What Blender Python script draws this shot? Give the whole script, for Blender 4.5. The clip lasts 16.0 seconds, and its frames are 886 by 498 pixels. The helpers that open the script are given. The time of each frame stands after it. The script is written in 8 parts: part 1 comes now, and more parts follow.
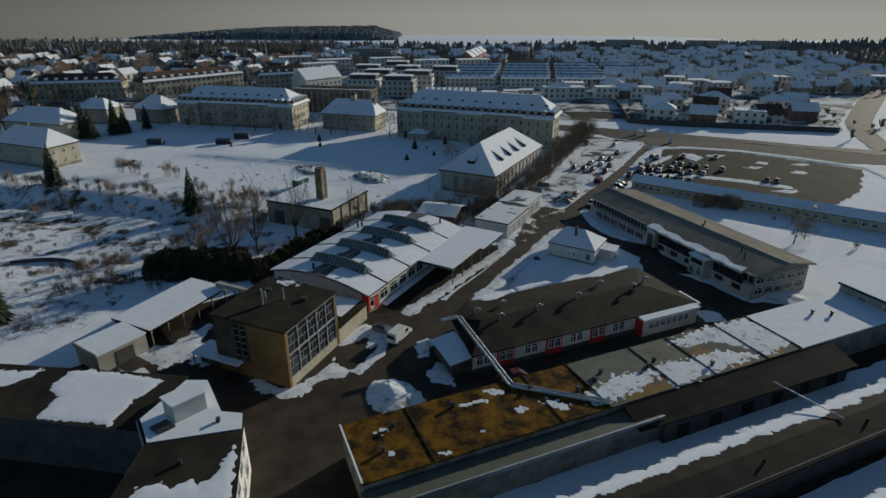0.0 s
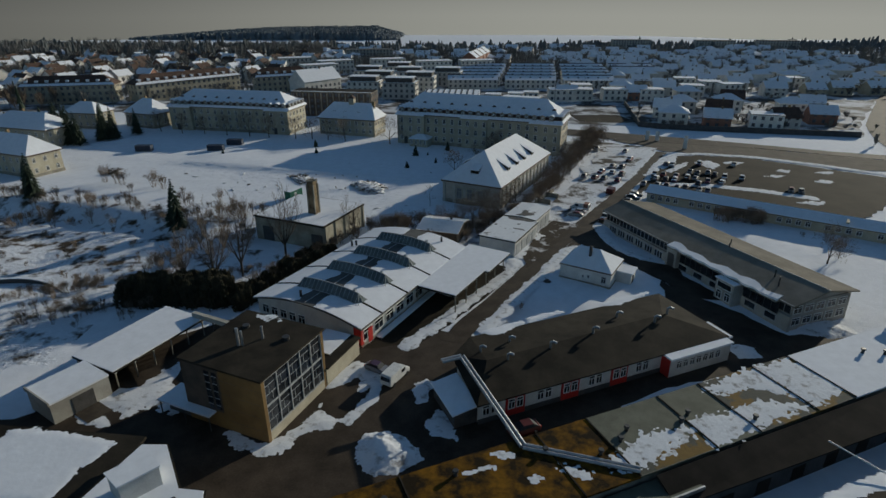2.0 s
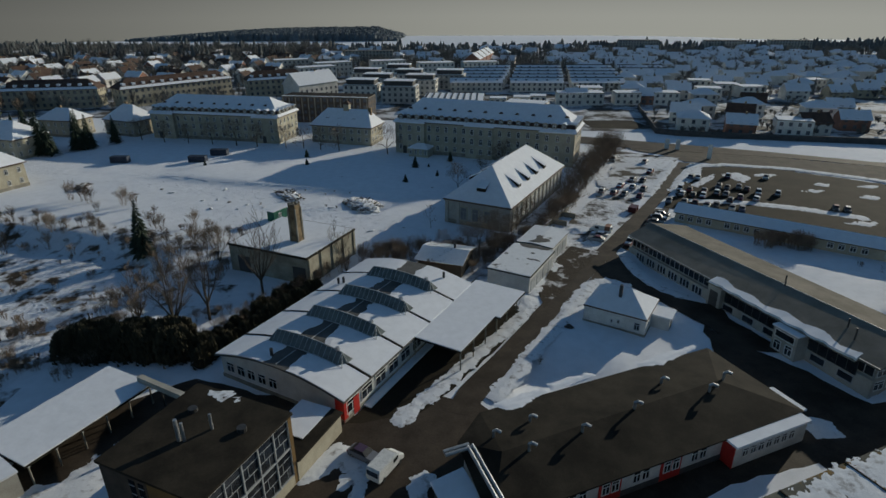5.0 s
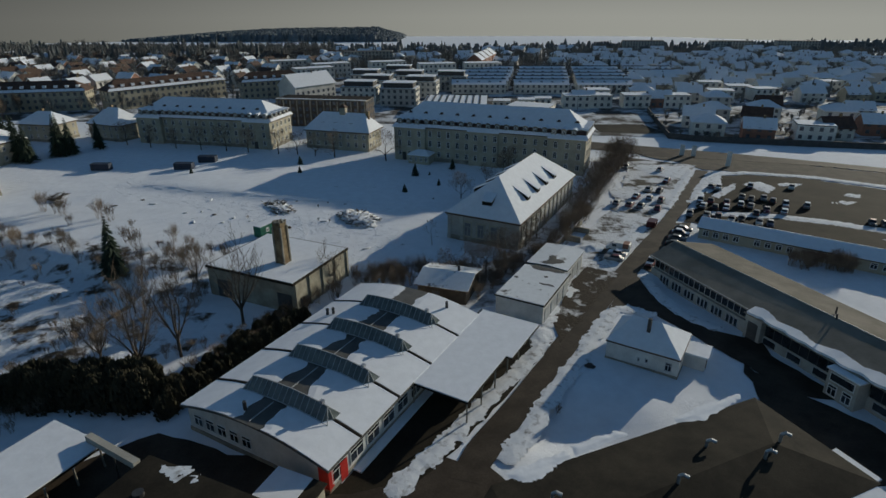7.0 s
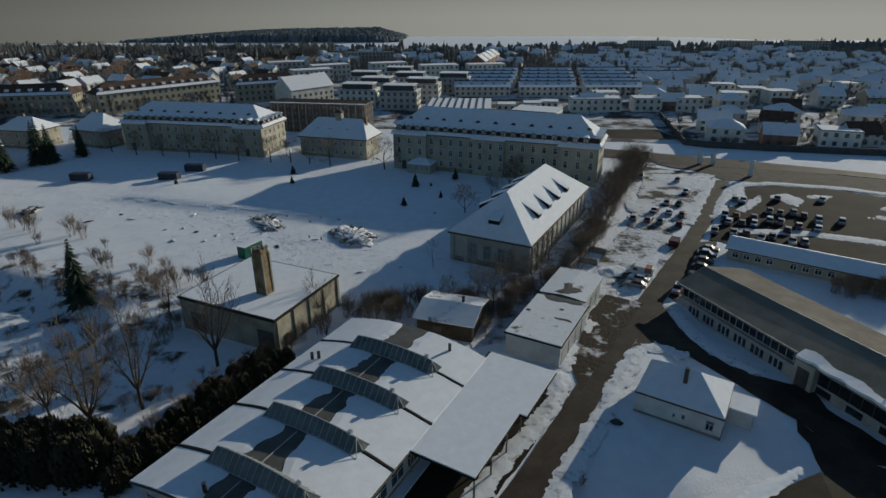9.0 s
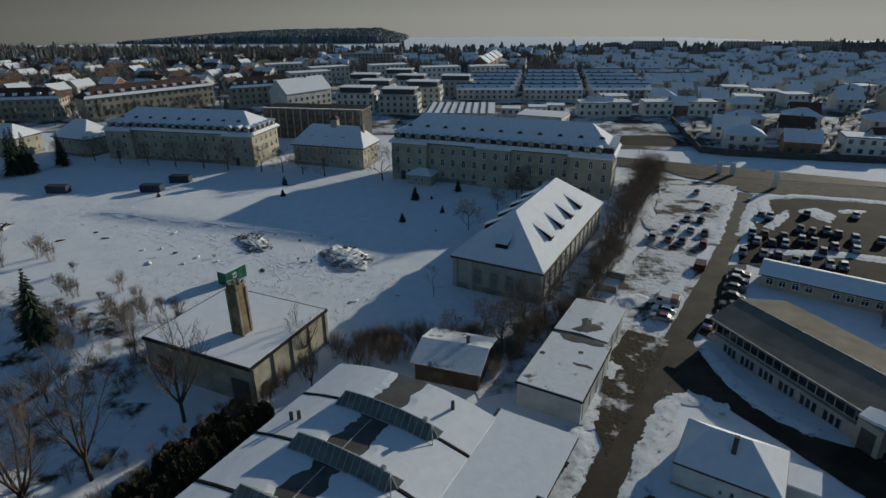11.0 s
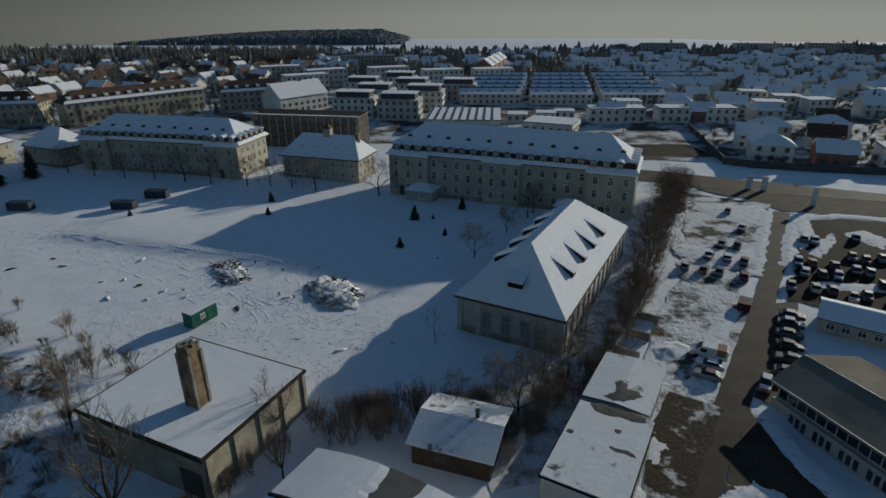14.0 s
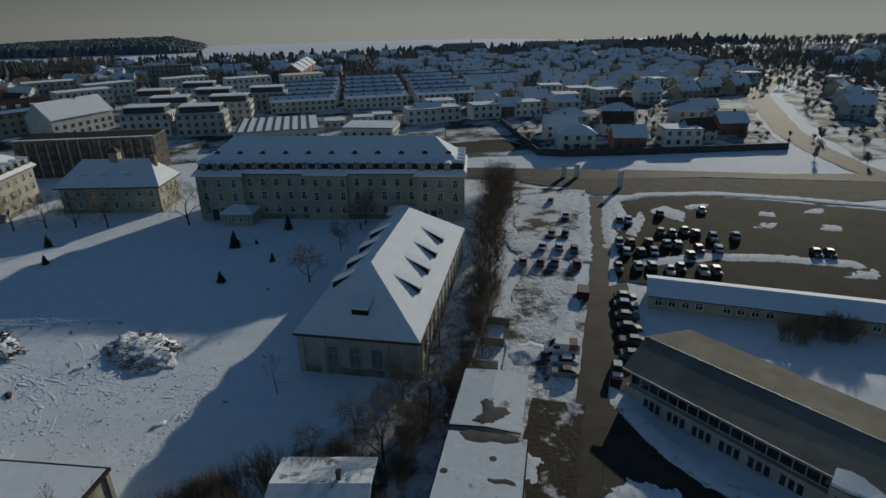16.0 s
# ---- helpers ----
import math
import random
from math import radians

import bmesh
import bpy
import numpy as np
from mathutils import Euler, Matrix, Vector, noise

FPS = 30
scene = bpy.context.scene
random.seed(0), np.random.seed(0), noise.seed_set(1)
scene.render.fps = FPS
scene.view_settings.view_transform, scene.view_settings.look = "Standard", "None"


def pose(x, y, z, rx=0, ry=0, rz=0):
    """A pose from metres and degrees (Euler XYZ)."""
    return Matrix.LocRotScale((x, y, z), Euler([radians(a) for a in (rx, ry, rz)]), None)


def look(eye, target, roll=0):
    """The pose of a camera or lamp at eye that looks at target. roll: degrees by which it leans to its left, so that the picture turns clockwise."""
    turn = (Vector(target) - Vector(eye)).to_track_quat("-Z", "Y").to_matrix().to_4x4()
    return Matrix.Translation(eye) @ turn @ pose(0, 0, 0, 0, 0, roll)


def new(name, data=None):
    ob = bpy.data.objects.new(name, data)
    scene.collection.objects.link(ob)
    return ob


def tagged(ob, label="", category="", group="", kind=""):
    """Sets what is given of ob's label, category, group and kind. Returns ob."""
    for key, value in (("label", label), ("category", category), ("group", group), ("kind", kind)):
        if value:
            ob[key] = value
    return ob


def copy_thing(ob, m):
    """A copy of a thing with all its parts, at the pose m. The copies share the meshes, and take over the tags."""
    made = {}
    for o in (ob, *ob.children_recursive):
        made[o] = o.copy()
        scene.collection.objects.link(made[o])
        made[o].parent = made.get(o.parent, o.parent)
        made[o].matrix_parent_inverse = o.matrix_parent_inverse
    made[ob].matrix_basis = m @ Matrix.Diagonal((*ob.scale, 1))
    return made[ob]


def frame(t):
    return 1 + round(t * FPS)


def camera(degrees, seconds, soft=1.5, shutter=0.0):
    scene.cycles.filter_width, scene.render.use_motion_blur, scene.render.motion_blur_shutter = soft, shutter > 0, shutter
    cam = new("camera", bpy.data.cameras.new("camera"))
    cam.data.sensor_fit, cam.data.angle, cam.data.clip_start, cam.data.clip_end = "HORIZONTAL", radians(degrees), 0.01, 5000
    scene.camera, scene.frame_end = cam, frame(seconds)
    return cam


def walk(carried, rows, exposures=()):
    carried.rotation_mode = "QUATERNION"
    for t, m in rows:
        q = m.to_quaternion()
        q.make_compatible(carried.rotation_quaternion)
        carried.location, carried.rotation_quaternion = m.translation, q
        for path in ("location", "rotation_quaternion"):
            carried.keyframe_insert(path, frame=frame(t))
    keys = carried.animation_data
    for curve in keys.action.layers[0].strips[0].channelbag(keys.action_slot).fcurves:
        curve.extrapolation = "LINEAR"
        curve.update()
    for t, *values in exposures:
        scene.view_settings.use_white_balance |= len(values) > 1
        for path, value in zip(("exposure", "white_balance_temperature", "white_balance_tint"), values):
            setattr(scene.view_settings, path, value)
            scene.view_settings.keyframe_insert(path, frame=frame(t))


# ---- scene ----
cam = camera(75.50, 16.0)
PATH = [
    (0, (0.0, -0.0, 50.86), (0.12, 91.78, 11.16), 0.06),
    (0.5, (0.06, 2.67, 50.87), (0.03, 94.44, 11.12), 0.03),
    (1, (0.15, 5.51, 50.8), (-0.04, 97.27, 11.05), 0.00),
    (1.5, (0.26, 8.25, 50.78), (-0.07, 100.0, 11.01), -0.03),
    (2, (0.28, 11.41, 50.67), (-0.13, 103.17, 10.92), -0.07),
    (2.5, (0.32, 14.37, 50.54), (-0.18, 106.14, 10.82), -0.17),
    (3, (0.29, 17.66, 50.39), (-0.29, 109.44, 10.68), -0.21),
    (3.5, (0.23, 20.66, 50.27), (-0.41, 112.45, 10.59), -0.22),
    (4, (0.22, 23.82, 50.12), (-0.5, 115.62, 10.46), -0.27),
    (6.5, (-0.18, 39.29, 48.82), (-1.06, 131.12, 9.25), -0.21),
    (7, (-0.3, 42.41, 48.65), (-1.19, 134.26, 9.12), -0.24),
    (7.5, (-0.27, 45.48, 48.5), (-1.3, 137.33, 8.97), -0.25),
    (8, (-0.43, 48.67, 48.4), (-1.49, 140.53, 8.9), -0.24),
    (8.5, (-0.41, 51.71, 48.33), (-1.6, 143.56, 8.81), -0.27),
    (9, (-0.44, 55.02, 48.21), (-1.7, 146.88, 8.71), -0.32),
    (11.5, (-0.65, 70.32, 47.97), (-2.25, 162.22, 8.57), -0.41),
    (12, (-0.72, 73.39, 47.86), (-2.29, 165.31, 8.52), -0.37),
    (12.5, (-0.8, 76.2, 47.71), (-2.4, 168.13, 8.37), -0.40),
    (13, (-0.9, 79.01, 47.57), (-2.58, 170.93, 8.23), -0.38),
    (13.5, (-1.06, 81.39, 47.38), (-2.76, 173.33, 8.07), -0.34),
    (14, (-1.1, 83.71, 47.25), (-2.91, 175.67, 8.0), -0.36),
    (14.5, (-1.15, 85.8, 47.21), (-1.57, 177.77, 7.96), -0.38),
    (15, (-0.97, 87.85, 47.19), (4.46, 179.66, 7.92), -0.55),
    (15.5, (-0.81, 89.8, 47.12), (13.1, 180.7, 7.83), -0.73),
    (16, (-0.59, 92.13, 46.41), (26.01, 180.29, 7.43), -0.92),
]
walk(cam, [(t, look(eye, target, roll)) for t, eye, target, roll in PATH], [(0.0, -0.55, 6350, 4), (9.0, -0.57, 6350, 4), (13.5, -0.72, 6250, 4), (16.0, -0.92, 6200, 4)])

# ---- world, sun, exposure ----
SUN_AZ, SUN_EL = 47.8, 15.0
world = bpy.data.worlds.new("winter_sky")
scene.world = world
world.use_nodes = True
wn = world.node_tree.nodes
sky = wn.new("ShaderNodeTexSky")
sky.sky_type = "NISHITA"
sky.sun_disc = False
sky.sun_elevation, sky.sun_rotation = radians(SUN_EL), radians(SUN_AZ)
sky.air_density, sky.dust_density, sky.ozone_density = 1.2, 0.2, 4.0
wn["Background"].inputs[1].default_value = 0.094
world.node_tree.links.new(sky.outputs[0], wn["Background"].inputs[0])
sun_data = bpy.data.lights.new("sun", "SUN")
sun_data.energy, sun_data.angle, sun_data.color = 5.0, radians(0.6), (1.0, 0.9, 0.75)
sun = new("sun", sun_data)
sun.matrix_world = look((math.sin(radians(SUN_AZ)) * 100, math.cos(radians(SUN_AZ)) * 100, math.tan(radians(SUN_EL)) * 100), (0, 0, 0))


# ---- materials ----
def nodes_of(name, rough=0.8, metal=0.0, spec=0.5):
    m = bpy.data.materials.new(name)
    m.use_nodes = True
    t = m.node_tree
    b = t.nodes["Principled BSDF"]
    b.inputs["Roughness"].default_value, b.inputs["Metallic"].default_value = rough, metal
    b.inputs["Specular IOR Level"].default_value = spec
    return m, t, b


def coords(t):
    g = t.nodes.new("ShaderNodeNewGeometry")
    return g.outputs["Position"]


def noise_of(t, where, scale, detail=4.0, rough=0.6):
    n = t.nodes.new("ShaderNodeTexNoise")
    n.inputs["Scale"].default_value, n.inputs["Detail"].default_value, n.inputs["Roughness"].default_value = scale, detail, rough
    t.links.new(where, n.inputs["Vector"])
    return n.outputs["Fac"]


def ramp(t, fac, stops):
    r = t.nodes.new("ShaderNodeValToRGB")
    el = r.color_ramp.elements
    while len(el) < len(stops):
        el.new(0.5)
    for e, (p, c) in zip(el, stops):
        e.position, e.color = p, (*c, 1) if len(c) == 3 else c
    t.links.new(fac, r.inputs["Fac"])
    return r.outputs["Color"]


def mixed(t, fac, a, b):
    m = t.nodes.new("ShaderNodeMix")
    m.data_type = "RGBA"
    for k, v in ((0, fac), (6, a), (7, b)):
        if isinstance(v, (tuple, list)):
            m.inputs[k].default_value = (*v, 1)
        elif isinstance(v, (int, float)):
            m.inputs[k].default_value = v
        else:
            t.links.new(v, m.inputs[k])
    return m.outputs[2]


def bumped(t, b, fac, strength, dist=0.1):
    n = t.nodes.new("ShaderNodeBump")
    n.inputs["Strength"].default_value, n.inputs["Distance"].default_value = strength, dist
    t.links.new(fac, n.inputs["Height"])
    t.links.new(n.outputs[0], b.inputs["Normal"])


def surface(name, dark, light, scale=1.5, rough=0.8, metal=0.0, bump=0.3, fine=12.0, spec=0.4, vary=0.0, low=0.35, high=0.65):
    """A surface of two tones with stains at a large scale and grain at a small one."""
    m, t, b = nodes_of(name, rough, metal, spec)
    p = coords(t)
    big, small = noise_of(t, p, scale), noise_of(t, p, fine)
    c = ramp(t, big, [(low, dark), (high, light)])
    g = ramp(t, small, [(0.3, (0.8, 0.8, 0.8)), (0.7, (1.1, 1.1, 1.1))])
    mul = t.nodes.new("ShaderNodeMix")
    mul.data_type, mul.blend_type = "RGBA", "MULTIPLY"
    mul.inputs[0].default_value = 1.0
    t.links.new(c, mul.inputs[6]), t.links.new(g, mul.inputs[7])
    out = mul.outputs[2]
    if vary:
        o = t.nodes.new("ShaderNodeObjectInfo")
        h = t.nodes.new("ShaderNodeHueSaturation")
        mr = t.nodes.new("ShaderNodeMapRange")
        mr.inputs[3].default_value, mr.inputs[4].default_value = 1 - vary, 1 + vary
        t.links.new(o.outputs["Random"], mr.inputs[0]), t.links.new(mr.outputs[0], h.inputs["Value"])
        t.links.new(out, h.inputs["Color"])
        out = h.outputs[0]
    t.links.new(out, b.inputs["Base Color"])
    if bump:
        bumped(t, b, small, bump, 0.05)
    return m


def snow_mat(name, under=None, cover=0.45, soft=0.05, scale=0.5, bump=0.5, tint=(0.8, 0.82, 0.86), dist=0.25, fine=2.2, trodden=0.0):
    """Snow, with the surface beneath it showing through where it has thinned."""
    m, t, b = nodes_of(name, 0.85, 0, 0.12)
    p = coords(t)
    big, mid, small = noise_of(t, p, scale, 6.0, 0.65), noise_of(t, p, fine, 5.0), noise_of(t, p, 14.0, 3.0)
    white = ramp(t, mid, [(0.3, tuple(v * 0.9 for v in tint)), (0.7, tint)])
    out = white
    if under:
        mask = ramp(t, big, [(cover - soft, (1, 1, 1)), (cover + soft, (0, 0, 0))])
        dirt = ramp(t, small, [(0.3, tuple(v * 0.7 for v in under)), (0.7, tuple(v * 1.25 for v in under))])
        out = mixed(t, mask, white, dirt)
    t.links.new(out, b.inputs["Base Color"])
    relief = mid
    if trodden:
        # churned by feet and wheels in broad patches, smooth between them
        where = ramp(t, noise_of(t, p, 0.045, 3.0), [(0.42, (0.12, 0.12, 0.12)), (0.62, (1, 1, 1))])
        churn = noise_of(t, p, 3.4, 4.0, 0.7)
        both = t.nodes.new("ShaderNodeMix")
        both.data_type = "RGBA"
        both.inputs[0].default_value = 0.55
        t.links.new(mid, both.inputs[6]), t.links.new(churn, both.inputs[7])
        mul = t.nodes.new("ShaderNodeMix")
        mul.data_type, mul.blend_type = "RGBA", "MULTIPLY"
        mul.inputs[0].default_value = trodden
        t.links.new(both.outputs[2], mul.inputs[6]), t.links.new(where, mul.inputs[7])
        relief = mul.outputs[2]
    bumped(t, b, relief, bump, dist)
    return m


SNOW = snow_mat("snow_field", (0.10, 0.085, 0.06), 0.27, 0.04, 0.35, 0.5, dist=0.3, fine=0.45, trodden=1.0)
SNOW_PACKED = snow_mat("packed_snow", (0.085, 0.072, 0.055), 0.47, 0.05, 0.17, 0.8, (0.72, 0.73, 0.75), 0.35, 1.2)
SNOW_SCRUB = snow_mat("scrub_snow", (0.075, 0.055, 0.035), 0.44, 0.05, 0.16, 0.8, (0.76, 0.78, 0.82), 0.4, 0.9)
THICKET = snow_mat("thicket_litter", (0.1, 0.078, 0.055), 0.43, 0.12, 0.45, 0.6, (0.66, 0.68, 0.71), 0.25, 1.5)
SLUSH = snow_mat("muddy_slush", (0.05, 0.039, 0.028), 0.58, 0.05, 0.3, 0.7, (0.6, 0.6, 0.61), 0.2, 1.4)
SNOW_ROOF = snow_mat("roof_snow", None, bump=0.25, dist=0.12, fine=0.8)
SNOW_THIN = snow_mat("thin_roof_snow", (0.12, 0.11, 0.10), 0.36, 0.04, 0.3, 0.35, (0.74, 0.76, 0.78), 0.12, 1.2)
SNOW_PILE = snow_mat("shovelled_snow", (0.15, 0.13, 0.11), 0.36, 0.1, 0.7, 0.4, (0.74, 0.76, 0.79), 0.1, 2.2)
SNOW_TOWN = snow_mat("town_snow", (0.075, 0.068, 0.06), 0.5, 0.06, 0.07, 0.5, (0.62, 0.64, 0.67), 0.3, 0.8)
ASPHALT = surface("wet_asphalt", (0.03, 0.022, 0.015), (0.062, 0.047, 0.034), 0.25, 0.8, bump=0.35, fine=4.0, spec=0.2)
MUD = surface("muddy_gravel", (0.019, 0.0155, 0.0105), (0.038, 0.031, 0.021), 0.12, 0.9, spec=0.1, bump=0.5, fine=2.5)
EARTH = surface("bare_earth", (0.038, 0.029, 0.02), (0.08, 0.063, 0.045), 0.3, 0.95, bump=0.6, fine=4.0)
CREAM = surface("cream_plaster", (0.35, 0.315, 0.235), (0.48, 0.435, 0.33), 0.25, 0.9, bump=0.15)
GREYPLASTER = surface("grey_plaster", (0.32, 0.30, 0.26), (0.44, 0.42, 0.37), 0.35, 0.9, bump=0.15)
WHITEWALL = surface("white_plaster", (0.52, 0.51, 0.48), (0.68, 0.67, 0.63), 0.4, 0.85, bump=0.12)
WHITEWALL2 = surface("tinted_render", (0.55, 0.53, 0.48), (0.74, 0.71, 0.65), 0.2, 0.85, bump=0.1, vary=0.25)
REDWALL = surface("brick_red_render", (0.22, 0.11, 0.075), (0.3, 0.155, 0.11), 0.3, 0.85, bump=0.1)
YELLOWPANEL = surface("ochre_panel", (0.14, 0.083, 0.03), (0.225, 0.138, 0.05), 0.25, 0.7, bump=0.15)
DARKBRICK = surface("dark_brown_brick", (0.055, 0.042, 0.034), (0.11, 0.085, 0.066), 0.4, 0.9, bump=0.3)
BEIGE = surface("stained_beige_render", (0.25, 0.225, 0.17), (0.41, 0.375, 0.29), 0.45, 0.9, bump=0.3)
DARKRED = surface("dark_red_paint", (0.07, 0.01, 0.009), (0.11, 0.016, 0.013), 0.8, 0.4, bump=0.0)
CONCRETE = surface("weathered_concrete", (0.16, 0.145, 0.115), (0.34, 0.31, 0.25), 0.5, 0.9, bump=0.4)
BRICK = surface("stained_brick", (0.13, 0.085, 0.045), (0.30, 0.22, 0.12), 0.8, 0.9, bump=0.5)
FELT = surface("dark_roofing_felt", (0.017, 0.0145, 0.011), (0.043, 0.036, 0.026), 0.22, 0.9, bump=0.3, fine=5.0, spec=0.12)
FELTBROWN = surface("brown_roofing_felt", (0.02, 0.0165, 0.013), (0.04, 0.032, 0.025), 0.3, 0.9, bump=0.3, spec=0.12)
FELTGREEN = surface("green_grey_felt", (0.085, 0.09, 0.065), (0.13, 0.135, 0.1), 0.4, 0.85, bump=0.3)
MOSSGREY = surface("felt_with_moss", (0.075, 0.075, 0.06), (0.17, 0.10, 0.018), 0.22, 0.9, bump=0.5, fine=3.0, low=0.5, high=0.56)
MOSS = surface("mossy_orange_roof", (0.022, 0.015, 0.007), (0.19, 0.092, 0.009), 0.42, 0.95, bump=0.5, fine=2.2, low=0.4, high=0.64, spec=0.1)
GREYROOF = surface("grey_sheet_roof", (0.19, 0.172, 0.14), (0.27, 0.243, 0.2), 0.25, 0.95, bump=0.2, spec=0.05)
HALLROOF = surface("wet_grey_roofing", (0.075, 0.072, 0.066), (0.125, 0.12, 0.11), 0.4, 0.7, bump=0.2)
TILE = surface("dark_roof_tile", (0.06, 0.035, 0.025), (0.11, 0.065, 0.045), 0.5, 0.85, bump=0.5)
GLASS = surface("dark_window_glass", (0.012, 0.014, 0.018), (0.03, 0.034, 0.04), 0.6, 0.12, bump=0.0, spec=0.6)
DULLPANE = surface("dull_grey_panes", (0.13, 0.132, 0.135), (0.22, 0.22, 0.215), 0.8, 0.45, bump=0.1)
BOARD = surface("boarded_window_panel", (0.36, 0.36, 0.36), (0.5, 0.5, 0.5), 0.8, 0.8, bump=0.1)
FRAME = surface("white_frame_paint", (0.6, 0.6, 0.58), (0.75, 0.75, 0.72), 2.0, 0.6, bump=0.05)
GREYFRAME = surface("grey_metal_frame", (0.32, 0.33, 0.33), (0.45, 0.46, 0.46), 1.5, 0.5, bump=0.05)
REDPAINT = surface("red_paint", (0.42, 0.02, 0.015), (0.55, 0.035, 0.025), 0.8, 0.6, bump=0.1)
DARKBASE = surface("dark_plinth", (0.06, 0.058, 0.055), (0.10, 0.095, 0.09), 0.6, 0.9, bump=0.3)
STEEL = surface("galvanised_steel", (0.35, 0.36, 0.37), (0.5, 0.51, 0.52), 1.0, 0.45, 0.7, bump=0.1)
DARKMETAL = surface("dark_metal", (0.05, 0.05, 0.05), (0.09, 0.088, 0.085), 1.0, 0.5, 0.4, bump=0.1)
GREENPAINT = surface("green_container_paint", (0.01, 0.09, 0.055), (0.018, 0.14, 0.085), 0.8, 0.55, bump=0.1)
NAVY = surface("dark_blue_container_paint", (0.02, 0.03, 0.05), (0.04, 0.05, 0.075), 0.8, 0.6, bump=0.1)
BARK = surface("winter_bark", (0.055, 0.04, 0.028), (0.11, 0.085, 0.06), 1.2, 0.95, bump=0.5)
TWIG = surface("winter_twigs", (0.13, 0.098, 0.07), (0.24, 0.185, 0.135), 0.4, 0.95, bump=0.0)
NEEDLE = surface("spruce_needles", (0.012, 0.022, 0.012), (0.035, 0.05, 0.028), 0.8, 0.9, bump=0.0)
HEDGE = surface("hedge_foliage", (0.034, 0.032, 0.017), (0.075, 0.064, 0.036), 0.8, 0.95, bump=0.3)
# far panes: reflected sky and distance haze put into a paler colour
FARGLASS = surface("pale_far_window_glass", (0.06, 0.068, 0.08), (0.15, 0.16, 0.18), 0.6, 0.2, bump=0.0, spec=0.6)
# skylight panes: the sky's reflection is painted in as a lighter tone
SKYGLASS = surface("pale_skylight_glass", (0.07, 0.085, 0.08), (0.15, 0.17, 0.16), 0.7, 0.3, bump=0.0, spec=0.5)
# distant wood: aerial haze is mixed into this base colour
HAZEWOOD = surface("hazed_far_wood", (0.12, 0.135, 0.14), (0.19, 0.205, 0.21), 0.03, 0.95, bump=0.0)
CARGLASS = surface("dull_car_glass", (0.012, 0.014, 0.017), (0.03, 0.033, 0.038), 0.8, 0.45, bump=0.0, spec=0.25)
TYRE = surface("tyre_rubber", (0.012, 0.012, 0.012), (0.03, 0.03, 0.03), 3.0, 0.9, bump=0.0)
LAMPGLASS = surface("lamp_plastic", (0.5, 0.5, 0.5), (0.7, 0.7, 0.7), 3.0, 0.3, bump=0.0)


def paint_mat():
    m, t, b = nodes_of("car_paint", 0.5, 0.1, 0.35)
    o = t.nodes.new("ShaderNodeObjectInfo")
    c = ramp(t, o.outputs["Random"], [(0.0, (0.035, 0.036, 0.038)), (0.25, (0.07, 0.075, 0.08)), (0.45, (0.25, 0.255, 0.26)), (0.68, (0.04, 0.055, 0.11)), (0.8, (0.16, 0.02, 0.02)), (0.88, (0.45, 0.45, 0.44))])
    t.links.new(c, b.inputs["Base Color"])
    return m


CARPAINT = paint_mat()


# ---- building tools ----
def part(name, bm, material, parent, label=""):
    me = bpy.data.meshes.new(name)
    bm.to_mesh(me)
    bm.free()
    me.materials.append(material)
    ob = new(name, me)
    ob.parent = parent
    if label:
        ob["label"] = label
    return ob


def share(name, me, parent, m):
    """One more part on a mesh that exists already."""
    ob = new(name, me)
    ob.parent = parent
    ob.matrix_basis = m
    return ob


def thing(name, x, y, heading, label, category, group="", kind="", z=0.0):
    """An Empty at a thing's base; its own y points along the heading, in degrees to the right of +y."""
    e = new(name)
    e.empty_display_size = 1.0
    e.matrix_basis = pose(x, y, z, 0, 0, -heading)
    return tagged(e, label, category, group, kind)


def single(name, bm, material, label, category, m=None, group="", kind=""):
    """A thing of one mesh."""
    me = bpy.data.meshes.new(name)
    bm.to_mesh(me)
    bm.free()
    me.materials.append(material)
    ob = new(name, me)
    if m is not None:
        ob.matrix_basis = m
    return tagged(ob, label, category, group, kind)


def box(bm, x0, y0, z0, x1, y1, z1):
    v = [bm.verts.new(c) for c in ((x0, y0, z0), (x1, y0, z0), (x1, y1, z0), (x0, y1, z0), (x0, y0, z1), (x1, y0, z1), (x1, y1, z1), (x0, y1, z1))]
    for f in ((3, 2, 1, 0), (4, 5, 6, 7), (0, 1, 5, 4), (1, 2, 6, 5), (2, 3, 7, 6), (3, 0, 4, 7)):
        bm.faces.new([v[i] for i in f])
    return bm


def boxes(*rows):
    bm = bmesh.new()
    for r in rows:
        box(bm, *r)
    return bm


def prism(bm, pts, z0, z1):
    """An upright block on a ring of points; z1 may be one height or one for each point."""
    tops = z1 if isinstance(z1, (list, tuple)) else [z1] * len(pts)
    lo = [bm.verts.new((x, y, z0)) for x, y in pts]
    hi = [bm.verts.new((x, y, z)) for (x, y), z in zip(pts, tops)]
    n = len(pts)
    bm.faces.new(lo[::-1])
    bm.faces.new(hi)
    for i in range(n):
        bm.faces.new((lo[i], lo[(i + 1) % n], hi[(i + 1) % n], hi[i]))
    return bm


def sheet(bm, verts, faces, thick):
    """A roof skin with a thickness, from its upper faces."""
    up = [bm.verts.new(v) for v in verts]
    dn = [bm.verts.new((x, y, z - thick)) for x, y, z in verts]
    edges = {}
    for f in faces:
        bm.faces.new([up[i] for i in f])
        bm.faces.new([dn[i] for i in reversed(f)])
        for a, b in zip(f, f[1:] + f[:1]):
            edges[(a, b)] = 1
    for a, b in edges:
        if (b, a) not in edges:
            bm.faces.new((up[b], up[a], dn[a], dn[b]))
    return bm


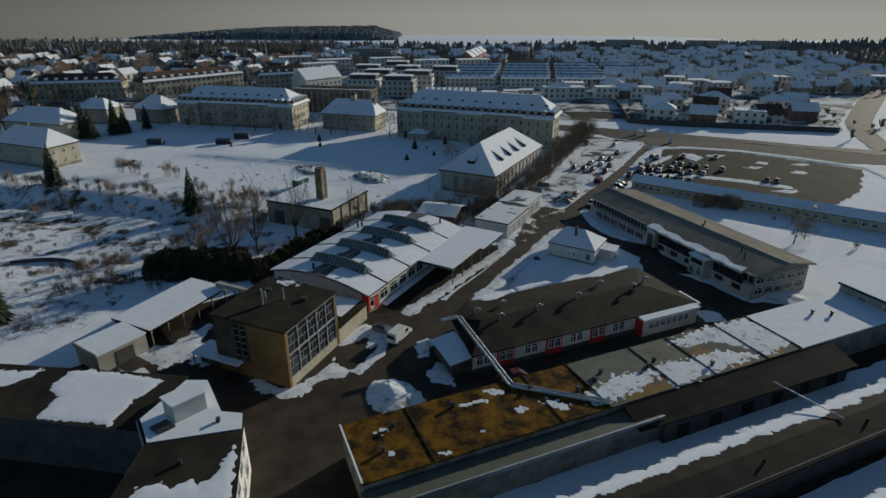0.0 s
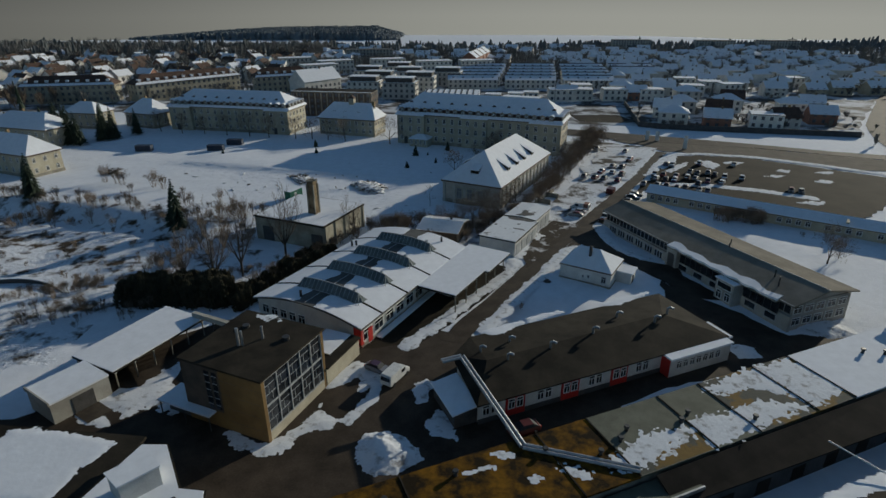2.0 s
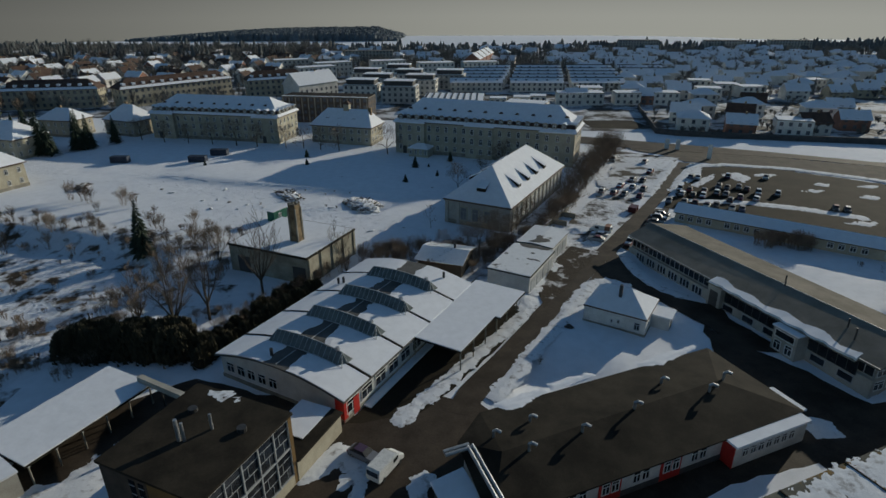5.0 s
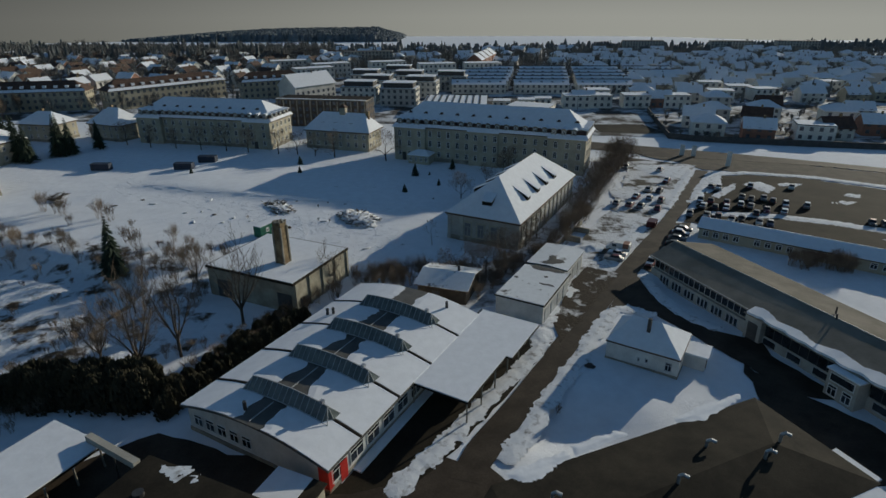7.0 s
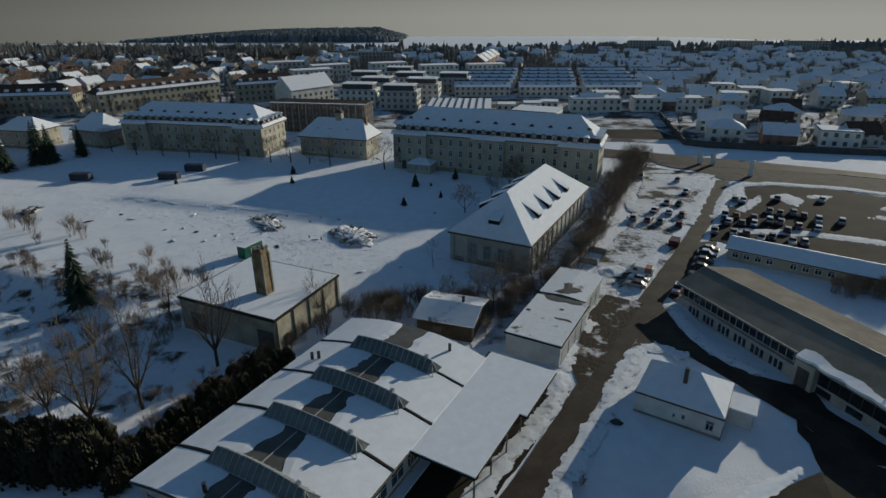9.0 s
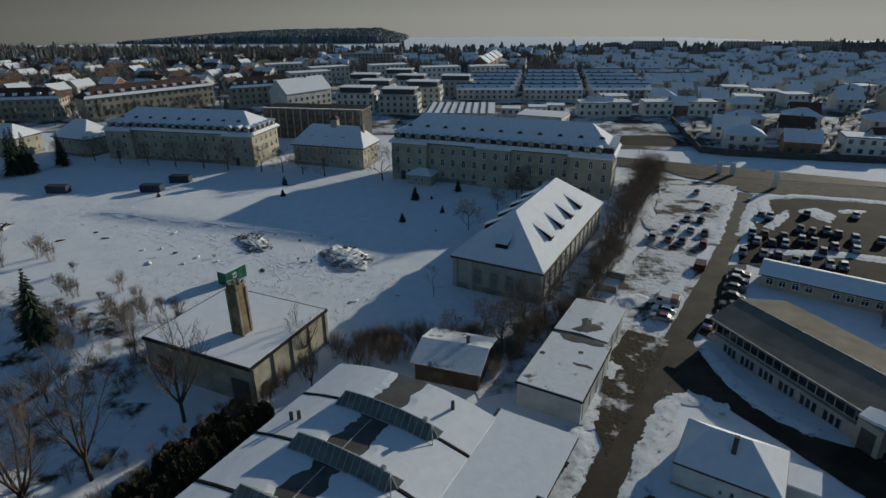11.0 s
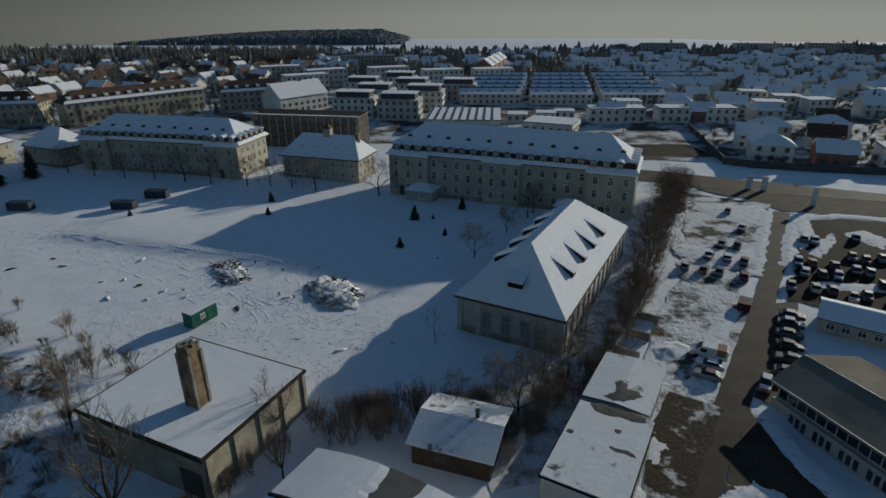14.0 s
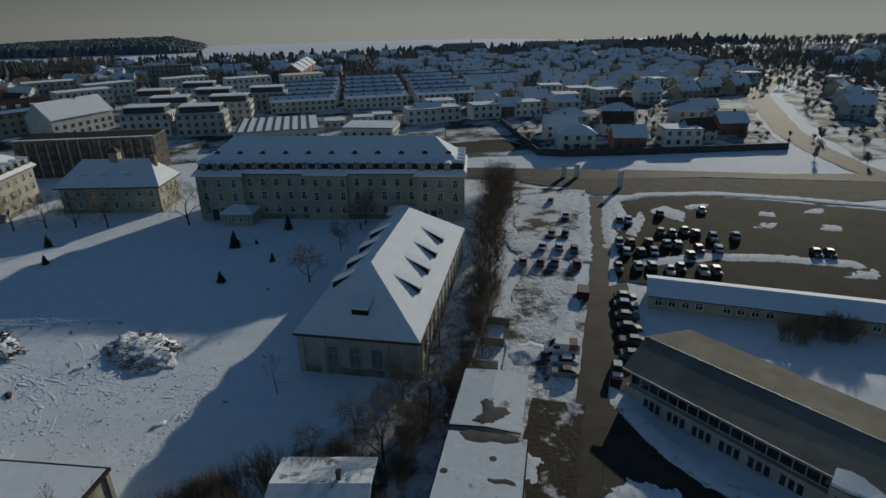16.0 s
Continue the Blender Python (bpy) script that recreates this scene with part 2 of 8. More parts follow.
def tube(bm, a, b, r0, r1, n=6):
    a, b = Vector(a), Vector(b)
    d = (b - a).normalized()
    s = d.orthogonal().normalized()
    u = d.cross(s)
    ra = [bm.verts.new(a + r0 * (math.cos(2 * math.pi * i / n) * s + math.sin(2 * math.pi * i / n) * u)) for i in range(n)]
    rb = [bm.verts.new(b + r1 * (math.cos(2 * math.pi * i / n) * s + math.sin(2 * math.pi * i / n) * u)) for i in range(n)]
    for i in range(n):
        bm.faces.new((ra[i], ra[(i + 1) % n], rb[(i + 1) % n], rb[i]))
    bm.faces.new(rb), bm.faces.new(ra[::-1])
    return bm


def hip(x0, y0, x1, y1, ez, rz, ins0, ins1, along="y"):
    """Corners and faces of a hipped roof; the ridge runs along x or y and stops short of the ends by ins0 and ins1."""
    if along == "y":
        xm = (x0 + x1) / 2
        v = [(x0, y0, ez), (x1, y0, ez), (x1, y1, ez), (x0, y1, ez), (xm, y0 + ins0, rz), (xm, y1 - ins1, rz)]
        f = [(0, 1, 4), (1, 2, 5, 4), (2, 3, 5), (3, 0, 4, 5)]
    else:
        ym = (y0 + y1) / 2
        v = [(x0, y0, ez), (x1, y0, ez), (x1, y1, ez), (x0, y1, ez), (x0 + ins0, ym, rz), (x1 - ins1, ym, rz)]
        f = [(0, 1, 5, 4), (1, 2, 5), (2, 3, 4, 5), (3, 0, 4)]
    return v, f


def raised(v, dz, grow=0.0):
    if not grow:
        return [(x, y, z + dz) for x, y, z in v]
    cx, cy = sum(p[0] for p in v) / len(v), sum(p[1] for p in v) / len(v)
    return [(x - math.copysign(grow, x - cx) if abs(x - cx) > 1 else x, y - math.copysign(grow, y - cy) if abs(y - cy) > 1 else y, z + dz) for x, y, z in v]


def lattice(bm, xs, zs, solid, y0, y1):
    """One connected plate with openings: a grid of bars, solid(i, j) telling which cells are filled."""
    at = {}

    def v(i, j, k):
        if (i, j, k) not in at:
            at[(i, j, k)] = bm.verts.new((xs[i], (y0, y1)[k], zs[j]))
        return at[(i, j, k)]

    nx, nz = len(xs) - 1, len(zs) - 1
    full = lambda i, j: 0 <= i < nx and 0 <= j < nz and solid(i, j)
    for i in range(nx):
        for j in range(nz):
            if not full(i, j):
                continue
            bm.faces.new((v(i, j, 0), v(i + 1, j, 0), v(i + 1, j + 1, 0), v(i, j + 1, 0)))
            bm.faces.new((v(i, j + 1, 1), v(i + 1, j + 1, 1), v(i + 1, j, 1), v(i, j, 1)))
            if not full(i, j - 1):
                bm.faces.new((v(i, j, 0), v(i, j, 1), v(i + 1, j, 1), v(i + 1, j, 0)))
            if not full(i, j + 1):
                bm.faces.new((v(i, j + 1, 1), v(i, j + 1, 0), v(i + 1, j + 1, 0), v(i + 1, j + 1, 1)))
            if not full(i - 1, j):
                bm.faces.new((v(i, j + 1, 0), v(i, j + 1, 1), v(i, j, 1), v(i, j, 0)))
            if not full(i + 1, j):
                bm.faces.new((v(i + 1, j, 0), v(i + 1, j, 1), v(i + 1, j + 1, 1), v(i + 1, j + 1, 0)))
    return bm


def drift(name, ring, z, h, material, parent=None, label="", category="snow", seed=0, soft=0.9, amp=0.55, scale=0.9, step=0.3, group="snow drifts", slope=None, thin=0.1):
    """Lying snow over an outline: a grid of heights that thins out to a ragged edge, with holes where it has melted."""
    xs, ys = [p[0] for p in ring], [p[1] for p in ring]
    x0, y0 = min(xs) - 1.0, min(ys) - 1.0
    nx, ny = int((max(xs) + 1.0 - x0) / step) + 2, int((max(ys) + 1.0 - y0) / step) + 2
    gx, gy = np.meshgrid(x0 + np.arange(nx) * step, y0 + np.arange(ny) * step, indexing="ij")
    dist, inside = np.full(gx.shape, 1e9), np.zeros(gx.shape, bool)
    for (xa, ya), (xb, yb) in zip(ring, ring[1:] + ring[:1]):
        ex, ey = xb - xa, yb - ya
        u = np.clip(((gx - xa) * ex + (gy - ya) * ey) / (ex * ex + ey * ey + 1e-9), 0, 1)
        dist = np.minimum(dist, np.hypot(gx - xa - u * ex, gy - ya - u * ey))
        if ya != yb:
            inside ^= ((ya > gy) != (yb > gy)) & (gx < xa + (gy - ya) / (yb - ya) * ex)
    d = np.where(inside, dist, -dist)
    bm, at = bmesh.new(), {}
    high = {}
    for i in range(nx):
        for j in range(ny):
            if d[i, j] < -0.9:
                continue
            x, y = gx[i, j], gy[i, j]
            n = noise.fractal((x * scale, y * scale, seed * 3.7), 1.0, 2.0, 3)
            fine = noise.noise((x * 2.7, y * 2.7, seed))
            ragged = n * amp * 1.8 + fine * amp * 0.8
            top = h * min(1.0, max(-1.0, d[i, j] / soft + ragged + thin)) * (0.55 + 0.45 * min(1.0, max(0.0, d[i, j] / (soft * 2.5))))
            high[(i, j)] = top + h * 0.1 * fine if top > 0 else top
    inv = parent.matrix_basis.inverted() if parent else Matrix.Identity(4)
    for (i, j) in list(high):
        cell = [(i, j), (i + 1, j), (i + 1, j + 1), (i, j + 1)]
        if all(c in high for c in cell) and max(high[c] for c in cell) > 0:
            vs = []
            for c in cell:
                if c not in at:
                    x, y = gx[c], gy[c]
                    at[c] = bm.verts.new(inv @ Vector((x, y, (slope(x, y) if slope else z) + max(high[c], -0.1))))
                vs.append(at[c])
            bm.faces.new(vs).smooth = True
    if parent:
        return part(name, bm, material, parent, label)
    return single(name, bm, material, label, category, group=group)


WINDOWS = {}


def window(parent, x, y, z, w, h, face=0, style="cross", glass=None, frame_mat=None):
    """A window set on a wall: its frame, and the pane behind. face: degrees by which it is turned from looking along -y."""
    key = (round(w, 2), round(h, 2), style, glass or GLASS, frame_mat or FRAME)
    if key not in WINDOWS:
        t, d = 0.1, 0.08
        if style == "cross":
            xs, zs = [-w / 2, -w / 2 + t, -t / 2, t / 2, w / 2 - t, w / 2], [-0.06, t * 0.6, h * 0.66, h * 0.66 + t, h - t, h]
            bm = lattice(bmesh.new(), xs, zs, lambda i, j: i in (0, 4) or j in (0, 2, 4) or (i == 2 and j < 2), -d, 0.02)
        else:
            xs, zs = [-w / 2, -w / 2 + t, w / 2 - t, w / 2], [-0.06, t * 0.6, h - t, h]
            bm = lattice(bmesh.new(), xs, zs, lambda i, j: i in (0, 2) or j in (0, 2), -d, 0.02)
        fr = bpy.data.meshes.new("window")
        bm.to_mesh(fr), bm.free()
        fr.materials.append(frame_mat or FRAME)
        bm = boxes((-w / 2 + t / 2, -0.03, 0.01, w / 2 - t / 2, 0.01, h - t / 2))
        pn = bpy.data.meshes.new("pane")
        bm.to_mesh(pn), bm.free()
        pn.materials.append(glass or GLASS)
        WINDOWS[key] = (fr, pn)
    fr, pn = WINDOWS[key]
    ob = share("window", fr, parent, pose(x, y, z, 0, 0, face))
    share("pane", pn, ob, Matrix.Identity(4))
    return ob


# ---- ground ----
def crest(x, y):
    """The land lies flat round the town and falls away behind the farthest fields."""
    d = math.hypot(x, y)
    return 0.0 if d < 1000 else -((d - 1000) ** 2) * 0.0005 if d < 1300 else -45.0 - (d - 1300) * 0.3


EDGE = [(-180, 176), (-101, 160.7), (-85.7, 156.4), (-71, 152.2), (-62.5, 147), (-54.5, 136), (-57, 118), (-63, 112), (-75, 105), (-100, 99), (-180, 84)]
BERM = ((-86.0, 202.0), (-4.0, 179.5))


def within(x, y, ring):
    """Distance to an outline, positive inside it."""
    d, ins = 1e9, False
    for (xa, ya), (xb, yb) in zip(ring, ring[1:] + ring[:1]):
        ex, ey = xb - xa, yb - ya
        u = min(1.0, max(0.0, ((x - xa) * ex + (y - ya) * ey) / (ex * ex + ey * ey)))
        d = min(d, math.hypot(x - xa - u * ex, y - ya - u * ey))
        if (ya > y) != (yb > y) and x < xa + (y - ya) / (yb - ya) * ex:
            ins = not ins
    return d if ins else -d


def ground_z(x, y):
    """Height of the land: the waste ground lies in a hollow, and a low berm crosses the field."""
    n = noise.noise((x * 0.08, y * 0.08, 0)) * 0.22 + noise.noise((x * 0.3, y * 0.3, 4)) * 0.12
    near = -180 < x < 170 and y < 300
    z = -0.06 - abs(n) * (1.0 if near else 0.3)
    if x < -50 and 80 < y < 180:
        u = min(1.0, max(0.0, (within(x, y, EDGE) + noise.noise((x * 0.1, y * 0.1, 7)) * 1.5) / 7.0))
        z -= 3.2 * u * u * (3 - 2 * u)
        if u > 0.9:
            z += noise.noise((x * 0.06, y * 0.06, 2)) * 0.7
    # made-up dip in the lot that lengthens the small house's shadow
    hollow = math.hypot((x - 16.0) / 11.0, (y - 99.5) / 9.0)
    if hollow < 1:
        z -= 1.3 * (1 - hollow * hollow) ** 2
    if 36 < x < 60 and 110 < y < 146:
        # the strip of ground along the long office drops towards its far end
        along, out = (x - 39.4) * 0.334 - (y - 144.0) * 0.943, -(x - 39.4) * 0.943 - (y - 144.0) * 0.334
        if 2.5 < along < 26 and -9 < out < 4.4:
            u = min(1.0, (4.4 - out) / 3.0) * min(1.0, (along - 2.5) / 3.0)
            z -= 1.2 * (1 - along / 26) * u * u * (3 - 2 * u)
    (xa, ya), (xb, yb) = BERM
    lx, ly = xb - xa, yb - ya
    length = math.hypot(lx, ly)
    along = ((x - xa) * lx + (y - ya) * ly) / length
    across = ((y - ya) * lx - (x - xa) * ly) / length
    if -8 < along < length + 4 and -4 < across < 34:
        ends = min(1.0, (along + 8) / 10, (length + 4 - along) / 20)
        rise = min(1.0, (across + 4) / 4.0)
        z += 0.8 * max(0.0, ends) * rise * rise * (3 - 2 * rise) * min(1.0, (34 - across) / 26)
    return z + crest(x, y)


def ground_sheet():
    def steps(lo, hi, near_lo, near_hi, fine):
        out = [near_lo + i * fine for i in range(int((near_hi - near_lo) / fine) + 1)]
        s, v = fine, near_hi
        while v < hi:
            s *= 1.22
            v += s
            out.append(v)
        s, v = fine, near_lo
        while v > lo:
            s *= 1.22
            v -= s
            out.insert(0, v)
        return out

    xs, ys = steps(-4000, 4000, -180, 170, 2.0), steps(-1500, 4600, 20, 300, 2.0)
    verts = []
    for y in ys:
        for x in xs:
            verts.append((x, y, ground_z(x, y)))
    nx = len(xs)
    faces = [(j * nx + i, j * nx + i + 1, (j + 1) * nx + i + 1, (j + 1) * nx + i) for j in range(len(ys) - 1) for i in range(nx - 1)]
    me = bpy.data.meshes.new("ground")
    me.from_pydata(verts, [], faces)
    me.materials.append(SNOW)
    me.materials.append(SNOW_SCRUB)
    scrub_ring = [(-180, 60), (-60, 84), (-62, 100), (-46, 112), (-40, 122), (-46, 142), (-52, 150), (-80, 160), (-110, 162), (-180, 180)]
    for p in me.polygons:
        p.use_smooth = True
        x, y = p.center.x, p.center.y
        if -182 < x < -38 and 58 < y < 182 and within(x, y, scrub_ring) + noise.noise((x * 0.2, y * 0.2, 3)) * 4 > 0:
            p.material_index = 1
    return tagged(new("ground", me), "snow-covered ground with tracks and bare patches", "ground", kind="structure")


ground_sheet()


from mathutils.geometry import tessellate_polygon


def flat(name, pts, z, material, label, category, wobble=0.0, fine=2.0):
    """A level area with an outline that wanders a little."""
    ring = []
    for (xa, ya), (xb, yb) in zip(pts, pts[1:] + pts[:1]):
        n = max(1, int(math.hypot(xb - xa, yb - ya) / fine)) if wobble else 1
        for i in range(n):
            u = i / n
            x, y = xa + (xb - xa) * u, ya + (yb - ya) * u
            k = 0 if i == 0 else 1
            ring.append((x + k * wobble * noise.noise((x * 0.5, y * 0.5, z * 50)), y + k * wobble * noise.noise((x * 0.5, y * 0.5, z * 50 + 9))))
    bm = bmesh.new()
    n = len(ring)
    tris = tessellate_polygon([[Vector((x, y, 0)) for x, y in ring]])
    hi = [bm.verts.new((x, y, z)) for x, y in ring]
    lo = [bm.verts.new((x, y, z - 0.06)) for x, y in ring]
    for t in tris:
        bm.faces.new([hi[i] for i in t])
    for i in range(n):
        bm.faces.new((lo[i], lo[(i + 1) % n], hi[(i + 1) % n], hi[i]))
    for f in bm.faces:
        f.normal_update()
        if f.normal.z < -0.5:
            f.normal_flip()
    return single(name, bm, material, label, category, kind="structure")


flat("yard", [(-90, 20), (90, 20), (76, 64), (70, 92), (57, 92.5), (50, 103), (47, 106), (43, 113), (41, 104), (7, 89), (4.5, 92.5), (-0.5, 94), (-12, 90), (-36, 98), (-47, 90), (-55, 73), (-75, 66), (-90, 60)], 0.03, ASPHALT, "wet dark asphalt yard between the works buildings", "yard", 0.8)
flat("road", [(-0.5, 91), (3, 90), (6, 95.1), (10.8, 102.9), (19.3, 116.7), (28, 130.8), (38.4, 146), (45.3, 157), (54, 171), (62.2, 183.8), (82, 216.5), (77.8, 218.5), (58.6, 185), (49.4, 170), (40.8, 157), (33.1, 145.2), (24.4, 131.3), (16.6, 119.5), (8.4, 105.9), (1.8, 95.8)], 0.042, ASPHALT, "wet asphalt road with snow at its edges", "road", 0.35)
flat("parking_strip", [(38.2, 145.6), (45.2, 157), (53.9, 171), (58, 171.5), (51, 158), (44, 147.5), (40.4, 142.6)], 0.034, ASPHALT, "dark wet strip where cars stand beside the road", "parking", 0.5)
flat("road_2", [(27.4, 129.6), (34.7, 127.3), (43, 113), (47, 105.6), (53, 104), (48, 115), (48.4, 119.5), (43.1, 121.9), (39.8, 124.6), (37.6, 129.2), (36.4, 135.0), (36.4, 143.5)], 0.036, ASPHALT, "wet asphalt side road beside the small house", "road", 0.5)
flat("road_3", [(40, 251), (56, 243.8), (70, 236.8), (93, 230.4), (117.4, 223.5), (142, 211.5), (165, 200), (190, 191), (190, 202), (165, 210), (142.8, 217.6), (115, 231.8), (95, 241), (76.8, 248.6), (60, 256), (40, 263)], 0.05, ASPHALT, "asphalt street crossing behind the car parks", "road", 0.4)
flat("road_4", [(159, 196), (166, 196), (172, 215), (182, 238), (196, 262), (213, 284), (262, 345), (330, 400), (420, 450), (420, 458), (325, 408), (252, 352), (204, 290), (186, 266), (172, 240), (163, 216)], 0.046, ASPHALT, "curving road leaving the town", "road", 0.4)
flat("car_park", [(56.5, 172), (64, 184), (79.5, 210.5), (90, 213), (106, 209), (124, 196), (139, 184), (122, 160), (101, 143), (92, 151), (75, 162)], 0.02, MUD, "muddy gravel car park with patches of snow", "car park", 1.2)
flat("car_park_2", [(57.5, 222), (57, 233), (60.5, 234.2), (69.5, 229.4), (80.0, 224.2), (77, 219.5), (62, 193), (52, 178), (47, 172), (41, 182), (47, 195), (53, 210)], 0.02, SNOW_PACKED, "car park of packed dirty snow", "car park", 1.2)
flat("forecourt", [(25, 131.5), (34, 146), (42, 158.5), (50.5, 171.5), (41, 180), (33, 168), (27, 155), (22, 145), (19, 134)], 0.024, SNOW_PACKED, "trodden snow beside the road", "verge", 0.8)
flat("loading_strip", [(-13, 88.5), (-4.5, 103), (5.0, 122.4), (14.0, 119.0), (15.8, 118.6), (7.0, 104.4), (-0.6, 94), (-4, 90)], 0.036, MUD, "wet muddy strip under the loading canopy", "yard", 0.5)
flat("garage_apron", [(17.0, 118.0), (25.2, 131.0), (33.4, 143.0), (27.5, 146.5), (22.4, 138.0), (17.0, 125.0)], 0.048, SLUSH, "muddy slush in front of the garages", "yard", 0.9)
flat("embankment", [(66, 237), (72, 239.6), (95, 231.6), (117, 223.1), (142, 211.1), (160, 202), (158, 188), (133, 194), (113, 206.2), (86.5, 217.4), (80, 219), (76, 227)], 0.014, EARTH, "brown verge between street and car park", "bank", 1.0)
flat("thicket_floor", [(-4, 142.0), (3.4, 139.5), (3.0, 129), (8.2, 130.5), (15, 142.5), (20, 152), (28, 166), (36, 182), (32, 184), (24, 171), (15, 157.5), (6, 149), (-4, 145.0)], 0.0, THICKET, "brown litter and thin snow under the bare shrubs", "ground", 1.6, 2.0)
flat("town_ground", [(50, 272), (84, 266), (120, 254), (170, 243), (190, 275), (250, 350), (330, 410), (420, 460), (420, 640), (-460, 640), (-460, 310), (-250, 305), (-110, 300), (-60, 300), (0, 290)], 0.0, SNOW_TOWN, "trodden snow and bare ground among the town houses", "ground", 3.0, 8.0)
flat("town_ground_2", [(176, 222), (300, 210), (700, 300), (700, 640), (430, 640), (430, 452), (340, 396), (262, 336), (218, 280), (200, 258)], 0.004, SNOW_TOWN, "trodden snow and bare gardens beyond the road", "ground", 3.0, 8.0)
flat("lot", [(62, 276), (60, 292), (84, 292), (86, 280), (80, 272)], 0.02, MUD, "bare earth lot behind the street", "lot", 0.6)


# ---- barracks and the buildings round the field ----
def shed_dormer(parent, slope, xb, xf, h, y, w, turn=0.0):
    """A dormer with a flat sloping top on a roof whose height over x is slope(x); x runs down the slope."""
    zb, zf = slope(xb), slope(xf)
    bm = bmesh.new()
    ring = [(xb, zb - 0.1), (xf, zf - 0.2), (xf, zf + h)]
    a = [bm.verts.new((x, y - w / 2, z)) for x, z in ring]
    b = [bm.verts.new((x, y + w / 2, z)) for x, z in ring]
    bm.faces.new(a), bm.faces.new(b[::-1])
    for i in range(3):
        bm.faces.new((a[i], b[i], b[(i + 1) % 3], a[(i + 1) % 3]))
    bmesh.ops.recalc_face_normals(bm, faces=bm.faces[:])
    d = part("dormer", bm, FELT, parent, "dark shed dormer under snow")
    d.matrix_basis = pose(0, 0, 0, 0, 0, turn)
    s = 1 if xf > xb else -1
    bm = sheet(bmesh.new(), [(xb - s * 0.3, y - w / 2 - 0.12, zb + 0.16), (xf + s * 0.2, y - w / 2 - 0.12, zf + h + 0.2), (xf + s * 0.2, y + w / 2 + 0.12, zf + h + 0.2), (xb - s * 0.3, y + w / 2 + 0.12, zb + 0.16)], [(0, 1, 2, 3)] if s > 0 else [(3, 2, 1, 0)], 0.18)
    part("snow_cap", bm, SNOW_ROOF, d)
    return d


def riding_hall():
    e = thing("hip_roof_hall", -1.0, 162.1, 27.0, "long grey plaster hall with a steep snow-covered hipped roof", "building")
    w, n, ez, rz, ins = 17.8, 42.3, 6.0, 13.0, 8.9
    part("wall", boxes((0.5, 0.5, -0.5, w - 0.5, n - 0.5, ez - 0.05)), GREYPLASTER, e)
    part("plinth", boxes((0.4, 0.4, -0.5, w - 0.4, n - 0.4, 0.9)), CONCRETE, e, "stained plinth")
    v, f = hip(0, 0, w, n, ez, rz, ins, ins)
    part("roof", sheet(bmesh.new(), v, f, 0.25), TILE, e)
    part("snow_cover", sheet(bmesh.new(), raised(v, 0.2, 0.1), f, 0.16), SNOW_ROOF, e, "smooth snow on the roof")
    part("cornice", boxes((0.25, 0.25, ez - 0.6, w - 0.25, n - 0.25, ez - 0.22)), GREYPLASTER, e)
    for i in range(13):
        y = 2.0 + i * 3.2
        for x0, x1 in ((w - 0.5, w - 0.28), (0.28, 0.5)):
            part("pilaster", boxes((x0, y - 0.35, 0, x1, y + 0.35, ez - 0.6)), GREYPLASTER, e)
        if i < 12:
            window(e, w - 0.46, y + 1.6, 1.6, 1.5, 2.8, 90, "plain", BOARD)
            window(e, 0.46, y + 1.6, 1.6, 1.5, 2.8, -90, "plain", BOARD)
    for x in (0.9, 4.0, 12.9, 17.0):
        part("pilaster", boxes((x - 0.4, 0.28, 0, x + 0.4, 0.5, ez - 0.6)), GREYPLASTER, e)
    for x in (5.4, 8.5, 11.6):
        window(e, x, 0.44, 1.3, 1.6, 3.0, 0, "cross", DULLPANE, GREYPLASTER)
        part("surround", boxes((x - 1.05, 0.42, 1.0, x - 0.82, 0.5, 4.55), (x + 0.82, 0.42, 1.0, x + 1.05, 0.5, 4.55), (x - 0.82, 0.42, 4.32, x + 0.82, 0.5, 4.55), (x - 1.1, 0.34, 1.0, x + 1.1, 0.5, 1.16)), CREAM, e, "pale window surround")
    half = w / 2
    right = lambda x: rz - (rz - ez) * (x - half) / half
    left = lambda x: rz - (rz - ez) * (half - x) / half
    for y in (11.2, 17.8, 24.2, 30.6):
        shed_dormer(e, right, half + 2.2, half + 6.6, 0.95, y, 1.9)
        shed_dormer(e, left, half - 2.2, half - 6.6, 0.95, y, 1.9)
    # the dormer on the end slope, built along x and turned to face the front
    front = lambda x: rz - (rz - ez) * (ins - x) / ins if x <= ins else rz
    d = shed_dormer(e, lambda x: front(-x), -5.6, -2.6 + 0.0, 1.0, 0.0, 2.3)
    d.matrix_basis = pose(half, 0, 0, 0, 0, -90)


riding_hall()


def mansard(v_rect, ez, bz, rz, inset, end):
    """Lower skirt and upper hip of a broken roof over a rectangle."""
    x0, y0, x1, y1 = v_rect
    a = [(x0, y0, ez), (x1, y0, ez), (x1, y1, ez), (x0, y1, ez)]
    b = [(x0 + inset, y0 + inset, bz), (x1 - inset, y0 + inset, bz), (x1 - inset, y1 - inset, bz), (x0 + inset, y1 - inset, bz)]
    skirt = (a + b, [(0, 1, 5, 4), (1, 2, 6, 5), (2, 3, 7, 6), (3, 0, 4, 7)])
    ym = (y0 + y1) / 2
    top = [(x, y, z) for x, y, z in b] + [(x0 + inset + end, ym, rz), (x1 - inset - end, ym, rz)]
    upper = (top, [(0, 1, 5, 4), (1, 2, 5), (2, 3, 4, 5), (3, 0, 4)])
    return skirt, upper


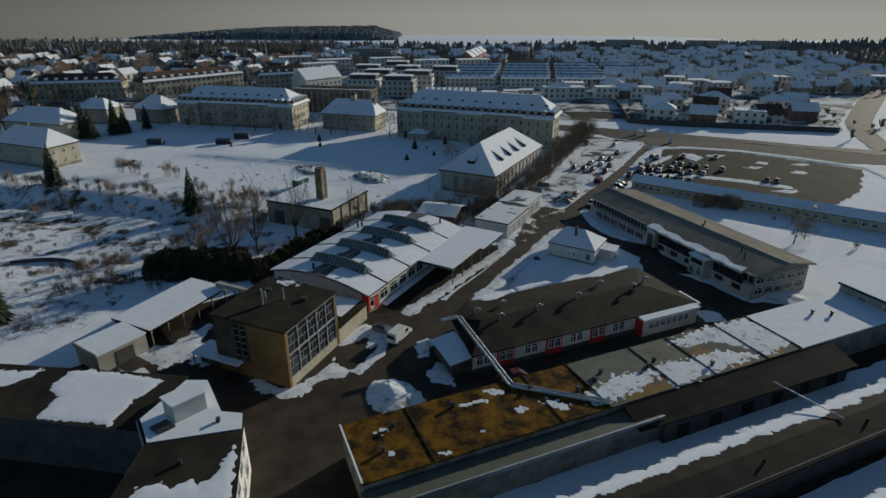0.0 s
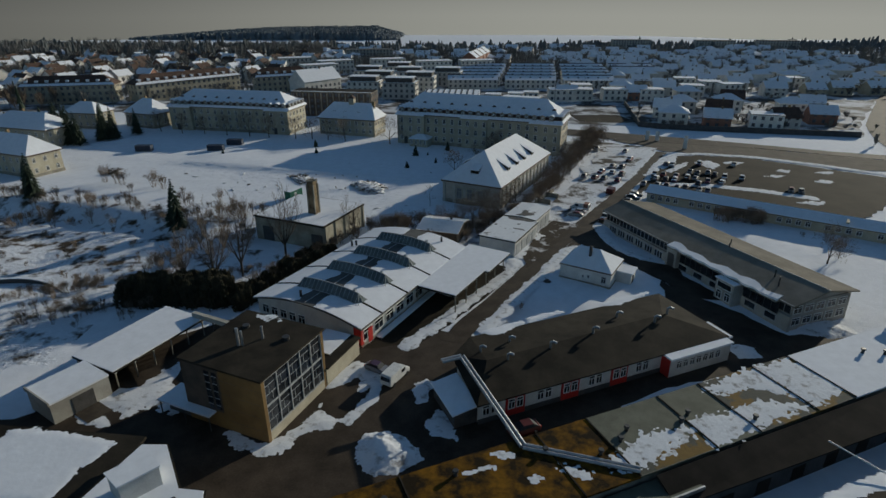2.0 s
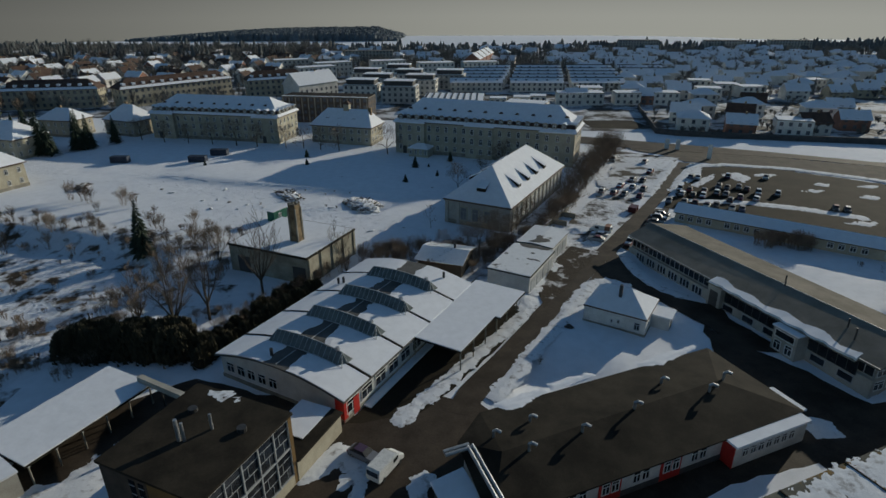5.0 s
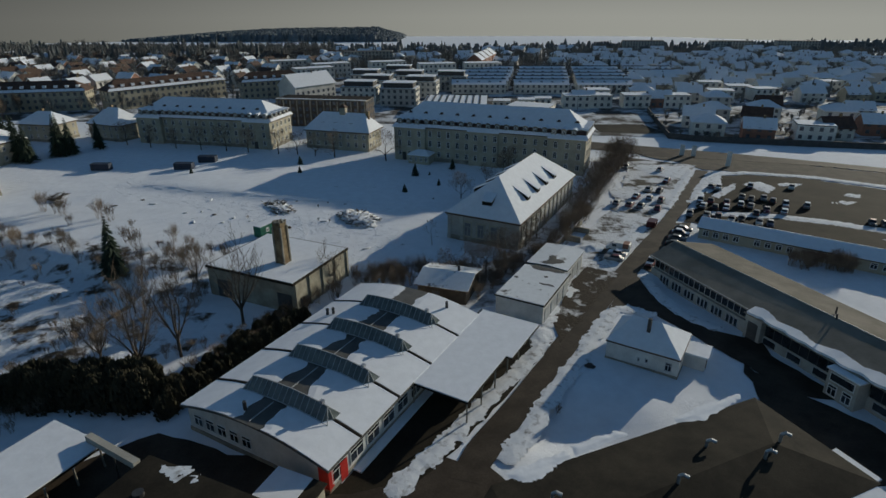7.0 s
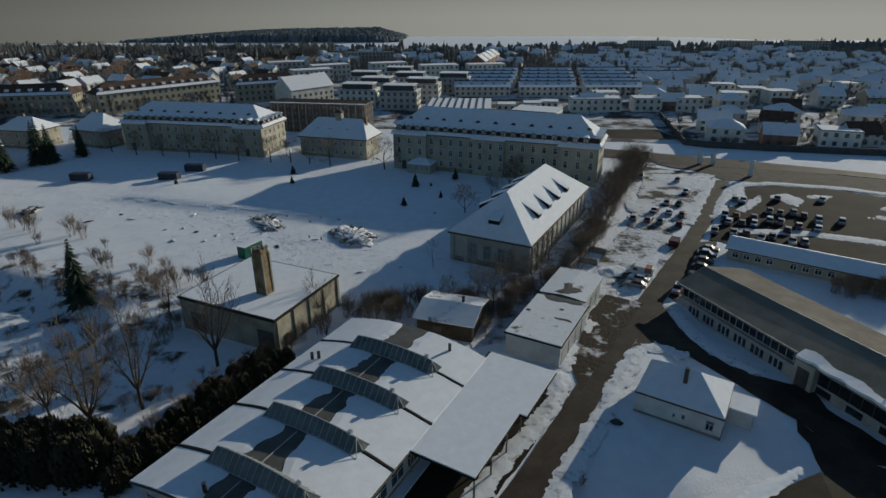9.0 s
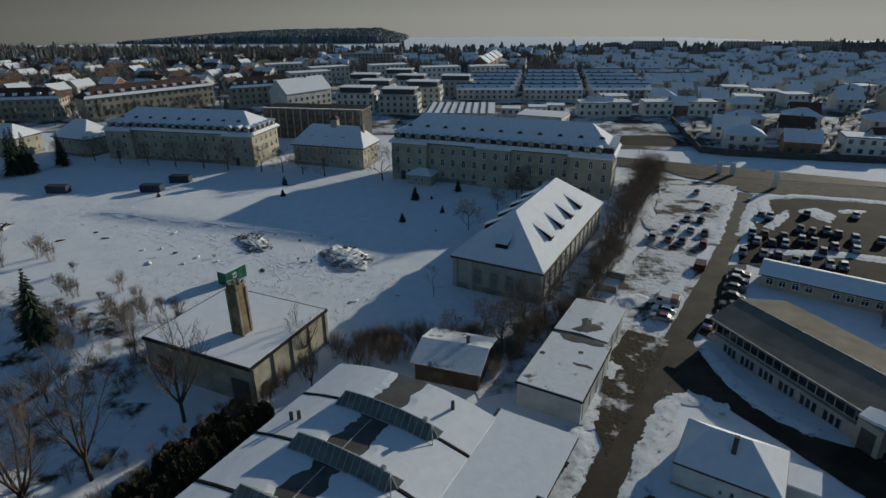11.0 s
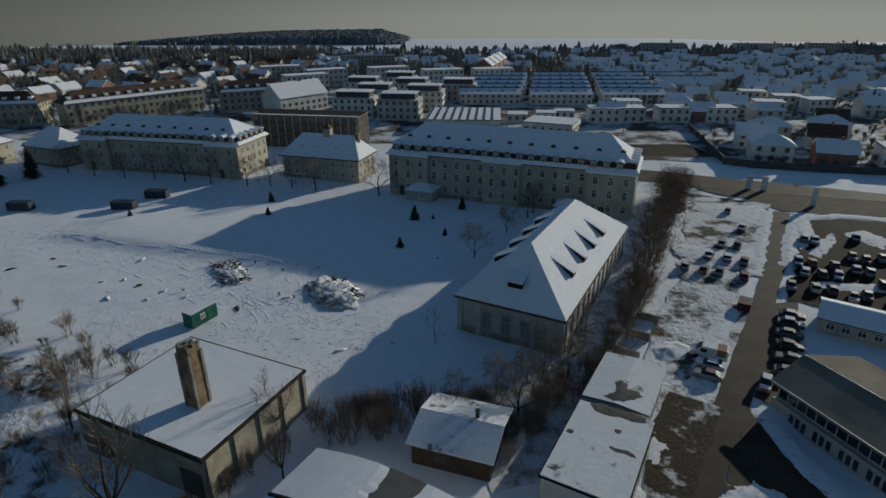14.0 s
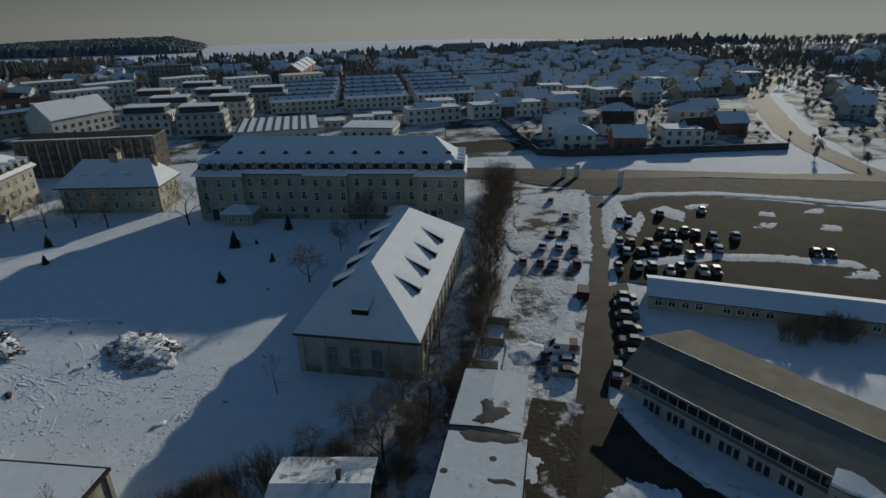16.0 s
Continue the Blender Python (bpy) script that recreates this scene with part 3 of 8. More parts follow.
def mansard_dormer(parent, x, y, z, face, wide=1.5):
    bm = boxes((-wide / 2, 0, 0, wide / 2, 2.2, 1.75))
    d = part("dormer", bm, CONCRETE, parent, "weathered dormer with a snow cap")
    d.matrix_basis = pose(x, y, z, 0, 0, face)
    arch = [(-math.cos(math.pi * i / 6) * (wide / 2 + 0.22), 1.62 + 0.55 * math.sin(math.pi * i / 6)) for i in range(7)]
    face = bmesh.new()
    rim = [face.verts.new((x0 * 0.86, y0, z0)) for y0 in (0.0, 2.2) for x0, z0 in arch]
    face.faces.new(rim[:7]), face.faces.new(rim[7:][::-1])
    for i in range(7):
        face.faces.new((rim[(i + 1) % 7], rim[i], rim[7 + i], rim[7 + (i + 1) % 7]))
    part("pediment", face, CONCRETE, d)
    bm = sheet(bmesh.new(), [(x0, -0.25, z0 + 0.12) for x0, z0 in arch] + [(x0, 2.5, z0 + 0.3) for x0, z0 in arch], [(i, i + 1, i + 8, i + 7) for i in range(6)], 0.12)
    part("snow_cap", bm, SNOW_ROOF, d)
    window(d, 0, -0.02, 0.35, 0.9, 1.2)


def barracks(x, y, heading, n, depth, wing, label, porches=(), ez=11.0, bz=13.2, rz=18.2, pitch=3.0, risalit=None):
    e = thing("barracks_building", x, y, heading, label, "building", "barracks round the field")
    part("wall", boxes((0, 0, -0.5, n, depth, ez)), CREAM, e)
    part("plinth", boxes((-0.12, -0.12, -0.5, n + 0.12, depth + 0.12, 1.1)), CONCRETE, e, "grey plinth")
    for x0 in (0, n - wing):
        part("wing", boxes((x0 - 0.25, -1.4, -0.5, x0 + wing + 0.25, 0.4, ez - 0.02)), CREAM, e)
        part("string_course", boxes((x0 - 0.35, -1.5, 3.7, x0 + wing + 0.35, 0.3, 3.95)), CREAM, e)
    part("string_course", boxes((wing + 0.3, -0.14, 3.7, n - wing - 0.3, 0.1, 3.95)), CREAM, e)
    part("cornice", boxes((-0.45, -0.45, ez - 0.35, n + 0.45, depth + 0.45, ez + 0.02)), CREAM, e)
    skirt, upper = mansard((-0.8, -0.8, n + 0.8, depth + 0.8), ez + 0.15, bz, rz, 1.7, 6.0)
    part("roof", sheet(bmesh.new(), *skirt, 0.2), TILE, e)
    foot = mansard((-0.8, -0.8, n + 0.8, depth + 0.8), ez + 0.15, ez + 1.0, rz, 0.7, 6.0)[0]
    part("snow_skirt", sheet(bmesh.new(), raised(foot[0], 0.12), foot[1], 0.1), SNOW_ROOF, e)
    part("upper_roof", sheet(bmesh.new(), *upper, 0.2), TILE, e)
    part("snow_cover", sheet(bmesh.new(), raised(upper[0], 0.14), upper[1], 0.12), SNOW_ROOF, e, "snow on the upper roof")
    for x0 in (0, n - wing):
        v = [(x0 - 0.8, -2.1, ez + 0.15), (x0 + wing + 0.8, -2.1, ez + 0.15), (x0 + wing + 0.1, -0.6, ez + 1.15), (x0 - 0.1, -0.6, ez + 1.15)]
        part("wing_roof", sheet(bmesh.new(), v, [(0, 1, 2, 3)], 0.3), SNOW_ROOF, e)
        u = [(x0 - 0.1, -0.6, ez + 0.95), (x0 + wing + 0.1, -0.6, ez + 0.95), (x0 + wing - 0.4, 1.0, bz + 0.02), (x0 + 0.4, 1.0, bz + 0.02)]
        part("wing_tiles", sheet(bmesh.new(), u, [(0, 1, 2, 3)], 0.3), TILE, e)
    if risalit:
        # shallow middle bay with its own cornice
        x0, x1 = risalit
        part("middle_bay", boxes((x0, -0.75, -0.5, x1, 0.3, ez - 0.03)), CREAM, e)
        part("bay_cornice", boxes((x0 - 0.3, -1.1, ez - 0.33, x1 + 0.3, 0.2, ez + 0.06)), CREAM, e)
        part("bay_roof", sheet(bmesh.new(), [(x0 - 0.5, -1.4, ez + 0.14), (x1 + 0.5, -1.4, ez + 0.14), (x1 + 0.1, -0.1, ez + 1.15), (x0 - 0.1, -0.1, ez + 1.15)], [(0, 1, 2, 3)], 0.25), SNOW_ROOF, e)
    rows = [(w0 * ez / 11.0, h0 * ez / 11.0) for w0, h0 in ((1.5, 1.7), (4.7, 2.0), (8.0, 1.9))]
    # windows in three rows along the front and at the ends
    k = int((n - 2 * wing) / pitch)
    for i in range(k):
        wx = wing + (n - 2 * wing) * (i + 0.5) / k
        for wz, hh in rows:
            window(e, wx, -0.77 if risalit and risalit[0] < wx < risalit[1] else -0.02, wz, 1.15, hh)
    for x0 in (0, n - wing):
        m = max(2, int(wing / 3.4))
        for i in range(m):
            for wz, hh in rows:
                window(e, x0 + wing * (i + 0.5) / m, -1.42, wz, 1.15, hh)
    m = int(depth / 2.9)
    for i in range(m):
        for wz, hh in rows:
            window(e, n + 0.02, depth * (i + 0.5) / m, wz, 1.1, hh, 90)
            window(e, -0.02, depth * (i + 0.5) / m, wz, 1.1, hh, -90)
    for i in range(int(n / 3.0)):
        wx = 1.6 + i * 3.0 + 0.3
        over = wx < wing or wx > n - wing
        mansard_dormer(e, wx, -1.0 if over else -0.15, ez + 0.65, 0)
    for i in range(int(depth / 3.0)):
        mansard_dormer(e, n + 0.15, 1.6 + i * 3.0, ez + 0.65, 90)
        mansard_dormer(e, -0.15, 1.6 + i * 3.0, ez + 0.65, -90)
    # small roof vents and the lightning rods
    for i in range(int(n / 5.5)):
        bm = bmesh.new()
        wx, wy = 4 + i * 5.5, 3.4
        wz = bz + (rz - bz) * (wy + 0.8 - 1.7) / (depth / 2 + 0.8 - 1.7)
        box(bm, wx - 0.7, wy - 0.5, wz - 0.1, wx + 0.7, wy + 0.7, wz + 0.42)
        bmesh.ops.bevel(bm, geom=[g for g in bm.edges if abs(g.verts[0].co.z - g.verts[1].co.z) < 0.01 and g.verts[0].co.z > wz], offset=0.3, segments=2, affect="EDGES")
        part("roof_vent", bm, TILE, e, "low dark eyebrow vent")
    for px, hgt in ((n * 0.47, 1.6), (n * 0.93, 4.5)):
        part("mast", tube(bmesh.new(), (px, depth / 2, rz - 0.3), (px, depth / 2, rz + hgt), 0.09, 0.05), DARKMETAL, e)
    for px, pw in porches:
        p = part("porch", boxes((px, -5.2, -0.5, px + pw, 0, 3.0)), CREAM, e)
        v, f = hip(px - 0.3, -5.5, px + pw + 0.3, 0.4, 3.0, 4.3, 2.6, 2.6, "x")
        part("porch_roof", sheet(bmesh.new(), v, f, 0.25), SNOW_ROOF, p)
        for i in range(4):
            window(p, px + pw * (i + 0.5) / 4, -5.22, 0.9, 0.8, 1.5)
    for dx in (2.6, n - wing + 3.0):
        part("door", boxes((dx, -1.52, 0, dx + 1.4, -1.36, 2.6)), DARKBASE, e, "dark wooden door")
    return e


barracks(-17.6, 234.7, 20.3, 62.5, 15.0, 10.5, "long cream barracks with dormers and a snow-covered mansard roof", ((6.4, 7.2), (45.4, 6.2)), risalit=(25.8, 35.4))
barracks(-117.2, 260.0, 12.5, 54.5, 15.5, 9.5, "cream barracks wing with dormers beside bare trees", (), 9.7, 11.8, 16.0)


def pavilion():
    e = thing("pavilion", -52.0, 250.4, 16.5, "two-storey cream pavilion with a snowy hipped roof and cupola", "building")
    n, depth, ez, rz = 24.6, 11.2, 6.6, 12.2
    part("wall", boxes((0, 0, -0.5, n, depth, ez)), CREAM, e)
    part("plinth", boxes((-0.1, -0.1, -0.5, n + 0.1, depth + 0.1, 0.9)), CONCRETE, e)
    part("bay", boxes((n - 12, -0.5, -0.5, n - 0.3, 0.2, ez - 0.02)), CREAM, e)
    v, f = hip(-0.8, -0.9, n + 0.8, depth + 0.8, ez, rz, 5.2, 4.0, "x")
    part("roof", sheet(bmesh.new(), v, f, 0.25), TILE, e)
    part("snow_cover", sheet(bmesh.new(), raised(v, 0.16, 0.08), f, 0.12), SNOW_ROOF, e)
    part("cornice", boxes((-0.5, -0.5, ez - 0.4, n + 0.5, depth + 0.5, ez - 0.05)), CREAM, e)
    for i in range(8):
        for wz, hh in ((1.3, 1.6), (4.2, 1.6)):
            x = 1.6 + i * 3.05
            window(e, x, -0.52 if x > n - 12 else -0.02, wz, 1.1, hh)
    for i in range(4):
        for wz, hh in ((1.3, 1.6), (4.2, 1.6)):
            window(e, n + 0.02, 1.6 + i * 2.7, wz, 1.1, hh, 90)
    c = part("cupola", boxes((11.6, 4.6, rz - 1.2, 13.8, 6.6, rz + 2.0)), CREAM, e, "small square roof turret")
    v, f = hip(11.3, 4.3, 14.1, 6.9, rz + 2.0, rz + 3.3, 1.3, 1.3)
    part("cap", sheet(bmesh.new(), v, f, 0.15), TILE, c)
    part("chimney", boxes((n - 3.0, 5.0, rz - 3.0, n - 1.8, 6.2, rz + 0.9)), BRICK, e)
    for x in (6.0, 11.0, 17.0):
        part("dormer", boxes((x - 0.8, 1.9, 8.4, x + 0.8, 3.6, 9.25)), TILE, e)


pavilion()


def manor(x, y, heading, n, depth, ez, rz, label, rows=2, wallmat=None):
    """A hipped house with rows of windows on three sides."""
    e = thing("house", x, y, heading, label, "house", "houses beside the field")
    part("wall", boxes((0, 0, -0.5, n, depth, ez)), wallmat or CREAM, e)
    v, f = hip(-0.6, -0.6, n + 0.6, depth + 0.6, ez, rz, min(n, depth) / 2, min(n, depth) / 2, "x" if n > depth else "y")
    part("roof", sheet(bmesh.new(), v, f, 0.25), TILE, e)
    part("snow_cover", sheet(bmesh.new(), raised(v, 0.15, 0.06), f, 0.12), SNOW_ROOF, e)
    part("plinth", boxes((-0.1, -0.1, -0.5, n + 0.1, depth + 0.1, 0.8)), CONCRETE, e)
    for r in range(rows):
        wz = 1.2 + r * (ez - 0.6) / rows
        for i in range(max(2, int(n / 3.2))):
            window(e, n * (i + 0.5) / max(2, int(n / 3.2)), -0.02, wz, 1.0, 1.5)
        for i in range(max(2, int(depth / 3.2))):
            window(e, n + 0.02, depth * (i + 0.5) / max(2, int(depth / 3.2)), wz, 1.0, 1.5, 90)
    part("chimney", boxes((n * 0.4, depth * 0.5, ez, n * 0.4 + 0.8, depth * 0.5 + 0.8, rz + 1.0)), BRICK, e)
    return e


manor(-152.9, 193.7, 22.0, 26.0, 10.8, 7.0, 12.0, "large cream house with a snowy hipped roof at the field's edge")
manor(-176.0, 231.0, 17.0, 29.5, 13.0, 7.0, 12.0, "cream house under snow behind dark spruces")
manor(-166.0, 262.5, 11.0, 16.0, 11.0, 6.5, 10.5, "small cream house with a snowy roof beside dark trees")
manor(-141.0, 266.0, 22.0, 16.5, 12.0, 6.0, 11.5, "cream gatehouse with a snow-covered roof next to the barracks")


# ---- boiler house, hut, garages ----
def boiler_house():
    e = thing("boiler_house", -43.6, 135.1, 23.5, "grey concrete boiler house with a flat snowy roof", "building")
    w, n, z = 18.9, 16.6, 5.6
    part("wall", boxes((0, 0, -0.6, w, n, z - 0.25)), BEIGE, e)
    part("parapet", boxes((-0.2, -0.2, z - 0.3, w + 0.2, 0.15, z + 0.05), (-0.2, n - 0.15, z - 0.3, w + 0.2, n + 0.2, z + 0.05), (-0.2, 0.15, z - 0.3, 0.15, n - 0.15, z + 0.05), (w - 0.15, 0.15, z - 0.3, w + 0.2, n - 0.15, z + 0.05)), FELT, e, "dark roof edge")
    part("snow_cover", boxes((0.1, 0.1, z - 0.25, w - 0.1, n - 0.1, z + 0.12)), SNOW_ROOF, e)
    for i in range(5):
        part("pier", boxes((w, 0.3 + i * 3.9, -0.5, w + 0.25, 0.8 + i * 3.9, z - 0.3)), BEIGE, e)
    for x in (2.0, 15.4):
        part("gate", boxes((x, -0.06, 0, x + 3.0, 0.1, 3.4)), DARKBASE, e, "dark steel gate")
    part("door", boxes((w + 0.02, 1.6, 0, w + 0.1, 2.6, 2.2)), DARKBASE, e)
    bm = bmesh.new()
    prism(bm, [(11.1, 5.6), (12.9, 5.6), (12.9, 7.4), (11.1, 7.4)], z, 13.4)
    for v in bm.verts:
        if v.co.z > 10:
            v.co.x = 12 + (v.co.x - 12) * 0.92
            v.co.y = 6.5 + (v.co.y - 6.5) * 0.92
    c = part("chimney", bm, BRICK, e, "tall square chimney with a crumbling top")
    for k in range(4):
        part("corner_strip", boxes((11.0 + (k % 2) * 1.7, 5.5 + (k // 2) * 1.7, z, 11.3 + (k % 2) * 1.7, 5.8 + (k // 2) * 1.7, 12.7)), CONCRETE, c)
    rnd = random.Random(4)
    bm = bmesh.new()
    for i in range(26):
        x, y = 12 + rnd.uniform(-0.85, 0.85), 6.5 + rnd.uniform(-0.85, 0.85)
        s = rnd.uniform(0.08, 0.2)
        box(bm, x - s, y - s, 13.3, x + s, y + s, 13.45 + rnd.uniform(0, 0.3))
    part("broken_cap", bm, CONCRETE, c)


boiler_house()


def garages():
    e = thing("garage", 7.8, 128.1, 28.5, "low white garage block with a flat snowy roof", "garage", "garages beside the road")
    w, n, z = 8.4, 13.4, 3.5
    part("wall", boxes((0, 0, -0.5, w, n, z - 0.2)), WHITEWALL, e)
    part("roof", boxes((-0.25, -0.25, z - 0.2, w + 0.25, n + 0.25, z)), FELT, e)
    part("snow_cover", boxes((-0.1, -0.1, z - 0.02, w + 0.1, n + 0.1, z + 0.13)), SNOW_THIN, e, "thin snow melted into holes")
    for k, ring in enumerate(([(15.6, 132.4), (16.4, 131.9), (17.2, 131.7), (18.2, 131.0), (18.0, 130.2), (16.9, 130.9), (16.0, 131.2), (15.5, 131.9)],
                              [(11.3, 134.8), (12.0, 134.9), (12.5, 134.4), (12.1, 133.9), (11.4, 134.1)],
                              [(16.7, 134.9), (17.4, 134.9), (17.7, 134.4), (17.2, 133.9), (16.7, 134.2)],
                              [(14.9, 139.3), (16.0, 139.4), (17.4, 138.7), (19.2, 137.6), (20.9, 136.6), (20.8, 135.7), (19.2, 135.9), (17.8, 136.9), (16.8, 136.8), (15.3, 138.0)])):
        drift("melt_patch", ring, z + 0.125, 0.045, DARKBASE, e, "wet roofing laid bare", seed=3 + k, soft=0.25, amp=0.35, scale=1.4, step=0.18, thin=-0.2)
    for i in range(4):
        part("garage_door", boxes((w + 0.01, 0.7 + i * 3.2, 0, w + 0.09, 3.2 + i * 3.2, 2.5)), GREYFRAME, e)
    g = thing("garage", 15.0, 141.2, 29.0, "low white garage with a slightly pitched snowy roof", "garage", "garages beside the road")
    w, n, z = 7.4, 10.2, 3.4
    part("wall", boxes((0, 0, -0.5, w, n, z)), WHITEWALL, g)
    v = [(-0.3, -0.3, z), (w + 0.3, -0.3, z), (w + 0.3, n + 0.3, z), (-0.3, n + 0.3, z), (w / 2, -0.3, z + 0.32), (w / 2, n + 0.3, z + 0.32)]
    f = [(0, 4, 5, 3), (4, 1, 2, 5)]
    part("roof", sheet(bmesh.new(), v, f, 0.15), FELT, g)
    part("snow_cover", sheet(bmesh.new(), raised(v, 0.12), f, 0.1), SNOW_THIN, g)
    on_roof = lambda x, y: z + 0.135 + 0.32 * (1 - min(1.0, abs((g.matrix_basis.inverted() @ Vector((x, y, 0))).x - w / 2) / (w / 2 + 0.3)))
    drift("melt_patch", [(17.2, 140.6), (18.0, 141.0), (18.9, 141.3), (19.2, 142.4), (19.1, 143.2), (19.9, 143.5), (20.4, 142.8), (20.2, 141.9), (21.4, 141.4), (21.6, 140.6), (20.6, 140.1), (19.2, 139.6), (18.0, 139.7)], z, 0.045, DARKBASE, g, "wet roofing laid bare", seed=6, soft=0.25, amp=0.3, scale=1.4, step=0.18, slope=on_roof)
    for y in (0.0, n - 0.2):
        prism_gable = bmesh.new()
        a = [prism_gable.verts.new((x, y + d, zz)) for d in (0, 0.2) for x, zz in ((0, z), (w, z), (w / 2, z + 0.26))]
        prism_gable.faces.new(a[:3][::-1]), prism_gable.faces.new(a[3:])
        for i in range(3):
            prism_gable.faces.new((a[i], a[(i + 1) % 3], a[3 + (i + 1) % 3], a[3 + i]))
        part("gable", prism_gable, WHITEWALL, g)
    for i in range(3):
        part("garage_door", boxes((w + 0.01, 0.6 + i * 3.2, 0, w + 0.09, 3.0 + i * 3.2, 2.4)), GREYFRAME, g)
    # open store bays with low concrete walls
    for i in range(4):
        b = thing("store_bay", 19.6 + i * 3.1, 150.2 + i * 5.2, 30.0, "low open concrete store bay edged with snow", "wall", "store bays")
        part("side_wall", boxes((0, 0, -0.3, 3.4, 0.3, 1.2)), CONCRETE, b)
        part("back_wall", boxes((-0.3, 0, -0.3, 0, 5.8, 1.2)), CONCRETE, b)
        part("snow_cap", boxes((-0.28, 0.02, 1.2, -0.02, 5.7, 1.3)), SNOW_ROOF, b)


garages()


def hut():
    e = thing("hut", -6.1, 133.2, 18.0, "small brown hut with a snowy pitched roof", "hut")
    w, n, z, r = 9.6, 9.0, 2.9, 4.1
    part("wall", boxes((0.3, 0.3, -0.5, w - 0.3, n - 0.3, z)), EARTH, e)
    v = [(-0.2, -0.3, z), (w + 0.2, -0.3, z), (w + 0.2, n * 0.5, r), (-0.2, n * 0.5, r), (w + 0.2, n + 0.3, z), (-0.2, n + 0.3, z)]
    f = [(0, 1, 2, 3), (3, 2, 4, 5)]
    part("roof", sheet(bmesh.new(), v, f, 0.15), TILE, e)
    part("snow_cover", sheet(bmesh.new(), raised(v, 0.14), f, 0.12), SNOW_THIN, e)
    bm = bmesh.new()
    for x in (0.3, w - 0.45):
        a = [bm.verts.new((x + d, y, zz)) for d in (0, 0.15) for y, zz in ((0.3, z), (n - 0.3, z), (n / 2, r - 0.15))]
        bm.faces.new(a[:3]), bm.faces.new(a[3:][::-1])
        for i in range(3):
            bm.faces.new((a[i], a[(i + 1) % 3], a[3 + (i + 1) % 3], a[3 + i]))
    part("gable", bm, EARTH, e)
    part("chimney", boxes((6.3, 5.0, r - 0.5, 6.7, 5.4, r + 0.9), (6.22, 4.92, r + 0.9, 6.78, 5.48, r + 1.0)), DARKBASE, e)
    part("window_board", boxes((3.0, 0.22, 0.9, 4.4, 0.3, 1.9)), DARKBASE, e)


hut()


# ---- workshop hall with arched roof ----
def workshop():
    e = thing("workshop_hall", -32.6, 98.7, 28.0, "white workshop hall with a snowy arched roof and skylights", "building")
    w, n, ez, rise = 22.3, 36.5, 3.8, 1.7
    arch = lambda x: ez + rise * (1 - ((x - w / 2) / (w / 2)) ** 2)
    seg = 14
    xs = [w * i / seg for i in range(seg + 1)]

    def strip(x_list, y0, y1, dz, thick, material, name, label=""):
        v, f = [], []
        for x in x_list:
            v += [(x, y0, arch(min(max(x, 0), w)) + dz), (x, y1, arch(min(max(x, 0), w)) + dz)]
        for i in range(len(x_list) - 1):
            f.append((2 * i, 2 * i + 2, 2 * i + 3, 2 * i + 1))
        return part(name, sheet(bmesh.new(), v, f, thick), material, e, label)

    part("wall", boxes((0.3, 0.3, -0.5, w - 0.3, n - 0.3, ez - 0.1)), WHITEWALL, e)
    for y0, y1 in ((0.3, 0.5), (n - 0.5, n - 0.3)):
        bm = bmesh.new()
        ring = [(0.3, ez - 0.2)] + [(w - 0.3, ez - 0.2)] + [(x, arch(x) - 0.15) for x in reversed(xs[1:-1])]
        a = [bm.verts.new((x, y0, z)) for x, z in ring]
        b = [bm.verts.new((x, y1, z)) for x, z in ring]
        bm.faces.new(a), bm.faces.new(b[::-1])
        for i in range(len(ring)):
            bm.faces.new((a[(i + 1) % len(ring)], a[i], b[i], b[(i + 1) % len(ring)]))
        part("gable", bm, WHITEWALL, e)
    strip([-0.3] + xs[1:-1] + [w + 0.3], -0.3, n + 0.3, 0.0, 0.22, HALLROOF, "roof", "weathered grey arched roof deck")
    ys = [5.6, 13.6, 21.6, 29.6]
    ends = [-0.2] + [y for c in ys for y in (c - 0.25, c + 0.25)] + [n + 0.2]
    crown0, crown1 = w * 0.425, w * 0.575

    def snow_half(y0, y1, left, seed):
        """Snow from one eave up to the ragged edge of the melted crown."""
        cols, rows = 9, max(6, int((y1 - y0) / 0.45))
        v, f = [], []
        for j in range(rows + 1):
            y = y0 + (y1 - y0) * j / rows
            # melted wider on the side below each skylight
            lower = 1 - j / rows
            step = noise.noise((y * 0.55, seed * 5.1, 0)) * 1.1 + noise.noise((y * 2.1, seed * 2.3, 4)) * 0.35
            edge = crown0 + step - 0.5 * lower if left else crown1 + step * 0.8 + 0.9 * lower * (1 if seed % 2 else 0.4)
            far = -0.2 if left else w + 0.2
            for i in range(cols + 1):
                x = far + (edge - far) * i / cols
                fall = 0.05 if i == cols else 0.16
                v.append((x, y, arch(min(max(x, 0), w)) + fall))
        for j in range(rows):
            for i in range(cols):
                q = (j * (cols + 1) + i, j * (cols + 1) + i + 1, (j + 1) * (cols + 1) + i + 1, (j + 1) * (cols + 1) + i)
                f.append(q if left else q[::-1])
        part("snow_cover", sheet(bmesh.new(), v, f, 0.12), SNOW_ROOF, e)

    for i in range(0, len(ends), 2):
        y0, y1 = ends[i], ends[i + 1]
        snow_half(y0, y1, True, i + 1)
        snow_half(y0, y1, False, i + 2 + i // 2)
    for y0 in ends[1:-1:2]:
        part("crown_rib", tube(bmesh.new(), (w * 0.5, y0 - 7.0 if y0 > 6 else 0.2, arch(w * 0.5) + 0.04), (w * 0.5, y0 - 1.3, arch(w * 0.5) + 0.04), 0.08, 0.08, 4), GREYFRAME, e)
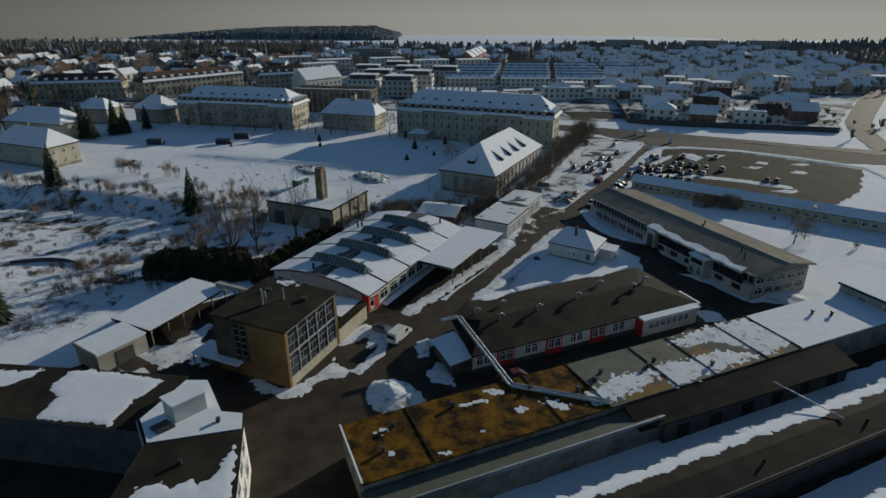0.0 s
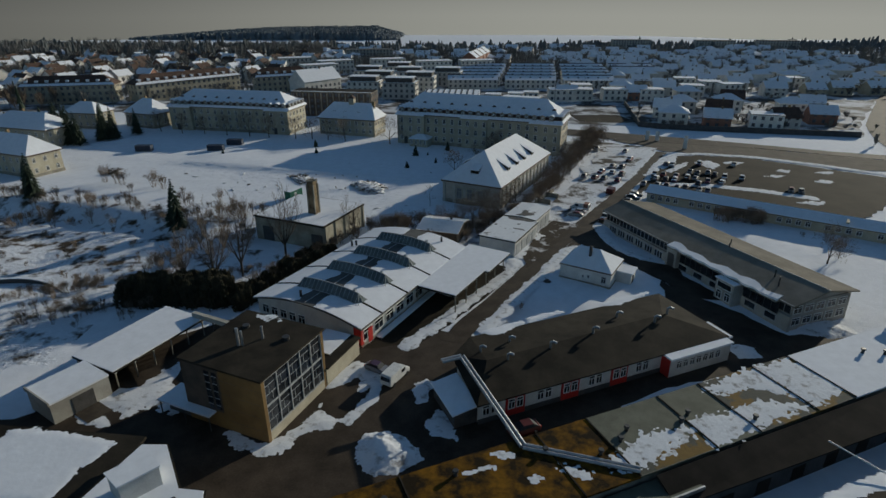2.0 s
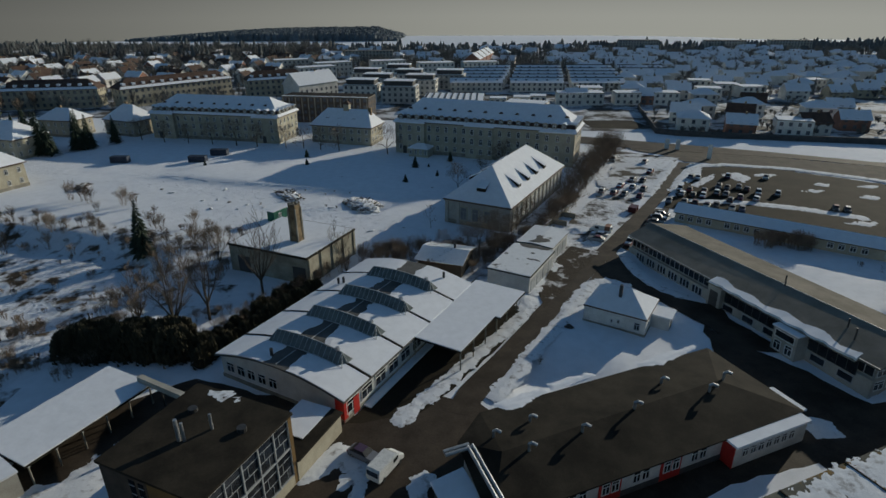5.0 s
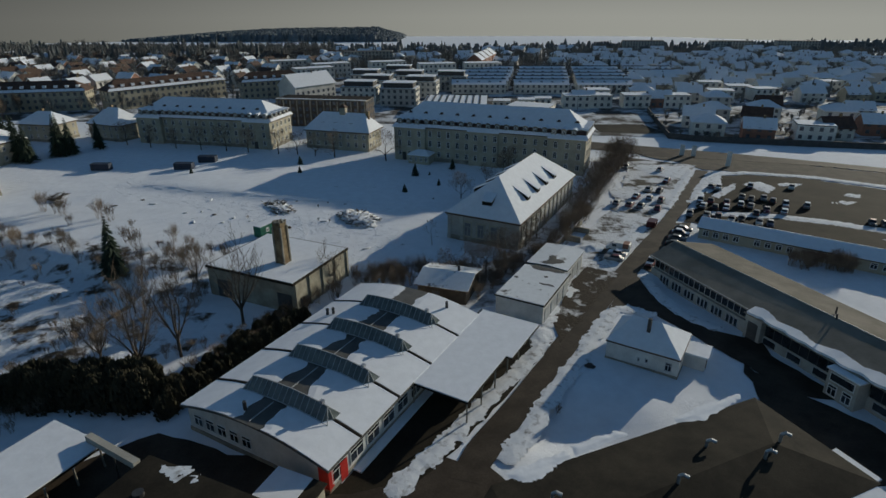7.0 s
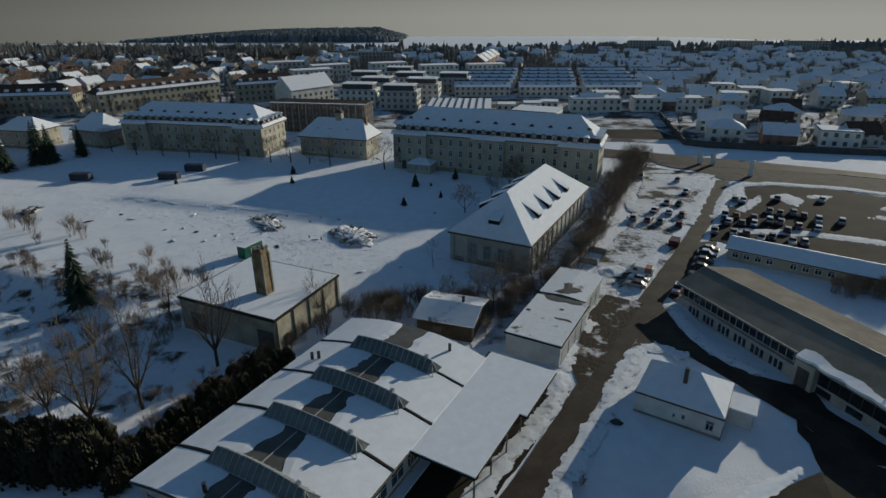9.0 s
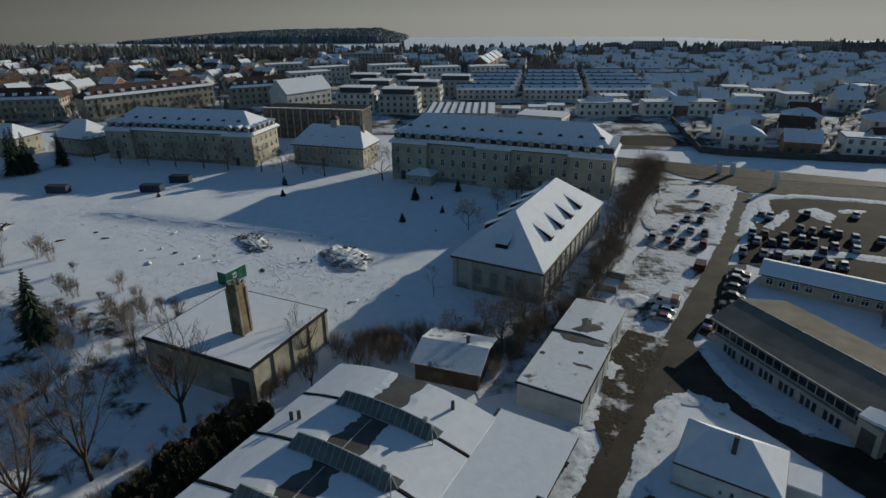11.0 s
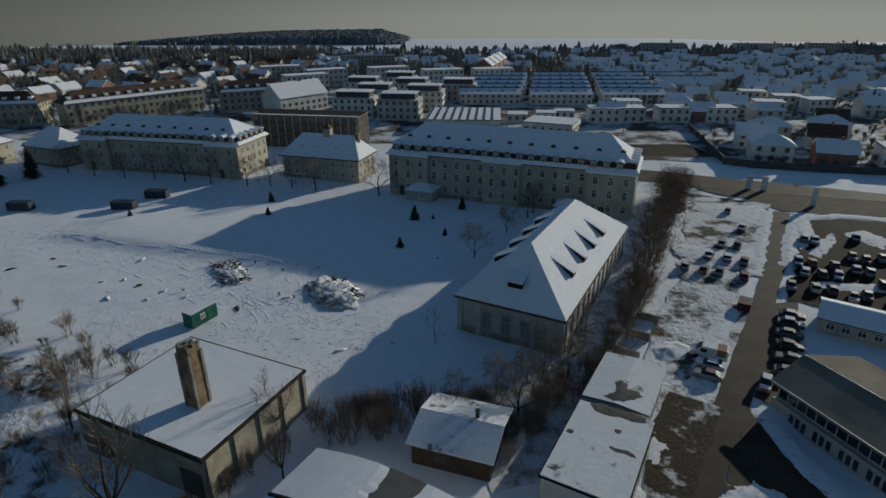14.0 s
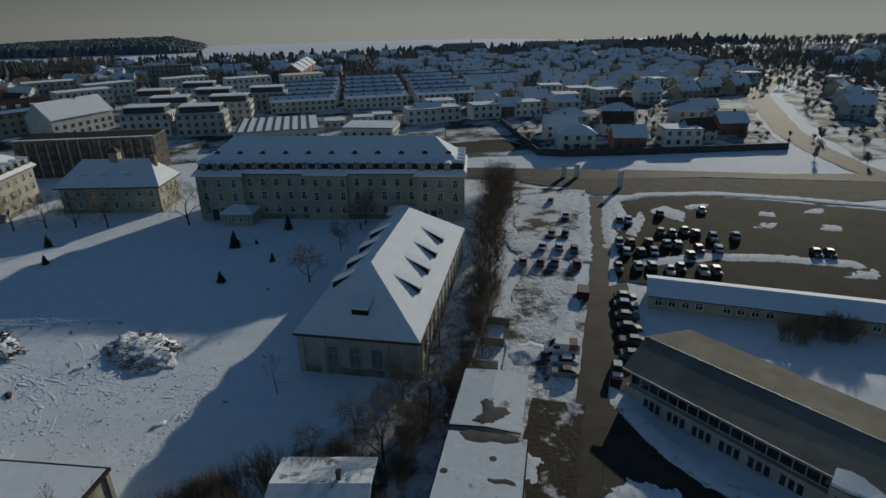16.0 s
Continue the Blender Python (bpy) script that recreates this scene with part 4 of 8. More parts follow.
    for c in ys:
        x0, x1 = w * 0.255, w * 0.845
        k = 16
        px = [x0 + (x1 - x0) * i / k for i in range(k + 1)]
        bm = bmesh.new()
        rows = []
        for i, x in enumerate(px):
            h = 1.45 if 0 < i < k else 0.0
            xx = x if 0 < i < k else x
            rows.append([bm.verts.new((xx, c - 1.25, arch(x) + 0.05)), bm.verts.new((xx, c, arch(x) + 0.05 + h)), bm.verts.new((xx, c + 1.25, arch(x) + 0.05))])
        for a, b in zip(rows, rows[1:]):
            bm.faces.new((a[0], b[0], b[1], a[1])), bm.faces.new((a[1], b[1], b[2], a[2]))
        s = part("skylight", bm, SKYGLASS, e, "ridge skylight of wired glass in a steel frame")
        bm = bmesh.new()
        for i, x in enumerate(px[1:-1]):
            for s2 in (-1, 1):
                tube(bm, (x, c + s2 * 1.27, arch(x) + 0.08), (x, c, arch(x) + 1.53), 0.05, 0.05, 4)
        for a, b in zip(px[1:-1], px[2:-1]):
            tube(bm, (a, c, arch(a) + 1.53), (b, c, arch(b) + 1.53), 0.07, 0.07, 4)
        for a, b in zip(px, px[1:]):
            tube(bm, (a, c - 1.27, arch(a) + 0.12), (b, c - 1.27, arch(b) + 0.12), 0.07, 0.07, 4)
        for xe, xi in ((px[0], px[1]), (px[-1], px[-2])):
            for s2 in (-1.25, 0, 1.25):
                tube(bm, (xe, c + s2, arch(xe) + 0.08), (xi, c, arch(xi) + 1.53), 0.05, 0.05, 4)
        part("glazing_frame", bm, GREYFRAME, s)
        part("ventilator", boxes((px[-3] - 0.2, c - 0.2, arch(px[-3]) + 1.5, px[-3] + 0.25, c + 0.25, arch(px[-3]) + 1.95)), STEEL, s)
        # upstand across the roof on either side of the skylight
        for u0, u1 in ((-0.25, x0), (x1, w + 0.25)):
            m = 5
            for j in range(m):
                a, b = u0 + (u1 - u0) * j / m, u0 + (u1 - u0) * (j + 1) / m
                part("upstand", tube(bmesh.new(), (a, c, arch(min(max(a, 0), w)) + 0.1), (b, c, arch(min(max(b, 0), w)) + 0.1), 0.17, 0.17, 4), FELTBROWN, e)
    for i in range(11):
        y = 2.0 + i * 3.25
        window(e, w - 0.28, y, 1.0, 2.5, 1.9, 90, "cross", None, FRAME)
        window(e, 0.28, y, 1.0, 2.5, 1.9, -90, "cross", None, FRAME)
    for i in range(5):
        window(e, 2.0 + i * 2.0, 0.28, 1.2, 1.5, 1.6)
    part("red_panel", boxes((w - 0.32, 0.2, -0.2, w - 0.2, 1.0, ez - 0.1), (w - 1.6, 0.2, -0.2, w - 0.34, 0.28, ez - 0.1)), REDPAINT, e, "red painted corner cladding")
    part("red_door", boxes((w - 0.28, 2.2, 0, w - 0.18, 3.4, 2.6)), REDPAINT, e)
    part("plinth", boxes((0.2, 0.2, -0.5, w - 0.2, n - 0.2, 0.5)), CONCRETE, e)
    part("lower_ledge", boxes((w - 0.25, 4.2, -0.1, w + 1.0, n - 1, 0.22)), SNOW_ROOF, e, "snow-covered ledge along the wall")
    for x, y in ((9.2, 1.5), (2.6, 24.5), (3.4, 24.9), (18.0, 34.5)):
        z = arch(x)
        part("flue", tube(bmesh.new(), (x, y, z), (x, y, z + 1.2), 0.22, 0.22, 8), DARKMETAL, e)


workshop()


def canopy(x, y, heading, w, n, z, name, label, posts_right=True, slope=0.0, step=None):
    e = thing(name, x, y, heading, label, "canopy", "open canopies")
    ring = [(0, 0), (w, 0), (w, n), (0, n)] if step is None else [(0, 0), (w, 0), (w, step), (w + 0.9, step), (w + 0.9, n), (0, n)]
    prism_roof = prism(bmesh.new(), ring, z - 0.28, [z + slope * (1 if py > 1 else 0) for _, py in ring])
    part("roof", prism_roof, FELT, e)
    part("snow_cover", prism(bmesh.new(), [(px * 0.99 + 0.05, py * 0.995 + 0.05) for px, py in ring], z - 0.02, [z + 0.15 + slope * (1 if py > 1 else 0) for _, py in ring]), SNOW_ROOF, e, "even snow on the canopy")
    for i in range(6):
        py = 0.5 + (n - 1.0) * i / 5
        for px in (0.4, w - 0.35):
            part("post", tube(bmesh.new(), (px, py, -0.3), (px, py, z - 0.2), 0.11, 0.11, 8), CONCRETE, e)
        part("beam", boxes((0.2, py - 0.12, z - 0.55, w - 0.15, py + 0.12, z - 0.27)), GREYFRAME, e)
    return e


c1 = canopy(-5.4, 103.5, 29.5, 8.6, 21.6, 3.7, "loading_canopy", "long open loading canopy with a snowy flat roof", step=11.5)
# added dark box that stands for the shadow in the gap beside the workshop
part("edge_strip", boxes((-0.36, -0.1, 3.5, -0.03, 21.7, 3.74)), DARKMETAL, c1, "dark strip painting the shaded gap between canopy and workshop")
c2 = canopy(-54.3, 81.6, 25.5, 9.0, 16.6, 3.1, "storage_canopy", "open storage canopy with snow on its sheet roof")
part("back_wall", boxes((0.1, 0.5, -0.3, 0.3, 16.2, 2.8)), EARTH, c2)
bm = boxes((0.5, 0.6, 0, 2.4, 15.5, 1.1))
part("stored_boards", bm, EARTH, c2, "brown stacked boards in the shade")


def left_shed():
    e = thing("shed", -55.8, 73.9, 32.5, "pale plaster shed with a snowy flat roof and open gate", "shed")
    w, n, z = 6.2, 7.6, 3.2
    part("wall", boxes((0, 0, -0.5, w, n, z - 0.15)), GREYPLASTER, e)
    part("snow_cover", boxes((-0.1, -0.1, z - 0.15, w + 0.1, n + 0.1, z + 0.1)), SNOW_ROOF, e)
    part("gate", boxes((w + 0.01, 2.6, 0, w + 0.08, 5.4, 2.5)), DARKBASE, e, "open gate with brown boards")
    part("parapet", boxes((-0.15, -0.2, z - 0.2, w + 0.15, 0, z + 0.35)), GREYPLASTER, e)
    part("lean_to", boxes((w + 0.1, 2.4, -0.1, w + 3.4, 5.6, 0.12)), EARTH, e)
    k = thing("conveyor", -41.0, 93.2, 0, "narrow snow-topped covered conveyor bridge", "conveyor")
    bm = bmesh.new()
    tube(bm, (0, 0, 3.6), (8.2, -5.0, 4.4), 0.55, 0.55, 4)
    part("casing", bm, GREYPLASTER, k)
    part("support", tube(bmesh.new(), (4, -2.5, -0.2), (4, -2.5, 3.6), 0.12, 0.12), DARKMETAL, k)


left_shed()


# ---- ochre office block ----
def ochre_block():
    e = thing("office_block", -33.4, 72.2, 23.0, "ochre panelled office block with a gridded glass wall", "building")
    w, n, z = 12.7, 12.7, 9.5
    part("wall", boxes((0, 0, -0.5, w - 0.25, n, z - 0.3)), YELLOWPANEL, e)
    st = part("stair_front", boxes((0.0, -0.07, 2.6, 6.1, 0.0, z - 0.3)), DARKBRICK, e, "dark brown cladding with tall window strips")
    for x in (3.9, 5.1):
        part("window_strip", boxes((x, -0.12, 3.0, x + 0.75, -0.06, z - 0.9)), GLASS, st)
        for j in range(5):
            part("glazing_bar", boxes((x, -0.15, 3.6 + j * 1.1, x + 0.75, -0.11, 3.68 + j * 1.1)), GREYFRAME, st)
    for j in range(4):
        part("panel_joint", boxes((6.15, -0.012, 1.6 + j * 2.0, w - 0.46, 0.0, 1.63 + j * 2.0)), DARKBASE, e)
    part("corner_post", boxes((w - 0.45, -0.03, -0.5, w + 0.12, 0.5, z - 0.3)), YELLOWPANEL, e)
    part("corner_post", boxes((w - 0.45, n - 0.5, -0.5, w + 0.12, n + 0.03, z - 0.3)), YELLOWPANEL, e)
    part("roof", boxes((-0.25, -0.25, z - 0.3, w + 0.25, n + 0.25, z)), FELT, e, "dark wet roofing felt")
    part("plinth_band", boxes((w - 0.2, 0.5, -0.5, w + 0.1, n - 0.5, 1.4)), CREAM, e, "pale band under the glass wall")
    part("glass_wall", boxes((w - 0.25, 0.5, 1.4, w - 0.08, n - 0.5, z - 0.45)), GLASS, e)
    bays, top = 5, z - 0.45
    mid = (1.4 + top) / 2
    for i in range(bays + 1):
        y = 0.5 + (n - 1.0) * i / bays
        part("mullion", boxes((w - 0.1, y - 0.07, 1.4, w + 0.1, y + 0.07, top)), GREYFRAME, e)
    for zz in (1.4, mid, top):
        part("transom", boxes((w - 0.1, 0.5, zz - 0.1, w + 0.08, n - 0.5, zz + 0.1)), GREYFRAME, e)
    for i in range(bays):
        y0, bay = 0.5 + (n - 1.0) * i / bays, (n - 1.0) / bays
        for base in (1.4, mid):
            hh = mid - 1.4
            for u in (0.38, 0.72):
                part("glazing_bar", boxes((w - 0.09, y0, base + hh * u - 0.02, w - 0.02, y0 + bay, base + hh * u + 0.02)), GREYFRAME, e)
            part("glazing_bar", boxes((w - 0.09, y0 + bay * 0.36 - 0.02, base + hh * 0.38, w - 0.02, y0 + bay * 0.36 + 0.02, base + hh * 0.72)), GREYFRAME, e)
            part("glazing_bar", boxes((w - 0.09, y0 + bay * 0.62 - 0.02, base, w - 0.02, y0 + bay * 0.62 + 0.02, base + hh * 0.38)), GREYFRAME, e)
    drift("melting_snow", [(-26.5, 82.5), (-24.0, 82.2), (-23.0, 81.0), (-25.6, 81.2)], z, 0.03, SNOW_PILE, e, seed=61, soft=0.7, amp=0.8, step=0.2)
    for k, (x, y, h, r) in enumerate(((5.2, 5.0, 2.6, 0.2), (5.7, 5.2, 2.2, 0.16), (7.0, 7.6, 1.9, 0.16), (10.0, 8.6, 0.5, 0.5), (3.0, 9.0, 0.4, 0.5))):
        part("flue", tube(bmesh.new(), (x, y, z - 0.1), (x, y, z + h), r, r, 10), STEEL if k < 3 else DARKMETAL, e)
    for k in range(3):
        for j in range(5):
            window(e, -0.02, 1.6 + j * 2.4, 1.3 + k * 2.7, 1.6, 1.6, -90)
    a = part("annex", boxes((w - 5.5, n, -0.5, w + 0.2, n + 8.8, 2.9)), CREAM, e, "low cream annex")
    part("annex_roof", boxes((w - 5.7, n + 0.02, 2.9, w + 0.5, n + 9.0, 3.1)), FELT, a)
    part("annex_snow", boxes((w - 5.6, n + 3.0, 3.1, w - 1.2, n + 8.9, 3.22)), SNOW_ROOF, a)
    part("porch_roof", prism(bmesh.new(), [(-4.1, -1.3), (4.7, -1.3), (4.7, -0.02), (-0.02, -0.02), (-0.02, 2.7), (-4.1, 2.7)], 2.3, 2.55), SNOW_ROOF, e, "snow-covered porch roof")
    part("porch_wall", boxes((-3.9, 0.1, -0.3, -0.03, 2.5, 2.3)), DARKBASE, e)
    for x in (-3.9, 0.2, 4.4):
        part("porch_post", boxes((x, -1.2, -0.3, x + 0.12, -1.08, 2.3)), DARKMETAL, e)


ochre_block()


# ---- long low workshop with red panels ----
def long_workshop():
    e = thing("long_workshop", 1.8, 69.1, -22.9, "low white workshop with red panels under a dark felt roof", "building")
    n, d, ez, rz = 45.7, 15.0, 3.4, 4.7
    ring = [(3.2, 0.5), (n - 0.5, 0.5), (n - 0.5, d - 0.5), (9.3, d - 0.5), (4.9, 11.0)]
    part("wall", prism(bmesh.new(), ring, -0.5, ez - 0.05), WHITEWALL, e)
    part("plinth", boxes((3.1, 0.38, -0.5, 33.8, 0.5, 0.75)), DARKBASE, e, "dark grey plinth")
    v = [(2.8, 0, ez), (n, 0, ez), (n - 0.4, d, ez + 0.2), (8.8, d, ez + 0.2), (4.2, 11.3, ez + 0.2), (7.6, 7.0, rz), (n - 6.5, 7.6, rz)]
    f = [(0, 1, 6, 5), (1, 2, 6), (2, 3, 5, 6), (3, 4, 5), (4, 0, 5)]
    part("roof", sheet(bmesh.new(), v, f, 0.22), FELT, e, "dark weathered felt roof with stains")
    # snow left along the far eave, thin and ragged
    back = e.matrix_basis.inverted()

    def on_roof(x, y):
        p = back @ Vector((x, y, 0))
        return ez + 0.2 + (rz - ez - 0.2) * min(1.0, max(0.0, (d - p.y) / 7.5)) + 0.01

    for k, ring in enumerate(([(5.8, 87.8), (12.4, 91.0), (12.8, 90.4), (10.7, 88.7), (9.1, 87.2), (7.3, 86.7)], [(13.5, 91.9), (19.2, 94.4), (19.7, 93.8), (15.6, 91.7), (13.6, 90.9)], [(26.4, 96.6), (31.8, 99.3), (36.1, 101.1), (34.9, 100.0), (32.4, 98.2), (29.6, 96.4), (26.7, 96.1)])):
        drift("snow_edge", ring, 0, 0.1, SNOW_ROOF, e, "ragged snow along the eave", seed=90 + k, soft=0.5, amp=0.35, step=0.22, slope=on_roof)
    # windows in pairs, red panels under every second pair
    for i, wx in enumerate((4.9, 8.6, 13.1, 17.2, 21.4, 25.5, 29.6)):
        red = i in (1, 3, 5)
        if red:
            part("red_panel", boxes((wx - 1.45, 0.36, 0.1, wx + 1.45, 0.47, 3.0)), REDPAINT, e)
        for k in (-0.62, 0.62):
            window(e, wx + k, 0.35 if red else 0.48, 1.25, 1.05, 1.55)
    x0 = 33.2
    ext = part("extension", boxes((x0, -1.2, -0.5, n - 0.8, 0.5, 3.05)), WHITEWALL, e, "white extension with a snow ledge")
    part("red_end", boxes((x0 - 0.08, -1.25, -0.3, x0 - 0.01, 0.5, 3.1)), REDPAINT, ext)
    part("ledge_snow", boxes((x0 - 0.15, -1.5, 3.06, n - 0.6, 0.3, 3.35)), SNOW_ROOF, ext)
    for i in range(7):
        window(ext, x0 + 1.7 + i * 1.25, -1.22, 1.3, 1.0, 1.25)
    part("end_canopy", boxes((n - 0.6, 1.0, 2.0, n + 2.2, 6.0, 2.25)), SNOW_ROOF, e)
    # porch at the road end
    p = part("porch", boxes((0.0, 1.0, -0.4, 3.3, 8.0, 2.2)), DARKBASE, e, "entrance porch with a snow-covered lean-to roof")
    part("porch_snow", sheet(bmesh.new(), [(-0.4, 0.6, 2.35), (3.5, 0.6, 3.0), (3.5, 8.2, 3.0), (-0.4, 8.2, 2.35)], [(0, 1, 2, 3)], 0.16), SNOW_ROOF, p)
    # vent pipes with bent cowls
    for x, y in ((8.0, 9.8), (10.5, 6.2), (13.2, 10.6), (17.6, 6.4), (25.6, 7.2), (32.5, 10.3), (36.6, 6.4), (40.2, 7.6)):
        z = rz - abs(y - 7.2) * 0.18
        bm = bmesh.new()
        tube(bm, (x, y, z - 0.2), (x, y, z + 0.95), 0.18, 0.18, 8)
        tube(bm, (x, y, z + 0.9), (x + 0.3, y - 0.28, z + 1.2), 0.18, 0.2, 8)
        tube(bm, (x + 0.25, y - 0.24, z + 1.17), (x + 0.62, y - 0.6, z + 1.0), 0.2, 0.22, 8)
        part("vent_pipe", bm, STEEL, e, "bent metal vent pipe")


long_workshop()


def pipe_bridge():
    e = thing("pipe_bridge", 0, 0, 0, "pair of insulated pipes carried overhead on steel posts", "pipe")
    pts = [(-0.2, 78.0, 4.9), (2.6, 79.2, 4.9), (9.0, 61.4, 5.0), (21.0, 57.9, 5.0)]
    for a, b in zip(pts, pts[1:]):
        dx, dy = b[0] - a[0], b[1] - a[1]
        s = math.hypot(dx, dy)
        nx, ny = -dy / s * 0.28, dx / s * 0.28
        for k in (-1, 1):
            part("pipe", tube(bmesh.new(), (a[0] + k * nx, a[1] + k * ny, a[2]), (b[0] + k * nx, b[1] + k * ny, b[2]), 0.2, 0.2, 8), STEEL, e)
        for i in range(1, 4):
            x, y = a[0] + dx * i / 4, a[1] + dy * i / 4
            part("bracket", boxes((x - 0.4, y - 0.08, 4.6, x + 0.4, y + 0.08, 4.8)), DARKMETAL, e)
    for x, y in ((4.6, 73.8), (8.8, 62.2), (20.8, 58.2)):
        part("post", tube(bmesh.new(), (x, y, -0.2), (x, y, 4.8), 0.12, 0.12), DARKMETAL, e)


pipe_bridge()


# ---- long flat-roofed sheds in the foreground ----
def shed_row():
    e = thing("flat_roof_shed", -8.2, 45.2, -22.9, "long flat-roofed shed with mossy felt and patchy snow", "shed")
    d, z = 9.3, 4.8
    part("wall", boxes((0, 0, -0.5, 88.0, d, z - 0.25)), CONCRETE, e)
    cuts = [(0.0, 8.0, MOSS, "roof_moss"), (8.0, 24.6, MOSS, "roof_moss"), (24.6, 31.5, MOSS, "roof_moss"), (31.5, 42.3, FELTGREEN, "roof_felt"), (42.3, 49.0, FELTGREEN, "roof_felt"), (49.0, 58.7, MOSSGREY, "roof_felt"), (58.7, 65.4, MOSSGREY, "roof_felt"), (65.4, 88.0, SNOW_ROOF, "roof_snow")]
    for x0, x1, m, name in cuts:
        part(name, boxes((x0 - 0.02 if x0 else -0.3, -0.3, z - 0.25, x1 - 0.06, d + 0.3, z)), m, e)
        part("roof_seam", boxes((x1 - 0.12, -0.28, z - 0.2, x1 + 0.04, d + 0.28, z + 0.12)), FELT, e)
    part("patchy_strip", boxes((31.6, -0.2, z - 0.02, 42.2, 2.6, z + 0.006)), MOSSGREY, e, "mossy strip along green felt")
    part("snow_edge", boxes((-0.32, -0.2, z, -0.1, d + 0.25, z + 0.1)), SNOW_ROOF, e)
    rnd = random.Random(5)
    for k, (ring, h, amp) in enumerate((
        ([(5.6, 60.5), (6.6, 60.9), (7.7, 60.2), (7.5, 59.7), (6.5, 59.8)], 0.08, 0.3),
        ([(9.3, 56.8), (10.2, 57.1), (10.4, 56.8), (9.6, 56.5)], 0.06, 0.2),
        ([(12.2, 58.9), (13.8, 58.5), (15.6, 57.6), (15.0, 57.2), (13.4, 58.0)], 0.06, 0.6),
        ([(18.1, 58.2), (18.9, 60.4), (20.8, 61.7), (23.1, 63.6), (26.2, 64.5), (29.3, 65.2), (30.0, 64.3), (26.6, 61.5), (23.1, 59.0), (20.5, 58.2)], 0.1, 0.8),
        ([(29.0, 66.3), (34.5, 67.3), (39.4, 69.8), (42.9, 69.3), (45.8, 68.8), (37.0, 64.7), (30.0, 61.0)], 0.1, 0.55),
        ([(33.0, 72.1), (38.6, 75.2), (43.7, 77.3), (43.9, 73.5), (46.4, 69.5), (42.5, 70.8), (39.7, 72.2), (35.9, 70.6)], 0.1, 0.7),
        ([(42.4, 76.7), (47.8, 78.9), (50.2, 75.5), (52.0, 71.8), (45.9, 68.5), (44.0, 73.0)], 0.1, 0.5),
        ([(-0.1, 49.4), (0.8, 49.8), (1.2, 49.4), (0.3, 49.0)], 0.06, 0.3), ([(-6.4, 49.0), (-5.4, 49.6), (-5.0, 48.9)], 0.06, 0.4), ([(3.8, 52.5), (4.8, 53.0), (5.2, 52.3)], 0.06, 0.4),
        ([(2.2, 57.6), (5.4, 58.7), (5.5, 58.4), (2.3, 57.3)], 0.05, 0.3), ([(-8.0, 52.6), (-6.8, 53.4), (-6.4, 52.8)], 0.06, 0.4))):
        drift("snow_patch", ring, z + 0.005, h * 0.4, SNOW_PILE, e, seed=30 + k, soft=0.7, amp=amp * 1.3 + 0.1, scale=1.5, step=0.2, thin=-0.22 if k > 2 else 0.1)
    for x, y in ((3.2, 3.4), (5.5, 6.8), (13.5, 7.4), (24.0, 6.6), (29.5, 4.0), (32.8, 4.8), (34.6, 6.0), (41.5, 4.6), (43.2, 5.4), (50.0, 1.6), (76.0, 6.0), (78.5, 4.5)):
        v = part("vent", tube(bmesh.new(), (x, y, z - 0.05), (x, y, z + 0.55), 0.24, 0.2, 8), DARKMETAL, e)
        part("cowl", tube(bmesh.new(), (x, y, z + 0.55), (x, y, z + 0.75), 0.36, 0.3, 8), DARKMETAL, v)
    # lower lean-to in front
    f = thing("lean_to_shed", -7.3, 42.3, -22.7, "grey felt lean-to with a sheer shaded wall", "shed")
    part("wall", boxes((0, 0, -0.5, 37.5, 2.7, 3.55)), CONCRETE, f)
    part("roof", boxes((-0.2, -0.2, 3.55, 37.7, 2.74, 3.75)), FELTGREEN, f)
    part("parapet", boxes((4.0, -0.25, 3.5, 37.7, -0.05, 4.0)), STEEL, f)
    g = thing("lean_to_shed", 28.0, 55.2, -22.7, "dark felt lean-to with boarded openings", "shed")
    part("wall", boxes((0, 0.9, -0.5, 33.8, 4.1, 3.2)), DARKBASE, g)
    part("roof", sheet(bmesh.new(), [(-4, 1.0, 3.3), (34, 0.0, 3.2), (34, 4.22, 4.62), (-4, 4.22, 4.62)], [(0, 1, 2, 3)], 0.2), FELTBROWN, g)
    for i in range(6):
        part("boarded_opening", boxes((2 + i * 5.5, 0.84, 0.3, 4.0 + i * 5.5, 0.92, 2.2)), FELTBROWN, g)
    for k, (oy, ln, ox, m) in enumerate(((-15.2, 66.0, 16.0, FELTBROWN), (-27.4, 66.0, 20.0, FELTBROWN), (-39.0, 66.0, 24.0, FELTBROWN))):
        cx, sx = math.cos(radians(22.7)), math.sin(radians(22.7))
        bx, by = -8.4 + ox * cx - oy * sx, 44.9 + ox * sx + oy * cx
        h = thing("parallel_shed", bx, by, -22.7, "dark brown felt-roofed shed in a row", "shed", "parallel sheds")
        part("wall", boxes((0.3, 0.3, -0.5, ln, 6.4, 3.4)), DARKBASE, h)
        part("roof", sheet(bmesh.new(), [(0, 0, 3.3), (ln, 0, 3.3), (ln, 3.4, 4.0), (0, 3.4, 4.0), (ln, 6.7, 3.3), (0, 6.7, 3.3)], [(0, 1, 2, 3), (3, 2, 4, 5)], 0.2), m, h)
        for i in range(3):
            x = 9 + i * 17.5
            part("vent", tube(bmesh.new(), (x, 2.0, 3.5), (x, 2.0, 4.2), 0.16, 0.16, 8), FELT, h)
        edge = lambda x, y: 3.3 + 0.03 + 0.7 / 3.3 * max(0.0, 6.7 - (-(x - bx) * sx + (y - by) * cx))
